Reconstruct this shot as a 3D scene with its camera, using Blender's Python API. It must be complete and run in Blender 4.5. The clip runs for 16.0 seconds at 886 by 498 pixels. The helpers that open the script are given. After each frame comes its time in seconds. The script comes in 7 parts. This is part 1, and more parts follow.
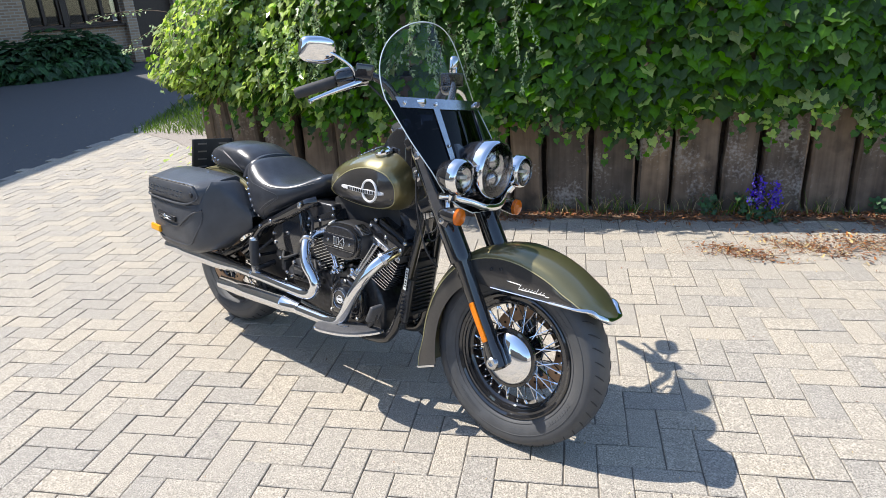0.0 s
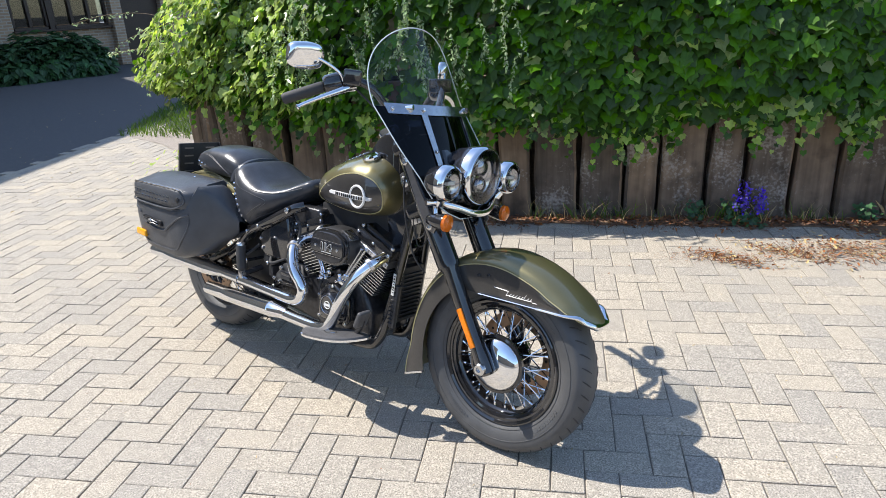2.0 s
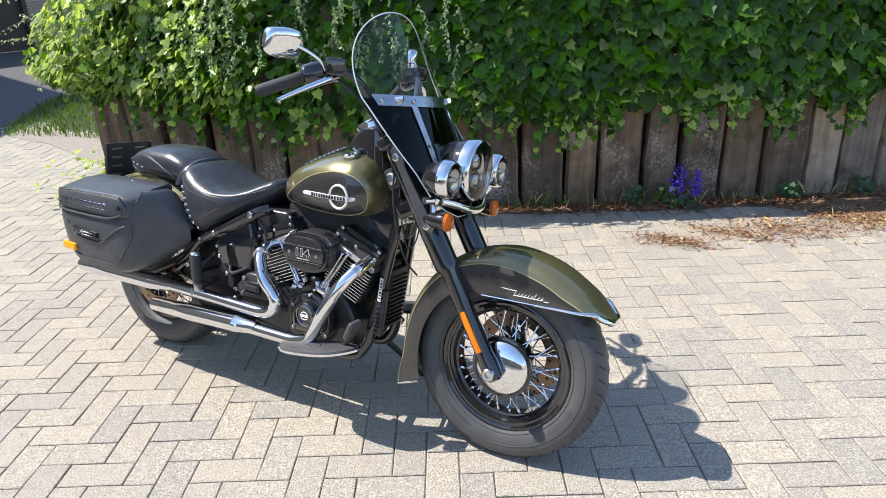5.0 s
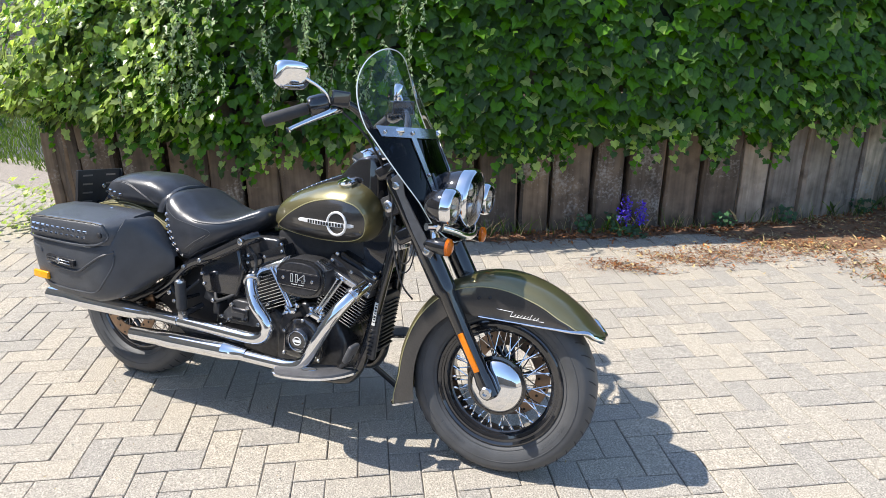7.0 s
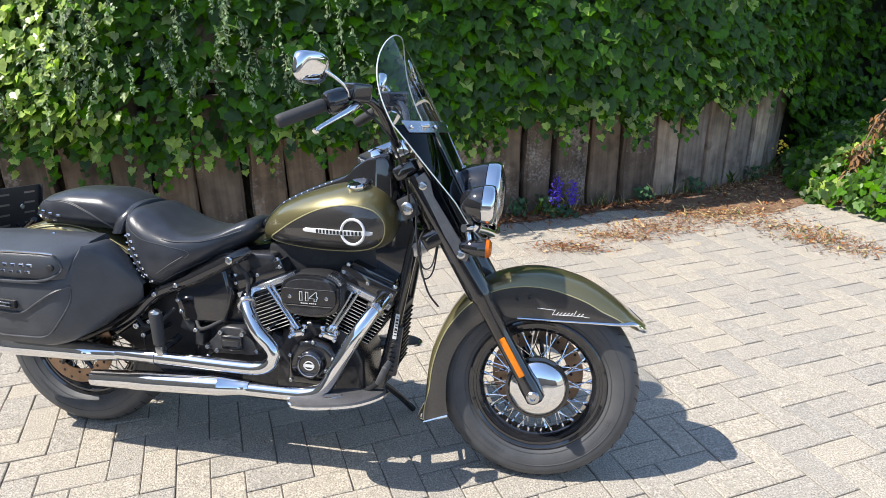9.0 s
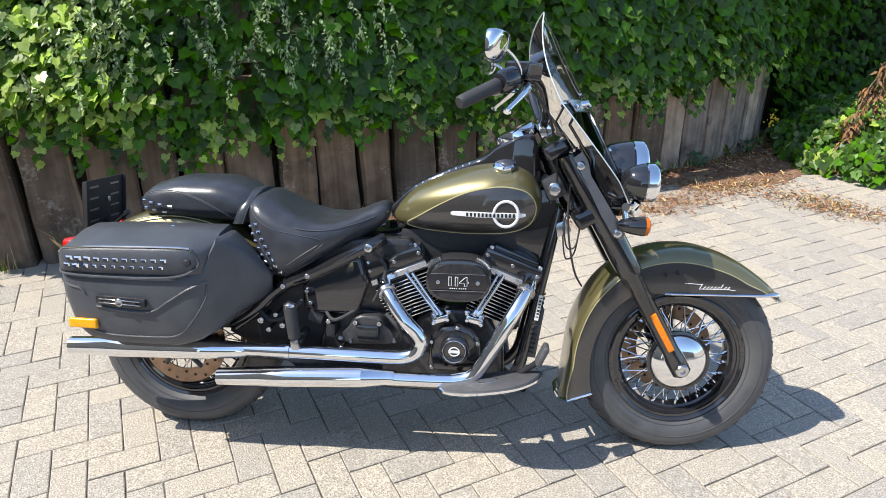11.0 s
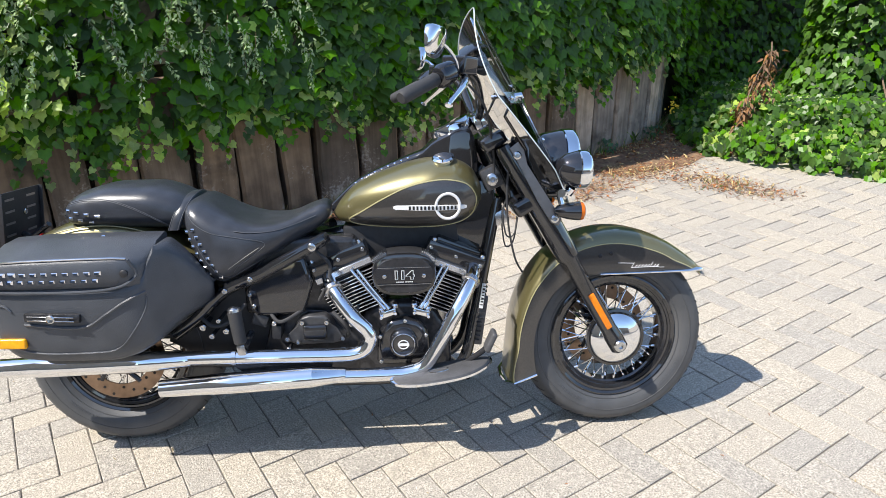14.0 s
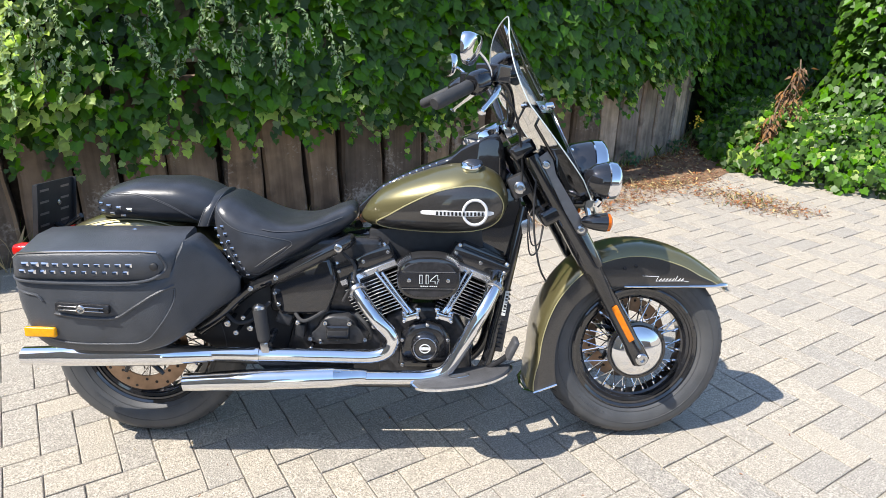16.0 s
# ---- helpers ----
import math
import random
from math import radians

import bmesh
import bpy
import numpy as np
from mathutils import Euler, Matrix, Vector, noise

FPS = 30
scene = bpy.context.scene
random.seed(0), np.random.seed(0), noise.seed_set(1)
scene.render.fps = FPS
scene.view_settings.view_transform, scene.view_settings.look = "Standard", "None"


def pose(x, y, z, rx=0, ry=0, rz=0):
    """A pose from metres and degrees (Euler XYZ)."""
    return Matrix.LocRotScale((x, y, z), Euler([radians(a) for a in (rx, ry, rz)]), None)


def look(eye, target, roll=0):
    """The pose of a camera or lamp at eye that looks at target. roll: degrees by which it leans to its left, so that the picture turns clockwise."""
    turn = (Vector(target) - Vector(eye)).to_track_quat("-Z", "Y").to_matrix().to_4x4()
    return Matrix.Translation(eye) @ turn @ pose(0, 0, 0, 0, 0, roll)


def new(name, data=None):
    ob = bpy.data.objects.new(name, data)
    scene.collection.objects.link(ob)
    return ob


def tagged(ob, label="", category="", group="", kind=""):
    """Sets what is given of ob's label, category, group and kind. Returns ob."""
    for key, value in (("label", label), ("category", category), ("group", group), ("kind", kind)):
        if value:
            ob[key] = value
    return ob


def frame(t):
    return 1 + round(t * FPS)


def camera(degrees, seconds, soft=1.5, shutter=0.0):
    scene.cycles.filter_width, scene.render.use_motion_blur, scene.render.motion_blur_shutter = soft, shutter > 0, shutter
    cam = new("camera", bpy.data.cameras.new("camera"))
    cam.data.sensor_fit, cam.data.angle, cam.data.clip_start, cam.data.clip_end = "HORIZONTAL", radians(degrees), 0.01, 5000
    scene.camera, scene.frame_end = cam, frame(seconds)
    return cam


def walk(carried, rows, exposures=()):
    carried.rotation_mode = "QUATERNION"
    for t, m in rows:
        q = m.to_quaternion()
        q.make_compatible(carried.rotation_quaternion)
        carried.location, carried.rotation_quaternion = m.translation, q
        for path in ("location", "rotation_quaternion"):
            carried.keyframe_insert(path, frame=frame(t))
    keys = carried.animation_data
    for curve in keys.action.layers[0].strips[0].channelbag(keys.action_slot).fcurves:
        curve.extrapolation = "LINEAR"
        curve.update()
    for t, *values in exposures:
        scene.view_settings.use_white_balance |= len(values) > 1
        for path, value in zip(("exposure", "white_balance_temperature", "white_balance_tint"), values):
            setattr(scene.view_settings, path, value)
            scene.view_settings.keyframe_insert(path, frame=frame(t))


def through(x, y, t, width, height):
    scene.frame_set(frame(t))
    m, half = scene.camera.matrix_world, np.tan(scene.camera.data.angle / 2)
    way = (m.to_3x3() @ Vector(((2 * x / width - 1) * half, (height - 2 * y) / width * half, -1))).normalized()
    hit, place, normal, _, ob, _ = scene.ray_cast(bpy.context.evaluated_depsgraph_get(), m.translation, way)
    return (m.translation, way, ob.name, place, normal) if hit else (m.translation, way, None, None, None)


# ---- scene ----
cam = camera(67.2, 16.0, soft=0.8)
PATH = [
    (0, (2.781, -1.521, 1.467), (1.529, -0.14, 0.742), -3.6),
    (0.5, (2.771, -1.505, 1.47), (1.533, -0.112, 0.744), -3.1),
    (1, (2.773, -1.51, 1.47), (1.539, -0.11, 0.748), -2.8),
    (1.5, (2.778, -1.517, 1.476), (1.551, -0.108, 0.761), -2.6),
    (2, (2.781, -1.517, 1.473), (1.553, -0.11, 0.757), -3.1),
    (2.5, (2.781, -1.518, 1.471), (1.57, -0.093, 0.76), -3.0),
    (3, (2.769, -1.528, 1.471), (1.64, -0.037, 0.761), -2.6),
    (3.2, (2.749, -1.514, 1.458), (1.628, -0.028, 0.728), -2.3),
    (5.3, (2.388, -1.633, 1.469), (1.499, -0.008, 0.716), -2.5),
    (5.5, (2.36, -1.692, 1.468), (1.531, -0.025, 0.738), -2.1),
    (6, (2.311, -1.753, 1.483), (1.507, -0.066, 0.772), -1.5),
    (6.5, (2.293, -1.771, 1.486), (1.518, -0.062, 0.792), -0.8),
    (7, (2.279, -1.781, 1.493), (1.494, -0.072, 0.814), -0.4),
    (7.5, (2.212, -1.766, 1.486), (1.446, -0.065, 0.765), 0.7),
    (8, (2.035, -1.678, 1.473), (1.375, 0.063, 0.743), -1.1),
    (8.5, (1.903, -1.679, 1.485), (1.433, 0.124, 0.757), 1.4),
    (9, (1.725, -1.788, 1.493), (1.34, 0.037, 0.768), -0.7),
    (9.5, (1.573, -1.821, 1.491), (1.301, 0.008, 0.727), 1.7),
    (9.7, (1.498, -1.801, 1.482), (1.212, 0.021, 0.708), 0.6),
    (11.8, (0.956, -1.892, 1.503), (1.049, -0.104, 0.73), 0.3),
    (12, (0.96, -1.883, 1.497), (1.134, -0.112, 0.701), 0.3),
    (12.5, (0.98, -1.871, 1.494), (1.189, -0.102, 0.702), -0.2),
    (13, (0.988, -1.874, 1.498), (1.221, -0.096, 0.733), 0.7),
    (13.5, (0.986, -1.873, 1.498), (1.201, -0.092, 0.734), 0.6),
    (14, (0.968, -1.896, 1.498), (1.052, -0.108, 0.725), -0.5),
    (14.5, (0.947, -1.905, 1.496), (0.952, -0.12, 0.712), 0.3),
    (15, (0.94, -1.908, 1.495), (0.967, -0.119, 0.72), 0.7),
    (15.5, (0.937, -1.903, 1.499), (0.968, -0.115, 0.721), 0.9),
    (16, (0.935, -1.903, 1.501), (0.976, -0.107, 0.743), 1.2),
]
walk(cam, [(t, look(eye, target, roll)) for t, eye, target, roll in PATH],
     exposures=[(0, 0.88), (3, 0.86), (5.5, 0.92), (7, 0.94), (9, 0.9), (9.7, 0.92), (12, 0.95), (14, 0.98), (16, 1.0)])

# ---- light ----
world = bpy.data.worlds.new("world")
scene.world = world
world.use_nodes = True
SUN = Vector((0.69, 0.274, -1.0)).normalized()      # the way the sunlight travels
SUN_EL = math.asin(-SUN.z)
wn = world.node_tree.nodes
sky = wn.new("ShaderNodeTexSky")
sky.sky_type, sky.sun_disc = "NISHITA", False
sky.sun_elevation = SUN_EL
sky.dust_density, sky.ozone_density = 0.4, 1.4
sky.sun_rotation = math.atan2(-SUN.x, -SUN.y)
wn["Background"].inputs["Strength"].default_value = 0.15
world.node_tree.links.new(sky.outputs[0], wn["Background"].inputs["Color"])
sun_data = bpy.data.lights.new("sun", "SUN")
sun_data.energy, sun_data.angle, sun_data.color = 3.9, radians(0.53), (1.0, 0.945, 0.865)
sun = new("sun", sun_data)
sun.matrix_world = look((0, 0, 8), Vector((0, 0, 8)) + SUN)


# ---- materials ----
def material(name, color, rough=0.5, metal=0.0, spread=0.15, scale=12.0, bump=0.0, bump_scale=120.0,
             second=None, mix=0.5, coat=0.0, per_piece=0.0, spec=0.5, wear=None):
    """A surface with variation at two scales. second: a stain colour; per_piece: brightness change from piece to piece."""
    m = bpy.data.materials.new(name)
    m.use_nodes = True
    nt = m.node_tree
    nd, ln = nt.nodes, nt.links
    b = nd["Principled BSDF"]
    b.inputs["Roughness"].default_value = rough
    b.inputs["Metallic"].default_value = metal
    b.inputs["Coat Weight"].default_value = coat
    b.inputs["Coat Roughness"].default_value = 0.04
    b.inputs["Specular IOR Level"].default_value = spec
    tc = nd.new("ShaderNodeTexCoord")
    n1 = nd.new("ShaderNodeTexNoise")
    n1.inputs["Scale"].default_value, n1.inputs["Detail"].default_value = scale, 6
    place = tc.outputs["Object"]
    if per_piece:
        shift_by, shift = nd.new("ShaderNodeObjectInfo"), nd.new("ShaderNodeVectorMath")
        shift.operation = "MULTIPLY_ADD"
        shift.inputs[1].default_value = (43.0, 31.0, 17.0)
        ln.new(shift_by.outputs["Random"], shift.inputs[0])
        ln.new(tc.outputs["Object"], shift.inputs[2])
        place = shift.outputs[0]
    ln.new(place, n1.inputs["Vector"])
    ramp = nd.new("ShaderNodeValToRGB")
    c = Vector(color)
    lo, hi = c * (1 - spread), c * (1 + spread)
    ramp.color_ramp.elements[0].position, ramp.color_ramp.elements[1].position = 0.3, 0.7
    ramp.color_ramp.elements[0].color, ramp.color_ramp.elements[1].color = (*lo, 1), (*hi, 1)
    ln.new(n1.outputs["Fac"], ramp.inputs["Fac"])
    out = ramp.outputs["Color"]
    if second is not None:
        n2 = nd.new("ShaderNodeTexNoise")
        n2.inputs["Scale"].default_value, n2.inputs["Detail"].default_value = scale * 0.22, 5
        ln.new(place, n2.inputs["Vector"])
        r2 = nd.new("ShaderNodeValToRGB")
        r2.color_ramp.elements[0].position, r2.color_ramp.elements[1].position = 0.48, 0.68
        r2.color_ramp.elements[1].color = (mix, mix, mix, 1)
        ln.new(n2.outputs["Fac"], r2.inputs["Fac"])
        mx = nd.new("ShaderNodeMix")
        mx.data_type = "RGBA"
        ln.new(r2.outputs["Color"], mx.inputs["Factor"])
        ln.new(out, mx.inputs["A"])
        mx.inputs["B"].default_value = (*second, 1)
        out = mx.outputs["Result"]
    if per_piece:
        oi, gi = nd.new("ShaderNodeObjectInfo"), nd.new("ShaderNodeNewGeometry")
        ad = nd.new("ShaderNodeMath")
        ad.operation = "ADD"
        ln.new(oi.outputs["Random"], ad.inputs[0])
        ln.new(gi.outputs["Random Per Island"], ad.inputs[1])
        fr = nd.new("ShaderNodeMath")
        fr.operation = "FRACT"
        ln.new(ad.outputs[0], fr.inputs[0])
        mr = nd.new("ShaderNodeMapRange")
        mr.inputs["To Min"].default_value, mr.inputs["To Max"].default_value = 1 - per_piece, 1 + per_piece
        ln.new(fr.outputs[0], mr.inputs["Value"])
        hs = nd.new("ShaderNodeHueSaturation")
        ln.new(out, hs.inputs["Color"])
        ln.new(mr.outputs[0], hs.inputs["Value"])
        sat = nd.new("ShaderNodeMapRange")
        sat.inputs["To Min"].default_value, sat.inputs["To Max"].default_value = 0.8, 1.15
        ln.new(fr.outputs[0], sat.inputs["Value"])
        ln.new(sat.outputs[0], hs.inputs["Saturation"])
        out = hs.outputs["Color"]
    ln.new(out, b.inputs["Base Color"])
    if bump:
        n3 = nd.new("ShaderNodeTexNoise")
        n3.inputs["Scale"].default_value, n3.inputs["Detail"].default_value = bump_scale, 4
        ln.new(place, n3.inputs["Vector"])
        bp = nd.new("ShaderNodeBump")
        bp.inputs["Strength"].default_value, bp.inputs["Distance"].default_value = bump, 0.004
        ln.new(n3.outputs["Fac"], bp.inputs["Height"])
        ln.new(bp.outputs["Normal"], b.inputs["Normal"])
    return m


M = {}
M["olive"] = material("olive_paint", (0.192, 0.170, 0.078), 0.34, 0.6, 0.06, 700, coat=1.0)
M["black"] = material("black_gloss_paint", (0.015, 0.015, 0.017), 0.06, 0.0, 0.2, 40, coat=1.0)
M["char"] = material("charcoal_panel_paint", (0.042, 0.039, 0.037), 0.3, 0.25, 0.15, 200, coat=1.0)
M["satin"] = material("satin_black_metal", (0.034, 0.034, 0.037), 0.2, 0.2, 0.3, 60, bump=0.08, bump_scale=400)
M["wrinkle"] = material("wrinkle_black_metal", (0.05, 0.05, 0.053), 0.32, 0.1, 0.3, 60, bump=0.15, bump_scale=500)
M["chrome"] = material("chrome", (0.83, 0.84, 0.86), 0.045, 1.0, 0.03, 30)
M["steel"] = material("brushed_steel", (0.55, 0.55, 0.56), 0.24, 1.0, 0.1, 40)
M["polish"] = material("polished_alloy", (0.8, 0.8, 0.81), 0.16, 0.85, 0.05, 40)
M["bolt"] = material("zinc_bolt", (0.6, 0.6, 0.6), 0.22, 1.0, 0.08, 60)
M["gun"] = material("grey_bracket_metal", (0.27, 0.25, 0.24), 0.36, 0.7, 0.1, 40)
M["disc"] = material("rusty_disc_steel", (0.28, 0.19, 0.13), 0.33, 0.9, 0.25, 30)
# thread grey, lighter than the leather to stand for the seams' sheen
M["stitch_sheen"] = material("thread_sheen", (0.075, 0.078, 0.085), 0.5)
M["leather"] = material("black_leather", (0.036, 0.039, 0.047), 0.29, 0.0, 0.2, 25, bump=0.12, bump_scale=330)
M["bagskin"] = material("bag_vinyl", (0.062, 0.067, 0.077), 0.36, 0.0, 0.15, 14, bump=0.3, bump_scale=420)
M["pad"] = material("grey_footboard_rubber", (0.07, 0.07, 0.074), 0.5, 0.0, 0.15, 40, bump=0.3, bump_scale=300)
M["edge"] = material("acrylic_edge", (0.62, 0.68, 0.68), 0.15, 0.0, 0.05, 40)
M["groove"] = material("tread_groove", (0.034, 0.034, 0.036), 0.8, 0.0, 0.2, 40)
M["rubber"] = material("rubber", (0.035, 0.035, 0.037), 0.7, 0.0, 0.25, 20, bump=0.15, bump_scale=160)
# black rubber raised to a blotched grey that stands for sun on the sidewalls
M["tyre"] = material("sunlit_grey_tyre", (0.068, 0.07, 0.074), 0.55, 0.0, 0.15, 16, bump=0.2, bump_scale=200, second=(0.105, 0.103, 0.1), mix=0.5)
M["stripe"] = material("pale_gold_pinstripe", (0.42, 0.38, 0.2), 0.35, 0.2, 0.05, 60)
M["silver"] = material("silver_lettering", (0.78, 0.78, 0.78), 0.35, 0.25, 0.05, 60)
M["ink"] = material("dark_lettering", (0.01, 0.01, 0.01), 0.4)
M["white"] = material("white_sticker", (0.75, 0.75, 0.72), 0.5, 0, 0.04)
M["plug"] = material("black_plastic", (0.022, 0.022, 0.024), 0.5, 0.0, 0.2, 50, bump=0.1, bump_scale=300)


def lens(name, color, rough=0.12, transmission=0.35):
    m = material(name, color, rough, 0.0, 0.12, 90, bump=0.2, bump_scale=260)
    m.node_tree.nodes["Principled BSDF"].inputs["Transmission Weight"].default_value = transmission
    return m


M["amber"] = lens("amber_lens", (0.9, 0.2, 0.01))
M["amber_bar"] = lens("orange_reflector", (0.95, 0.25, 0.01), 0.2, 0.1)
M["yellow"] = lens("yellow_reflector", (0.95, 0.42, 0.01), 0.2, 0.1)
M["red"] = lens("red_lens", (0.75, 0.015, 0.01), 0.12, 0.3)
M["lamp"] = material("lamp_reflector", (0.42, 0.42, 0.44), 0.16, 1.0, 0.1, 40)


def glass(name, color, mixing, rough=0.0):
    """A thin clear sheet: most light goes straight through, tinted, and the rest is a gloss that grows at grazing angles."""
    m = bpy.data.materials.new(name)
    m.use_nodes = True
    nd, ln = m.node_tree.nodes, m.node_tree.links
    nd.remove(nd["Principled BSDF"])
    tr, gl = nd.new("ShaderNodeBsdfTransparent"), nd.new("ShaderNodeBsdfGlossy")
    tr.inputs["Color"].default_value = (*color, 1)
    gl.inputs["Roughness"].default_value = rough
    fr, mx = nd.new("ShaderNodeFresnel"), nd.new("ShaderNodeMixShader")
    fr.inputs["IOR"].default_value = mixing
    ln.new(fr.outputs[0], mx.inputs[0])
    ln.new(tr.outputs[0], mx.inputs[1])
    ln.new(gl.outputs[0], mx.inputs[2])
    ln.new(mx.outputs[0], nd["Material Output"].inputs["Surface"])
    return m


M["clear"] = glass("clear_acrylic", (0.93, 0.95, 0.94), 1.45)
M["tint"] = glass("smoked_acrylic", (0.012, 0.014, 0.02), 1.36)
M["lampglass"] = glass("lamp_glass", (0.92, 0.93, 0.94), 1.5)
M["window"] = glass("window_glass", (0.35, 0.4, 0.42), 1.55)

M["paver"] = material("concrete_paver", (0.390, 0.349, 0.290), 0.85, 0.0, 0.58, 190, bump=0.85, bump_scale=230,
                      second=(0.30, 0.272, 0.225), mix=0.6, per_piece=0.11)
M["sand"] = material("joint_sand", (0.17, 0.15, 0.125), 0.95, 0, 0.3, 60, bump=0.4)
M["tarmac"] = material("tarmac", (0.085, 0.085, 0.088), 0.85, 0, 0.3, 90, bump=0.5, bump_scale=200, second=(0.12, 0.117, 0.11), mix=0.5)
M["gravel"] = material("gravel", (0.30, 0.26, 0.22), 0.9, 0, 0.4, 70, bump=0.8, bump_scale=90)
M["soil"] = material("soil", (0.07, 0.05, 0.035), 0.95, 0, 0.4, 30, bump=0.6, bump_scale=60)
M["litter"] = material("dead_leaves", (0.25, 0.11, 0.05), 0.85, 0, 0.35, 30, per_piece=0.45)
M["straw"] = material("dry_straw", (0.45, 0.34, 0.17), 0.8, 0, 0.3, 30, per_piece=0.3)
M["brick"] = material("house_brick", (0.40, 0.29, 0.2), 0.85, 0, 0.2, 20, bump=0.3, per_piece=0.25)
bk = M["brick"].node_tree
bt = bk.nodes.new("ShaderNodeTexBrick")
for key, value in (("Scale", 1.0), ("Mortar Size", 0.012), ("Brick Width", 0.225), ("Row Height", 0.075)):
    bt.inputs[key].default_value = value
bt.inputs["Color1"].default_value, bt.inputs["Color2"].default_value, bt.inputs["Mortar"].default_value = (0.42, 0.29, 0.19, 1), (0.28, 0.19, 0.13, 1), (0.40, 0.36, 0.3, 1)
tcb, spl, cmb = bk.nodes.new("ShaderNodeTexCoord"), bk.nodes.new("ShaderNodeSeparateXYZ"), bk.nodes.new("ShaderNodeCombineXYZ")
adb = bk.nodes.new("ShaderNodeMath")
bk.links.new(tcb.outputs["Object"], spl.inputs[0])
bk.links.new(spl.outputs["X"], adb.inputs[0])
bk.links.new(spl.outputs["Y"], adb.inputs[1])
bk.links.new(adb.outputs[0], cmb.inputs["X"])
bk.links.new(spl.outputs["Z"], cmb.inputs["Y"])
bk.links.new(cmb.outputs[0], bt.inputs["Vector"])
bk.links.new(bt.outputs["Color"], bk.nodes["Principled BSDF"].inputs["Base Color"])
M["mortar"] = material("mortar", (0.36, 0.33, 0.28), 0.9, 0, 0.15, 30)
M["frame"] = material("dark_window_frame", (0.035, 0.02, 0.014), 0.5, 0, 0.2, 30)
M["render"] = material("plain_wall_render", (0.42, 0.38, 0.33), 0.9, 0, 0.15, 5, bump=0.3, bump_scale=80)
# near-black standing for shade in the carport, cabin, holes and pipe outlets
M["dark"] = material("dark_shaded_inside", (0.015, 0.013, 0.012), 0.8)
M["carpaint"] = material("dark_grey_car_paint", (0.075, 0.095, 0.105), 0.3, 0.5, 0.1, 80, coat=1.0)
M["purple"] = material("purple_petals", (0.10, 0.05, 0.55), 0.6, 0, 0.25, 60, per_piece=0.3)
M["yellowflower"] = material("yellow_petals", (0.75, 0.5, 0.02), 0.6, 0, 0.2, 60)
M["twig"] = material("twig_bark", (0.16, 0.11, 0.07), 0.85, 0, 0.3, 60, bump=0.3)


def leaf_material(name, color, rough, per_piece, through):
    m = material(name, color, rough, 0.0, 0.18, 30, per_piece=per_piece, spec=0.25)
    nd, ln = m.node_tree.nodes, m.node_tree.links
    b = nd["Principled BSDF"]
    source = b.inputs["Base Color"].links[0].from_socket
    tl, mx = nd.new("ShaderNodeBsdfTranslucent"), nd.new("ShaderNodeMixShader")
    hs = nd.new("ShaderNodeHueSaturation")
    hs.inputs["Hue"].default_value, hs.inputs["Saturation"].default_value, hs.inputs["Value"].default_value = 0.487, 1.05, 1.9
    ln.new(source, hs.inputs["Color"])
    ln.new(hs.outputs[0], tl.inputs["Color"])
    mx.inputs[0].default_value = through
    ln.new(b.outputs[0], mx.inputs[1])
    ln.new(tl.outputs[0], mx.inputs[2])
    ln.new(mx.outputs[0], nd["Material Output"].inputs["Surface"])
    return m


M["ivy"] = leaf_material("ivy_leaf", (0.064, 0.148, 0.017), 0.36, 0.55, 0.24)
# young leaf green, raised to stand for sunlight on the hedge's left end
M["ivy_young_sunlit"] = leaf_material("young_sunlit_ivy_leaf", (0.33, 0.43, 0.115), 0.25, 0.45, 0.36)
# near-black green: shade deep between the leaves is put into the colour
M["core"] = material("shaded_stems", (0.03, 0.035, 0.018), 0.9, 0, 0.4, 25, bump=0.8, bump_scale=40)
M["sprig"] = leaf_material("small_leaf", (0.27, 0.36, 0.19), 0.4, 0.35, 0.3)
M["bushleaf"] = leaf_material("shrub_leaf", (0.065, 0.135, 0.06), 0.4, 0.35, 0.2)
M["grass"] = leaf_material("grass_blade", (0.1, 0.17, 0.03), 0.55, 0.35, 0.3)


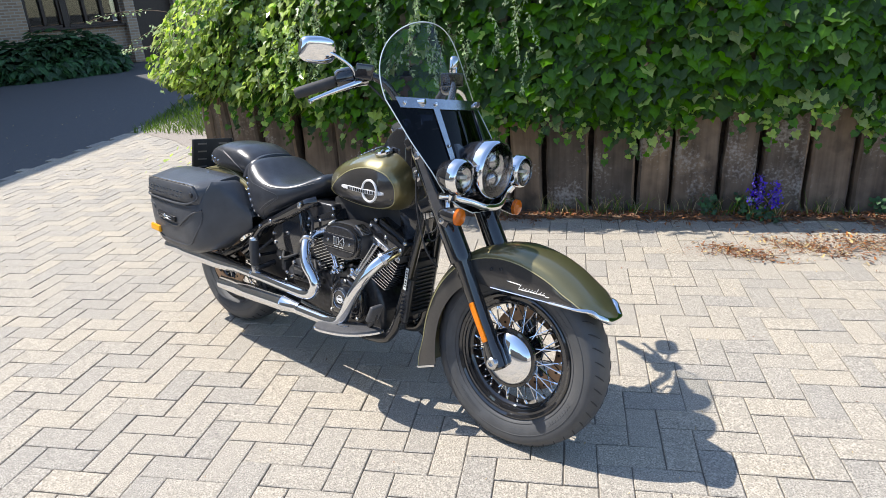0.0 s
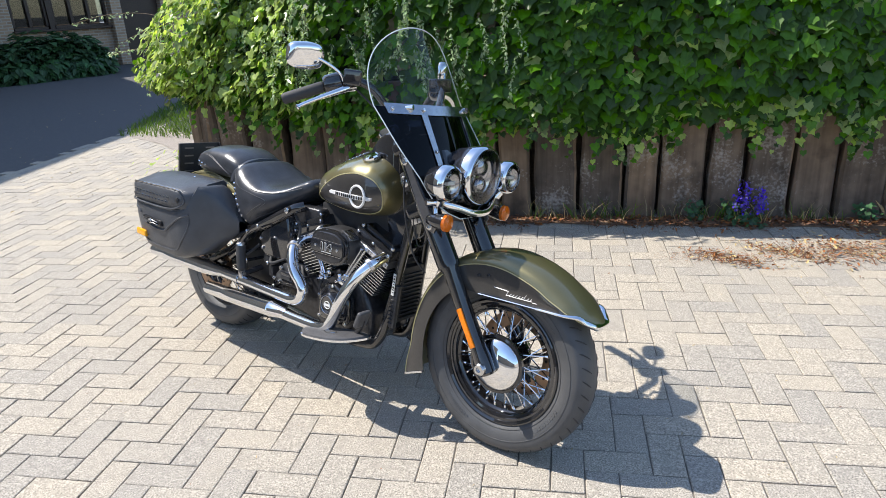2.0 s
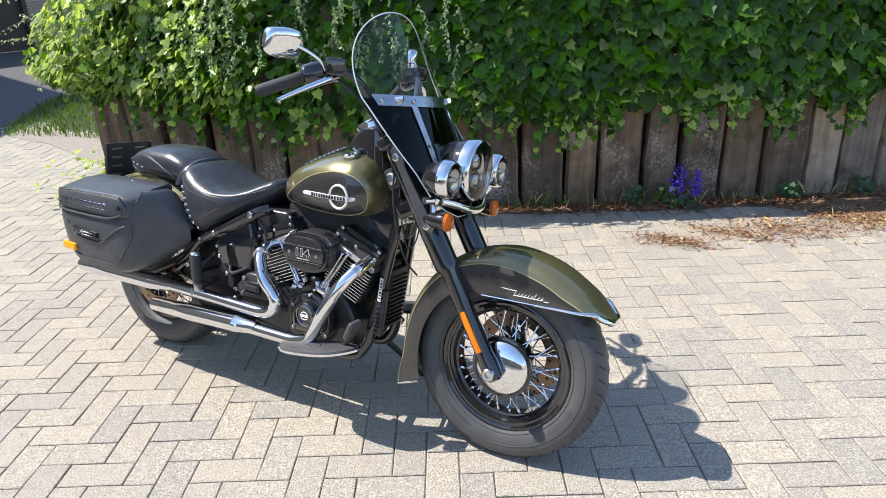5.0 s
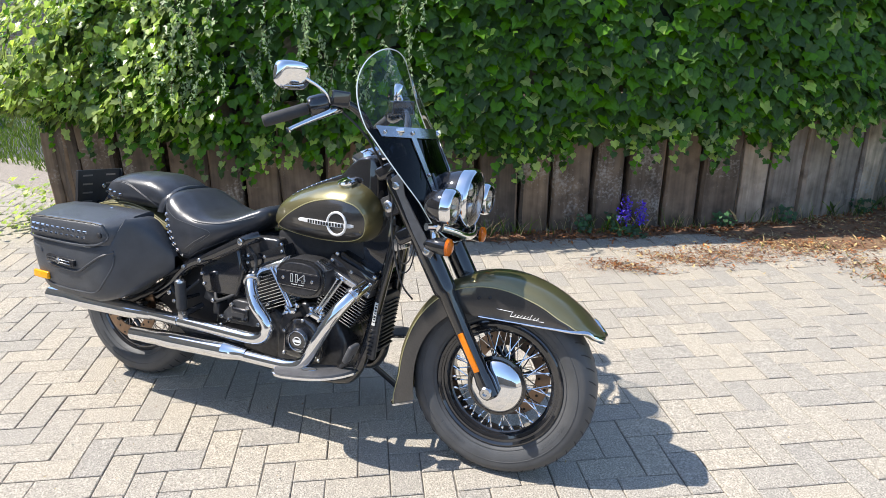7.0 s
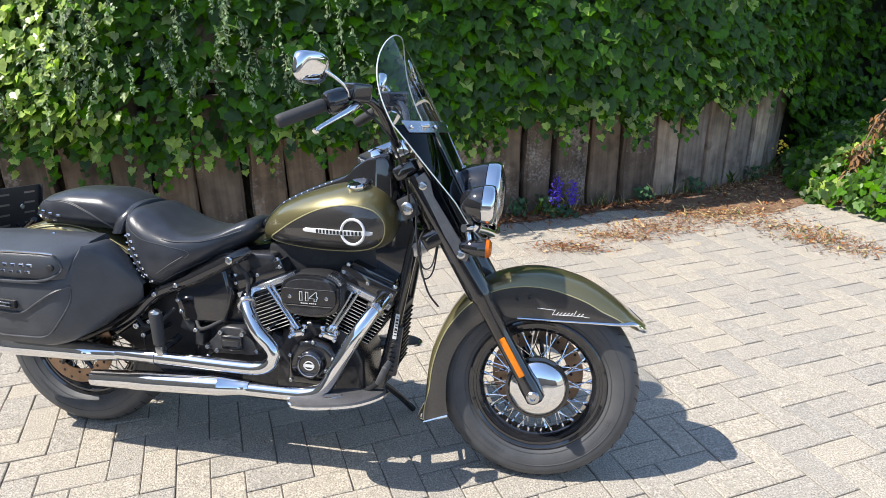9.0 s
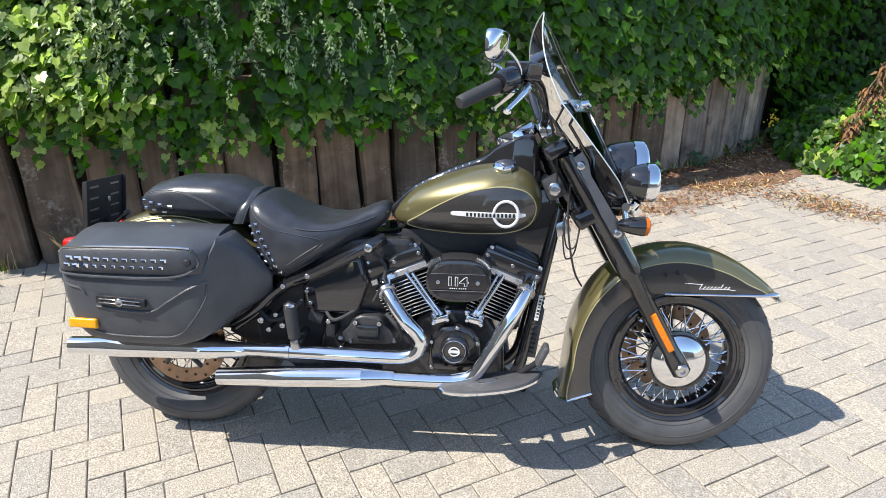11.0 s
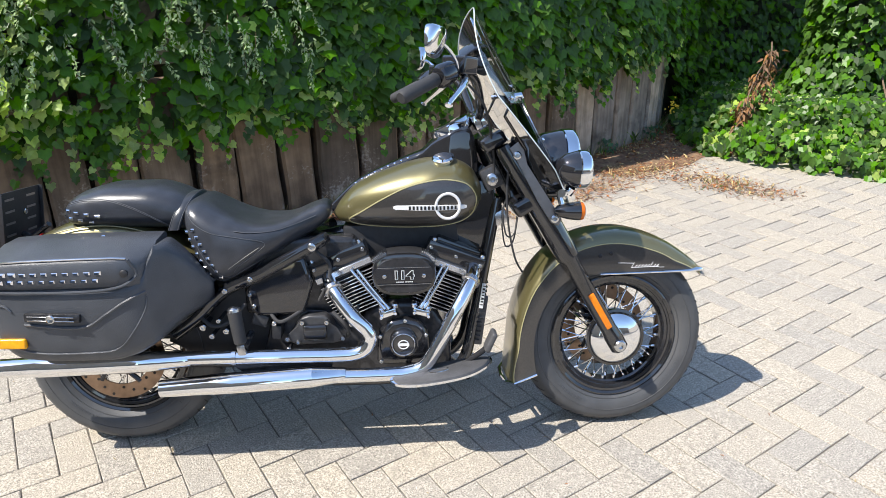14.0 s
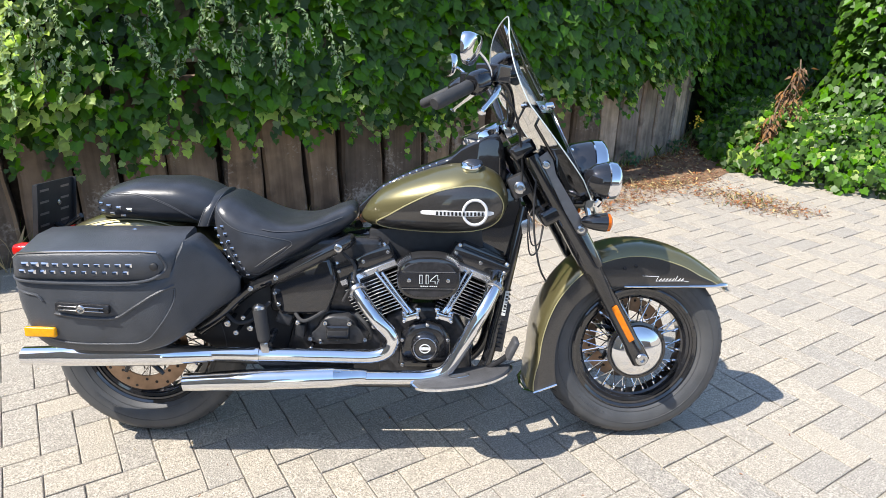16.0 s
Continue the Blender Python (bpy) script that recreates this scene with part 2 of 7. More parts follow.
def wood_material(name, color, knot):
    """Weathered sleeper timber: grain along z, dark checks, stains, and a tone of its own for each piece."""
    m = material(name, color, 0.85, 0, 0.25, 9, per_piece=0.4, second=knot, mix=0.65)
    nd, ln = m.node_tree.nodes, m.node_tree.links
    b = nd["Principled BSDF"]
    place = next(q for q in nd if q.bl_idname == "ShaderNodeVectorMath").outputs[0]
    mp = nd.new("ShaderNodeMapping")
    mp.inputs["Scale"].default_value = (30, 30, 1.6)
    ln.new(place, mp.inputs["Vector"])
    n = nd.new("ShaderNodeTexNoise")
    n.inputs["Scale"].default_value, n.inputs["Detail"].default_value = 1.0, 8
    ln.new(mp.outputs[0], n.inputs["Vector"])
    r = nd.new("ShaderNodeValToRGB")
    r.color_ramp.elements[0].position, r.color_ramp.elements[1].position = 0.32, 0.62
    r.color_ramp.elements[0].color = (0.35, 0.33, 0.3, 1)
    ln.new(n.outputs["Fac"], r.inputs["Fac"])
    mx = nd.new("ShaderNodeMix")
    mx.data_type, mx.blend_type = "RGBA", "MULTIPLY"
    mx.inputs["Factor"].default_value = 0.6
    source = b.inputs["Base Color"].links[0].from_socket
    ln.new(source, mx.inputs["A"])
    ln.new(r.outputs["Color"], mx.inputs["B"])
    colour = mx.outputs["Result"]
    for coarse, fine, lo, hi, tint, amount in ((2.6, 55, 0.56, 0.66, (0.5, 0.47, 0.43), 0.55), (3.1, 14, 0.63, 0.74, (0.24, 0.11, 0.045), 0.7), (4.5, 9, 0.55, 0.72, (0.03, 0.025, 0.02), 0.7)):
        big, small, mul, edge, blend = nd.new("ShaderNodeTexNoise"), nd.new("ShaderNodeTexNoise"), nd.new("ShaderNodeMath"), nd.new("ShaderNodeMapRange"), nd.new("ShaderNodeMix")
        off = nd.new("ShaderNodeVectorMath")
        off.inputs[1].default_value = (coarse * 3, fine, 7.0)
        ln.new(place, off.inputs[0])
        for q, sc in ((big, coarse), (small, fine)):
            q.inputs["Scale"].default_value, q.inputs["Detail"].default_value = sc, 4
            ln.new(off.outputs[0], q.inputs["Vector"])
        mul.operation = "MULTIPLY_ADD"
        mul.inputs[1].default_value = 0.35
        ln.new(small.outputs["Fac"], mul.inputs[0])
        half = nd.new("ShaderNodeMath")
        half.operation = "MULTIPLY"
        half.inputs[1].default_value = 0.65
        ln.new(big.outputs["Fac"], half.inputs[0])
        ln.new(half.outputs[0], mul.inputs[2])
        edge.inputs["From Min"].default_value, edge.inputs["From Max"].default_value, edge.inputs["To Max"].default_value = lo, hi, amount
        ln.new(mul.outputs[0], edge.inputs["Value"])
        blend.data_type = "RGBA"
        ln.new(edge.outputs[0], blend.inputs["Factor"])
        ln.new(colour, blend.inputs["A"])
        blend.inputs["B"].default_value = (*tint, 1)
        colour = blend.outputs["Result"]
    ln.new(colour, b.inputs["Base Color"])
    bp = nd.new("ShaderNodeBump")
    bp.inputs["Strength"].default_value, bp.inputs["Distance"].default_value = 0.7, 0.006
    ln.new(n.outputs["Fac"], bp.inputs["Height"])
    ln.new(bp.outputs[0], b.inputs["Normal"])
    return m


M["sleeper"] = wood_material("sleeper_timber", (0.205, 0.15, 0.105), (0.085, 0.057, 0.039))
M["sleeper_pale"] = wood_material("bleached_sleeper_timber", (0.46, 0.37, 0.28), (0.27, 0.18, 0.12))
M["withered"] = material("withered_leaf", (0.21, 0.11, 0.045), 0.8, 0, 0.3, 30, per_piece=0.35)
M["dirt"] = material("red_brown_dirt", (0.17, 0.095, 0.055), 0.95, 0, 0.45, 40, bump=0.8, bump_scale=90, second=(0.3, 0.22, 0.13), mix=0.5)

# ---- shaping helpers ----
V = Vector


def finish(bm, angle=38):
    bmesh.ops.recalc_face_normals(bm, faces=bm.faces)
    lim = radians(angle)
    for e in bm.edges:
        e.smooth = len(e.link_faces) == 2 and e.calc_face_angle(0.0) < lim
    for f in bm.faces:
        f.smooth = True


def part(name, bm, mat, parent=None, label="", angle=38):
    """Links a bmesh as one mesh object under a thing or a part."""
    finish(bm, angle)
    me = bpy.data.meshes.new(name)
    bm.to_mesh(me)
    bm.free()
    me.materials.append(M[mat])
    ob = new(name, me)
    if parent is not None:
        ob.parent = parent
    return tagged(ob, label)


def shared(name, me, parent, m):
    ob = new(name, me)
    ob.parent = parent
    ob.matrix_basis = m
    return ob


def smooth_path(pts, n=8, closed=False):
    """A Catmull-Rom curve through the points."""
    P = [V(p) for p in pts]
    k = len(P)
    out = []
    last = k if closed else k - 1
    for i in range(last):
        a, b, c, d = (P[(i - 1) % k], P[i], P[(i + 1) % k], P[(i + 2) % k]) if closed else (P[max(i - 1, 0)], P[i], P[i + 1], P[min(i + 2, k - 1)])
        for j in range(n):
            t = j / n
            out.append(0.5 * ((2 * b) + (c - a) * t + (2 * a - 5 * b + 4 * c - d) * t * t + (3 * b - a - 3 * c + d) * t ** 3))
    if not closed:
        out.append(P[-1])
    return out


def loft(bm, rings, cap=True, closed=True):
    vs = [[bm.verts.new(p) for p in r] for r in rings]
    n = len(vs[0])
    for a, b in zip(vs, vs[1:]):
        for i in range(n if closed else n - 1):
            j = (i + 1) % n
            bm.faces.new((a[i], a[j], b[j], b[i]))
    if cap and closed:
        bm.faces.new(vs[0][::-1])
        bm.faces.new(vs[-1])
    return vs


def frames(P, closed=False):
    """Side vectors along a path, carried without twist."""
    k = len(P)
    tan = []
    for i in range(k):
        a = P[(i - 1) % k] if closed or i > 0 else P[0]
        b = P[(i + 1) % k] if closed or i < k - 1 else P[-1]
        tan.append((b - a).normalized())
    up = V((0, 0, 1)) if abs(tan[0].z) < 0.9 else V((1, 0, 0))
    s = tan[0].cross(up).normalized()
    out = []
    for t in tan:
        s = (s - t * s.dot(t)).normalized()
        out.append((s, t.cross(s)))
    return out


def tube(bm, pts, r, seg=12, closed=False, flat=1.0):
    """A round bar along the points; r: one radius, or one for each point; flat: squeeze of the second side."""
    P = [V(p) for p in pts]
    fr = frames(P, closed)
    rr = r if isinstance(r, (list, tuple)) else [r] * len(P)
    rings = []
    for p, (s, u), q in zip(P, fr, rr):
        rings.append([p + s * (q * math.cos(2 * math.pi * i / seg)) + u * (q * flat * math.sin(2 * math.pi * i / seg)) for i in range(seg)])
    if closed:
        rings.append(rings[0])
    loft(bm, rings, cap=not closed)
    if closed:
        bmesh.ops.remove_doubles(bm, verts=bm.verts, dist=1e-5)
    return bm


def axes_of(axis):
    w = V(axis).normalized()
    u = w.cross(V((0, 0, 1)) if abs(w.z) < 0.9 else V((1, 0, 0))).normalized()
    return w, u, w.cross(u)


def lathe(bm, prof, centre, axis=(0, 1, 0), seg=32, cap=True, squash=(1, 1)):
    """Turns a profile of (along, radius) round an axis."""
    w, u, v = axes_of(axis)
    c = V(centre)
    rings = [[c + w * a + u * (r * squash[0] * math.cos(2 * math.pi * i / seg)) + v * (r * squash[1] * math.sin(2 * math.pi * i / seg)) for i in range(seg)] for a, r in prof]
    loft(bm, rings, cap=cap)
    return bm


def box(bm, c, size, turn=(0, 0, 0), bevel=0.003, seg=2):
    m = pose(*c, *turn) @ Matrix.Diagonal((*size, 1))
    made = bmesh.ops.create_cube(bm, size=1.0, matrix=m)["verts"]
    if bevel:
        es = list({e for v in made for e in v.link_edges})
        bmesh.ops.bevel(bm, geom=es, offset=bevel, segments=seg, affect="EDGES", profile=0.6)
    return bm


def prism(bm, outline, y0, y1, bevel=0.004, seg=2):
    """A plate with a side outline of (x, z) points between two depths."""
    a = [bm.verts.new((x, y0, z)) for x, z in outline]
    b = [bm.verts.new((x, y1, z)) for x, z in outline]
    n = len(a)
    fs = [bm.faces.new(a), bm.faces.new(b[::-1])]
    for i in range(n):
        bm.faces.new((a[i], b[i], b[(i + 1) % n], a[(i + 1) % n]))
    if bevel:
        es = list(set(fs[0].edges) | set(fs[1].edges))
        bmesh.ops.bevel(bm, geom=es, offset=bevel, segments=seg, affect="EDGES", profile=0.6)
    return bm


def bolt(bm, c, axis=(0, -1, 0), r=0.008, h=0.006):
    lathe(bm, [(0, r), (h * 0.7, r), (h, r * 0.75), (h, r * 0.45), (h * 0.5, r * 0.4)], c, axis, 10)
    return bm


def table(x, rows, col):
    """Smooth reading of a small table of stations, with no overshoot between them."""
    if x <= rows[0][0]:
        return rows[0][col]
    if x >= rows[-1][0]:
        return rows[-1][col]
    i = next(k for k in range(len(rows) - 1) if x <= rows[k + 1][0])

    def rise(k):
        return (rows[k + 1][col] - rows[k][col]) / (rows[k + 1][0] - rows[k][0])

    def slope(k):
        if k == 0 or k == len(rows) - 1:
            return rise(min(k, len(rows) - 2))
        p, q = rise(k - 1), rise(k)
        return 0.0 if p * q <= 0 else 2 * p * q / (p + q)

    h = rows[i + 1][0] - rows[i][0]
    t = (x - rows[i][0]) / h
    u = 1 - t
    return rows[i][col] * (1 + 2 * t) * u * u + rows[i + 1][col] * t * t * (3 - 2 * t) + h * t * u * (slope(i) * u - slope(i + 1) * t)


def B():
    return bmesh.new()

# ---- ground ----
E1 = V((math.cos(radians(30.8)), math.sin(radians(30.8)), 0))     # along the courses
E2 = V((E1.y, -E1.x, 0))                                          # across them, towards the house
PW = 0.1085                                                       # half a paver's length


def paving(a, b):
    p = E1 * ((a + 19) * PW - 0.0249) + E2 * ((b - 5) * PW + 0.0506)
    return p.x, p.y


bm = B()
for x0, x1, y0, y1 in ((-400, 400, -400, 400),):
    vs = [bm.verts.new(p) for p in ((x0, y0, -0.012), (x1, y0, -0.012), (x1, y1, -0.012), (x0, y1, -0.012))]
    bm.faces.new(vs)
ground = tagged(part("ground", bm, "tarmac"), "worn dark grey tarmac driveway ground sheet", "ground", kind="structure")

# the block paving's sand bed
CORNERS = [(-6.4, 3.0), (-4.55, 0.2), (-1.3, -4.5), (7.5, -4.5), (7.5, 3.2), (5.4, 3.2), (4.1, 4.3), (3.5, 4.6), (-1.9, 1.9), (-4.2, 2.6)]


def inside(x, y, poly):
    hit, j = False, len(poly) - 1
    for i, (xi, yi) in enumerate(poly):
        xj, yj = poly[j]
        if (yi > y) != (yj > y) and x < (xj - xi) * (y - yi) / (yj - yi) + xi:
            hit = not hit
        j = i
    return hit


# ---- fence of sleepers ----
FENCE = [(-2.12, 1.75), (-2.07, 1.33), (-1.88, 1.06), (-1.55, 1.19), (0.15, 2.06), (1.19, 2.67), (2.2, 3.24), (2.75, 3.66), (3.2, 4.08), (3.5, 4.7), (3.6, 5.3)]
fence_path = [V((x, y, 0)) for x, y in FENCE]


def along(path, s):
    """The place and the direction at s metres along a line of points."""
    for a, b in zip(path, path[1:]):
        d = (b - a).length
        if s <= d:
            return a + (b - a) * (s / d), (b - a) / d
        s -= d
    return path[-1], (path[-1] - path[-2]).normalized()


FENCE_LENGTH = sum((b - a).length for a, b in zip(fence_path, fence_path[1:]))
fence = tagged(new("fence"), "retaining fence of weathered grey-brown upright timber sleepers", "fence", kind="structure")
rng = random.Random(5)


def sleeper(width, depth, height, seed):
    """One rough upright timber, with worn edges and a little bow."""
    r = random.Random(seed)
    bm = B()
    rings = []
    n = 7
    lean, bow = r.uniform(-0.012, 0.012), r.uniform(-0.008, 0.008)
    for i in range(n):
        t = i / (n - 1)
        w = width * 0.5 + r.uniform(-0.006, 0.004)
        dx = lean * t + bow * math.sin(math.pi * t)
        c = 0.012 + r.uniform(0, 0.008)
        d = depth * 0.5 + r.uniform(-0.004, 0.004)
        pts = [(-w + c, -d), (w - c, -d), (w, -d + c), (w, d), (-w, d), (-w, -d + c)]
        rings.append([(x + dx, y, t * height) for x, y in pts])
    loft(bm, rings)
    return bm


s, k = 0.0, 0
while s < FENCE_LENGTH - 0.1:
    width = rng.uniform(0.215, 0.305) if s > 0.9 else rng.uniform(0.07, 0.10)
    p, d = along(fence_path, s + width / 2)
    ob = part("plank", sleeper(width - rng.uniform(0.012, 0.036), 0.12, 0.98 + rng.uniform(-0.03, 0.05), 70 + k), "sleeper_pale" if s > 5.3 else "sleeper", fence, angle=25)
    ob.matrix_basis = Matrix.Translation(p + V((d.y, -d.x, 0)) * (-0.06 + rng.uniform(-0.012, 0.012))) @ Matrix.Rotation(math.atan2(d.y, d.x), 4, "Z") @ pose(0, 0, -0.02, 0, rng.uniform(-1.6, 1.6), 0)
    s += width
    k += 1

# raised earth behind the fence
bm = B()
back = [V((p.x, p.y, 0)) + V((-d.y, d.x, 0)) * 0.16 for p, d in (along(fence_path, q * FENCE_LENGTH / 40) for q in range(41))]
low, high = [], []
ring0 = [bm.verts.new((p.x, p.y, -0.01)) for p in back]
ring1 = [bm.verts.new((p.x, p.y, 0.9)) for p in back]
ring2 = [bm.verts.new((p.x - 2.2 if q < 6 else p.x - 0.9, p.y + 3.5, 1.1)) for q, p in enumerate(back)]
for i in range(40):
    bm.faces.new((ring0[i], ring0[i + 1], ring1[i + 1], ring1[i]))
    bm.faces.new((ring1[i], ring1[i + 1], ring2[i + 1], ring2[i]))
tagged(part("earth_bank", bm, "soil"), "dark soil bank held behind the sleeper fence", "soil", kind="structure")


# ---- leaves ----
def ivy_leaf(size, fold):
    """A five-lobed leaf, folded along its middle, tip down the y axis."""
    half = [(0.0, 0.06), (0.24, 0.21), (0.52, 0.05), (0.43, -0.17), (0.46, -0.43), (0.22, -0.56), (0.0, -0.92)]
    pts = [(x * size, y * size, abs(x) * fold * size) for x, y in half]
    pts += [(-x, y, z) for x, y, z in reversed(pts[1:-1])]
    return pts


class Pile:
    """Leaves or blades gathered as plain lists, then made into one mesh."""

    def __init__(self):
        self.v, self.f = [], []

    def leaf(self, pts, m, k):
        o = len(self.v)
        self.v += [tuple(m @ V(p)) for p in pts]
        n = len(pts)
        self.f.append(tuple(o + i for i in range(k)))
        self.f.append(tuple(o + i for i in list(range(k - 1, n)) + [0]))

    def poly(self, pts):
        o = len(self.v)
        self.v += [tuple(p) for p in pts]
        self.f.append(tuple(range(o, o + len(pts))))

    def make(self, name, mat, parent=None, label="", kind="stuff"):
        me = bpy.data.meshes.new(name)
        me.from_pydata(self.v, [], self.f)
        me.materials.append(M[mat])
        ob = new(name, me)
        ob.parent = parent
        return tagged(ob, label, kind=kind)


def leaf_pose(p, out, r, lean=V(), spread=0.6):
    """A leaf that hangs at p, faces roughly out and tips down."""
    n = (V(out) * 0.75 + V((-0.12, -0.06, 0.52)) + lean + V((r.gauss(0, spread * 0.45), r.gauss(0, spread * 0.45), r.gauss(0, spread * 0.4)))).normalized()
    down = V((r.gauss(0, 0.4), r.gauss(0, 0.4), -1.0))
    y = -(down - n * down.dot(n)).normalized()
    x = y.cross(n).normalized()
    m = Matrix((x, y, n)).transposed().to_4x4()
    m.translation = p
    return m


# dark backing sheet for the hedge's shaded inside; its unseen top casts shade
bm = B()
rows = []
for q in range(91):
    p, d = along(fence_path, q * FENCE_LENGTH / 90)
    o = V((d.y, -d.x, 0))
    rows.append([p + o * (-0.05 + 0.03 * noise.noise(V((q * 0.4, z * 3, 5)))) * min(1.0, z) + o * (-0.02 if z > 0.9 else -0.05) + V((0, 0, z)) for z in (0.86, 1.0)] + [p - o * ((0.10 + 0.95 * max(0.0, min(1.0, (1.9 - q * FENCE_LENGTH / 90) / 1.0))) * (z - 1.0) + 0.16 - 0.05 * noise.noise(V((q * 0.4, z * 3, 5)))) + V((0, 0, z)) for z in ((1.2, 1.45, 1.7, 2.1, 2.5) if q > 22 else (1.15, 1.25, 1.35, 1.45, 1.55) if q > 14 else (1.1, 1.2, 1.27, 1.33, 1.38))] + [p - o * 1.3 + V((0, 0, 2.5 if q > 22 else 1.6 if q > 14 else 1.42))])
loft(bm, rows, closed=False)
tagged(part("hedge_core", bm, "core"), "dark backing sheet standing for the ivy hedge's shaded inside", "hedge", kind="structure")

HALF = 7
ivy = tagged(new("ivy"), "thick green ivy curtain hanging over the sleeper fence", "ivy")
IVY_SHAPE = [bpy.data.meshes.new("leaf") for _ in range(4)]
leaf_points = [ivy_leaf(0.094, f) for f in (0.05, 0.18, 0.3, -0.1)]
for me, pts in zip(IVY_SHAPE, leaf_points):
    n = len(pts)
    me.from_pydata(pts, [], [tuple(range(HALF)), tuple(list(range(HALF - 1, n)) + [0])])
    me.materials.append(M["ivy"])
r = random.Random(11)
pile, pale_leaves = Pile(), Pile()
single = 0
span = FENCE_LENGTH


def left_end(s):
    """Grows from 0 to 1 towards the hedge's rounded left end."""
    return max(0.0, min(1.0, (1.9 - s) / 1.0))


def ivy_front(s, z):
    """How far the curtain stands in front of the fence at s along it and height z."""
    drape = 0.05 - 0.09 * max(0.0, min(1.0, s - 5.4)) + 0.17 * min(1, max(0, (z - 0.45) / 0.4)) - (0.10 + 0.95 * left_end(s)) * max(0, z - 0.95)
    return drape + 0.08 * noise.noise(V((s * 1.5, z * 1.5, 3))) + 0.045 * noise.noise(V((s * 4, z * 4, 9)))


def ivy_low(s):
    """The ragged lower rim of the curtain."""
    return 0.655 + 0.12 * max(0.0, min(1.0, s - 5.0)) + 0.29 * max(0.0, min(1.0, (1.9 - s) / 1.1)) + 0.14 * noise.noise(V((s * 1.7, 0.3, 1))) + 0.17 * noise.noise(V((s * 5.5, 4, 2)))


def ivy_spot(s, z):
    p, d = along(fence_path, s)
    o = V((d.y, -d.x, 0))
    return p + o * ivy_front(s, z) + V((0, 0, z)), o


for i in range(11500):
    s = r.uniform(0.0, span)
    lowest = ivy_low(s)
    z = lowest + (1.95 - 0.35 * left_end(s) - lowest) * r.random() ** 1.1
    p, o = ivy_spot(s, z)
    if noise.noise(V((s * 2.3, z * 2.3, 7))) > 0.42 and r.random() < 0.7:
        continue
    inner = r.random() < 0.45
    p = p - o * (0.06 + r.random() * 0.07 if inner else r.random() * 0.045)
    m = leaf_pose(p, o, r, V((-0.55, -0.15, 0.35)) * left_end(s), 0.45) @ Matrix.Scale(r.uniform(0.62, 1.12) * (0.8 if s < 2.2 else 1.0), 4)
    which = r.randrange(4)
    if single < 290 and 2.4 < s < 5.2 and z < 1.0 and r.random() < 0.5:
        shared("leaf", IVY_SHAPE[which], ivy, m)
        single += 1
    else:
        # the pale share grows towards the left end, in place of sunlight
        (pale_leaves if not inner and r.random() < 0.05 + 0.9 * left_end(s) + (0.16 if z < lowest + 0.15 else 0) else pile).leaf(leaf_points[which], m, HALF)
# a denser coat of pale leaves; their colour stands for sun on this end
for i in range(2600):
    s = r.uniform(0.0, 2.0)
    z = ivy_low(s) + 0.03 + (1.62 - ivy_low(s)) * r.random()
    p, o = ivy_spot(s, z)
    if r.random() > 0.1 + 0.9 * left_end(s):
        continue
    pale_leaves.leaf(leaf_points[r.randrange(4)], leaf_pose(p + o * r.uniform(-0.01, 0.05), o, r, V((-0.4, -0.3, 0.35)), 0.9) @ Matrix.Scale(r.uniform(0.4, 0.75), 4), HALF)
# rounded left end of the curtain, bulging past the corner
for i in range(2600):
    a = r.uniform(0, 2 * math.pi)
    t = r.random()
    z = 0.9 + 0.72 * t ** 1.4
    rad = (0.68 - 0.3 * (z - 0.9) + 0.1 * noise.noise(V((math.cos(a) * 2, math.sin(a) * 2, z * 2)))) * (0.7 + 0.3 * min(1, t * 4))
    o = V((math.cos(a), math.sin(a), 0))
    p = V((-1.86 + 0.1 * (z - 1), 1.42 + 0.25 * (z - 0.9), z)) + o * rad * (1 - 0.2 * r.random() ** 2)
    (pale_leaves if r.random() < 0.8 else pile).leaf(leaf_points[r.randrange(4)], leaf_pose(p, o * 0.6, r, V((-0.25, -0.55, 0.4)), 1.1) @ Matrix.Scale(r.uniform(0.35, 0.72), 4), HALF)
# hanging tendrils below the rim
for i in range(210):
    s = r.uniform(0.2, span - 0.3)
    z = ivy_low(s) + 0.08
    p, o = ivy_spot(s, z)
    length = r.uniform(0.08, 0.34)
    n = int(length / 0.035)
    for j in range(n):
        q = p - V((0, 0, 0.035 * j)) + V((r.gauss(0, 0.015), r.gauss(0, 0.015), 0))
        (pale_leaves if r.random() < 0.3 else pile).leaf(leaf_points[r.randrange(4)], leaf_pose(q, o, r, spread=0.45) @ Matrix.Scale(r.uniform(0.4, 0.85) * (1 - 0.4 * j / n), 4), HALF)
pile.make("foliage", "ivy", ivy)
pale_leaves.make("young_leaves", "ivy_young_sunlit", ivy, "young leaves, their yellow-green brightened to stand for sunlight")

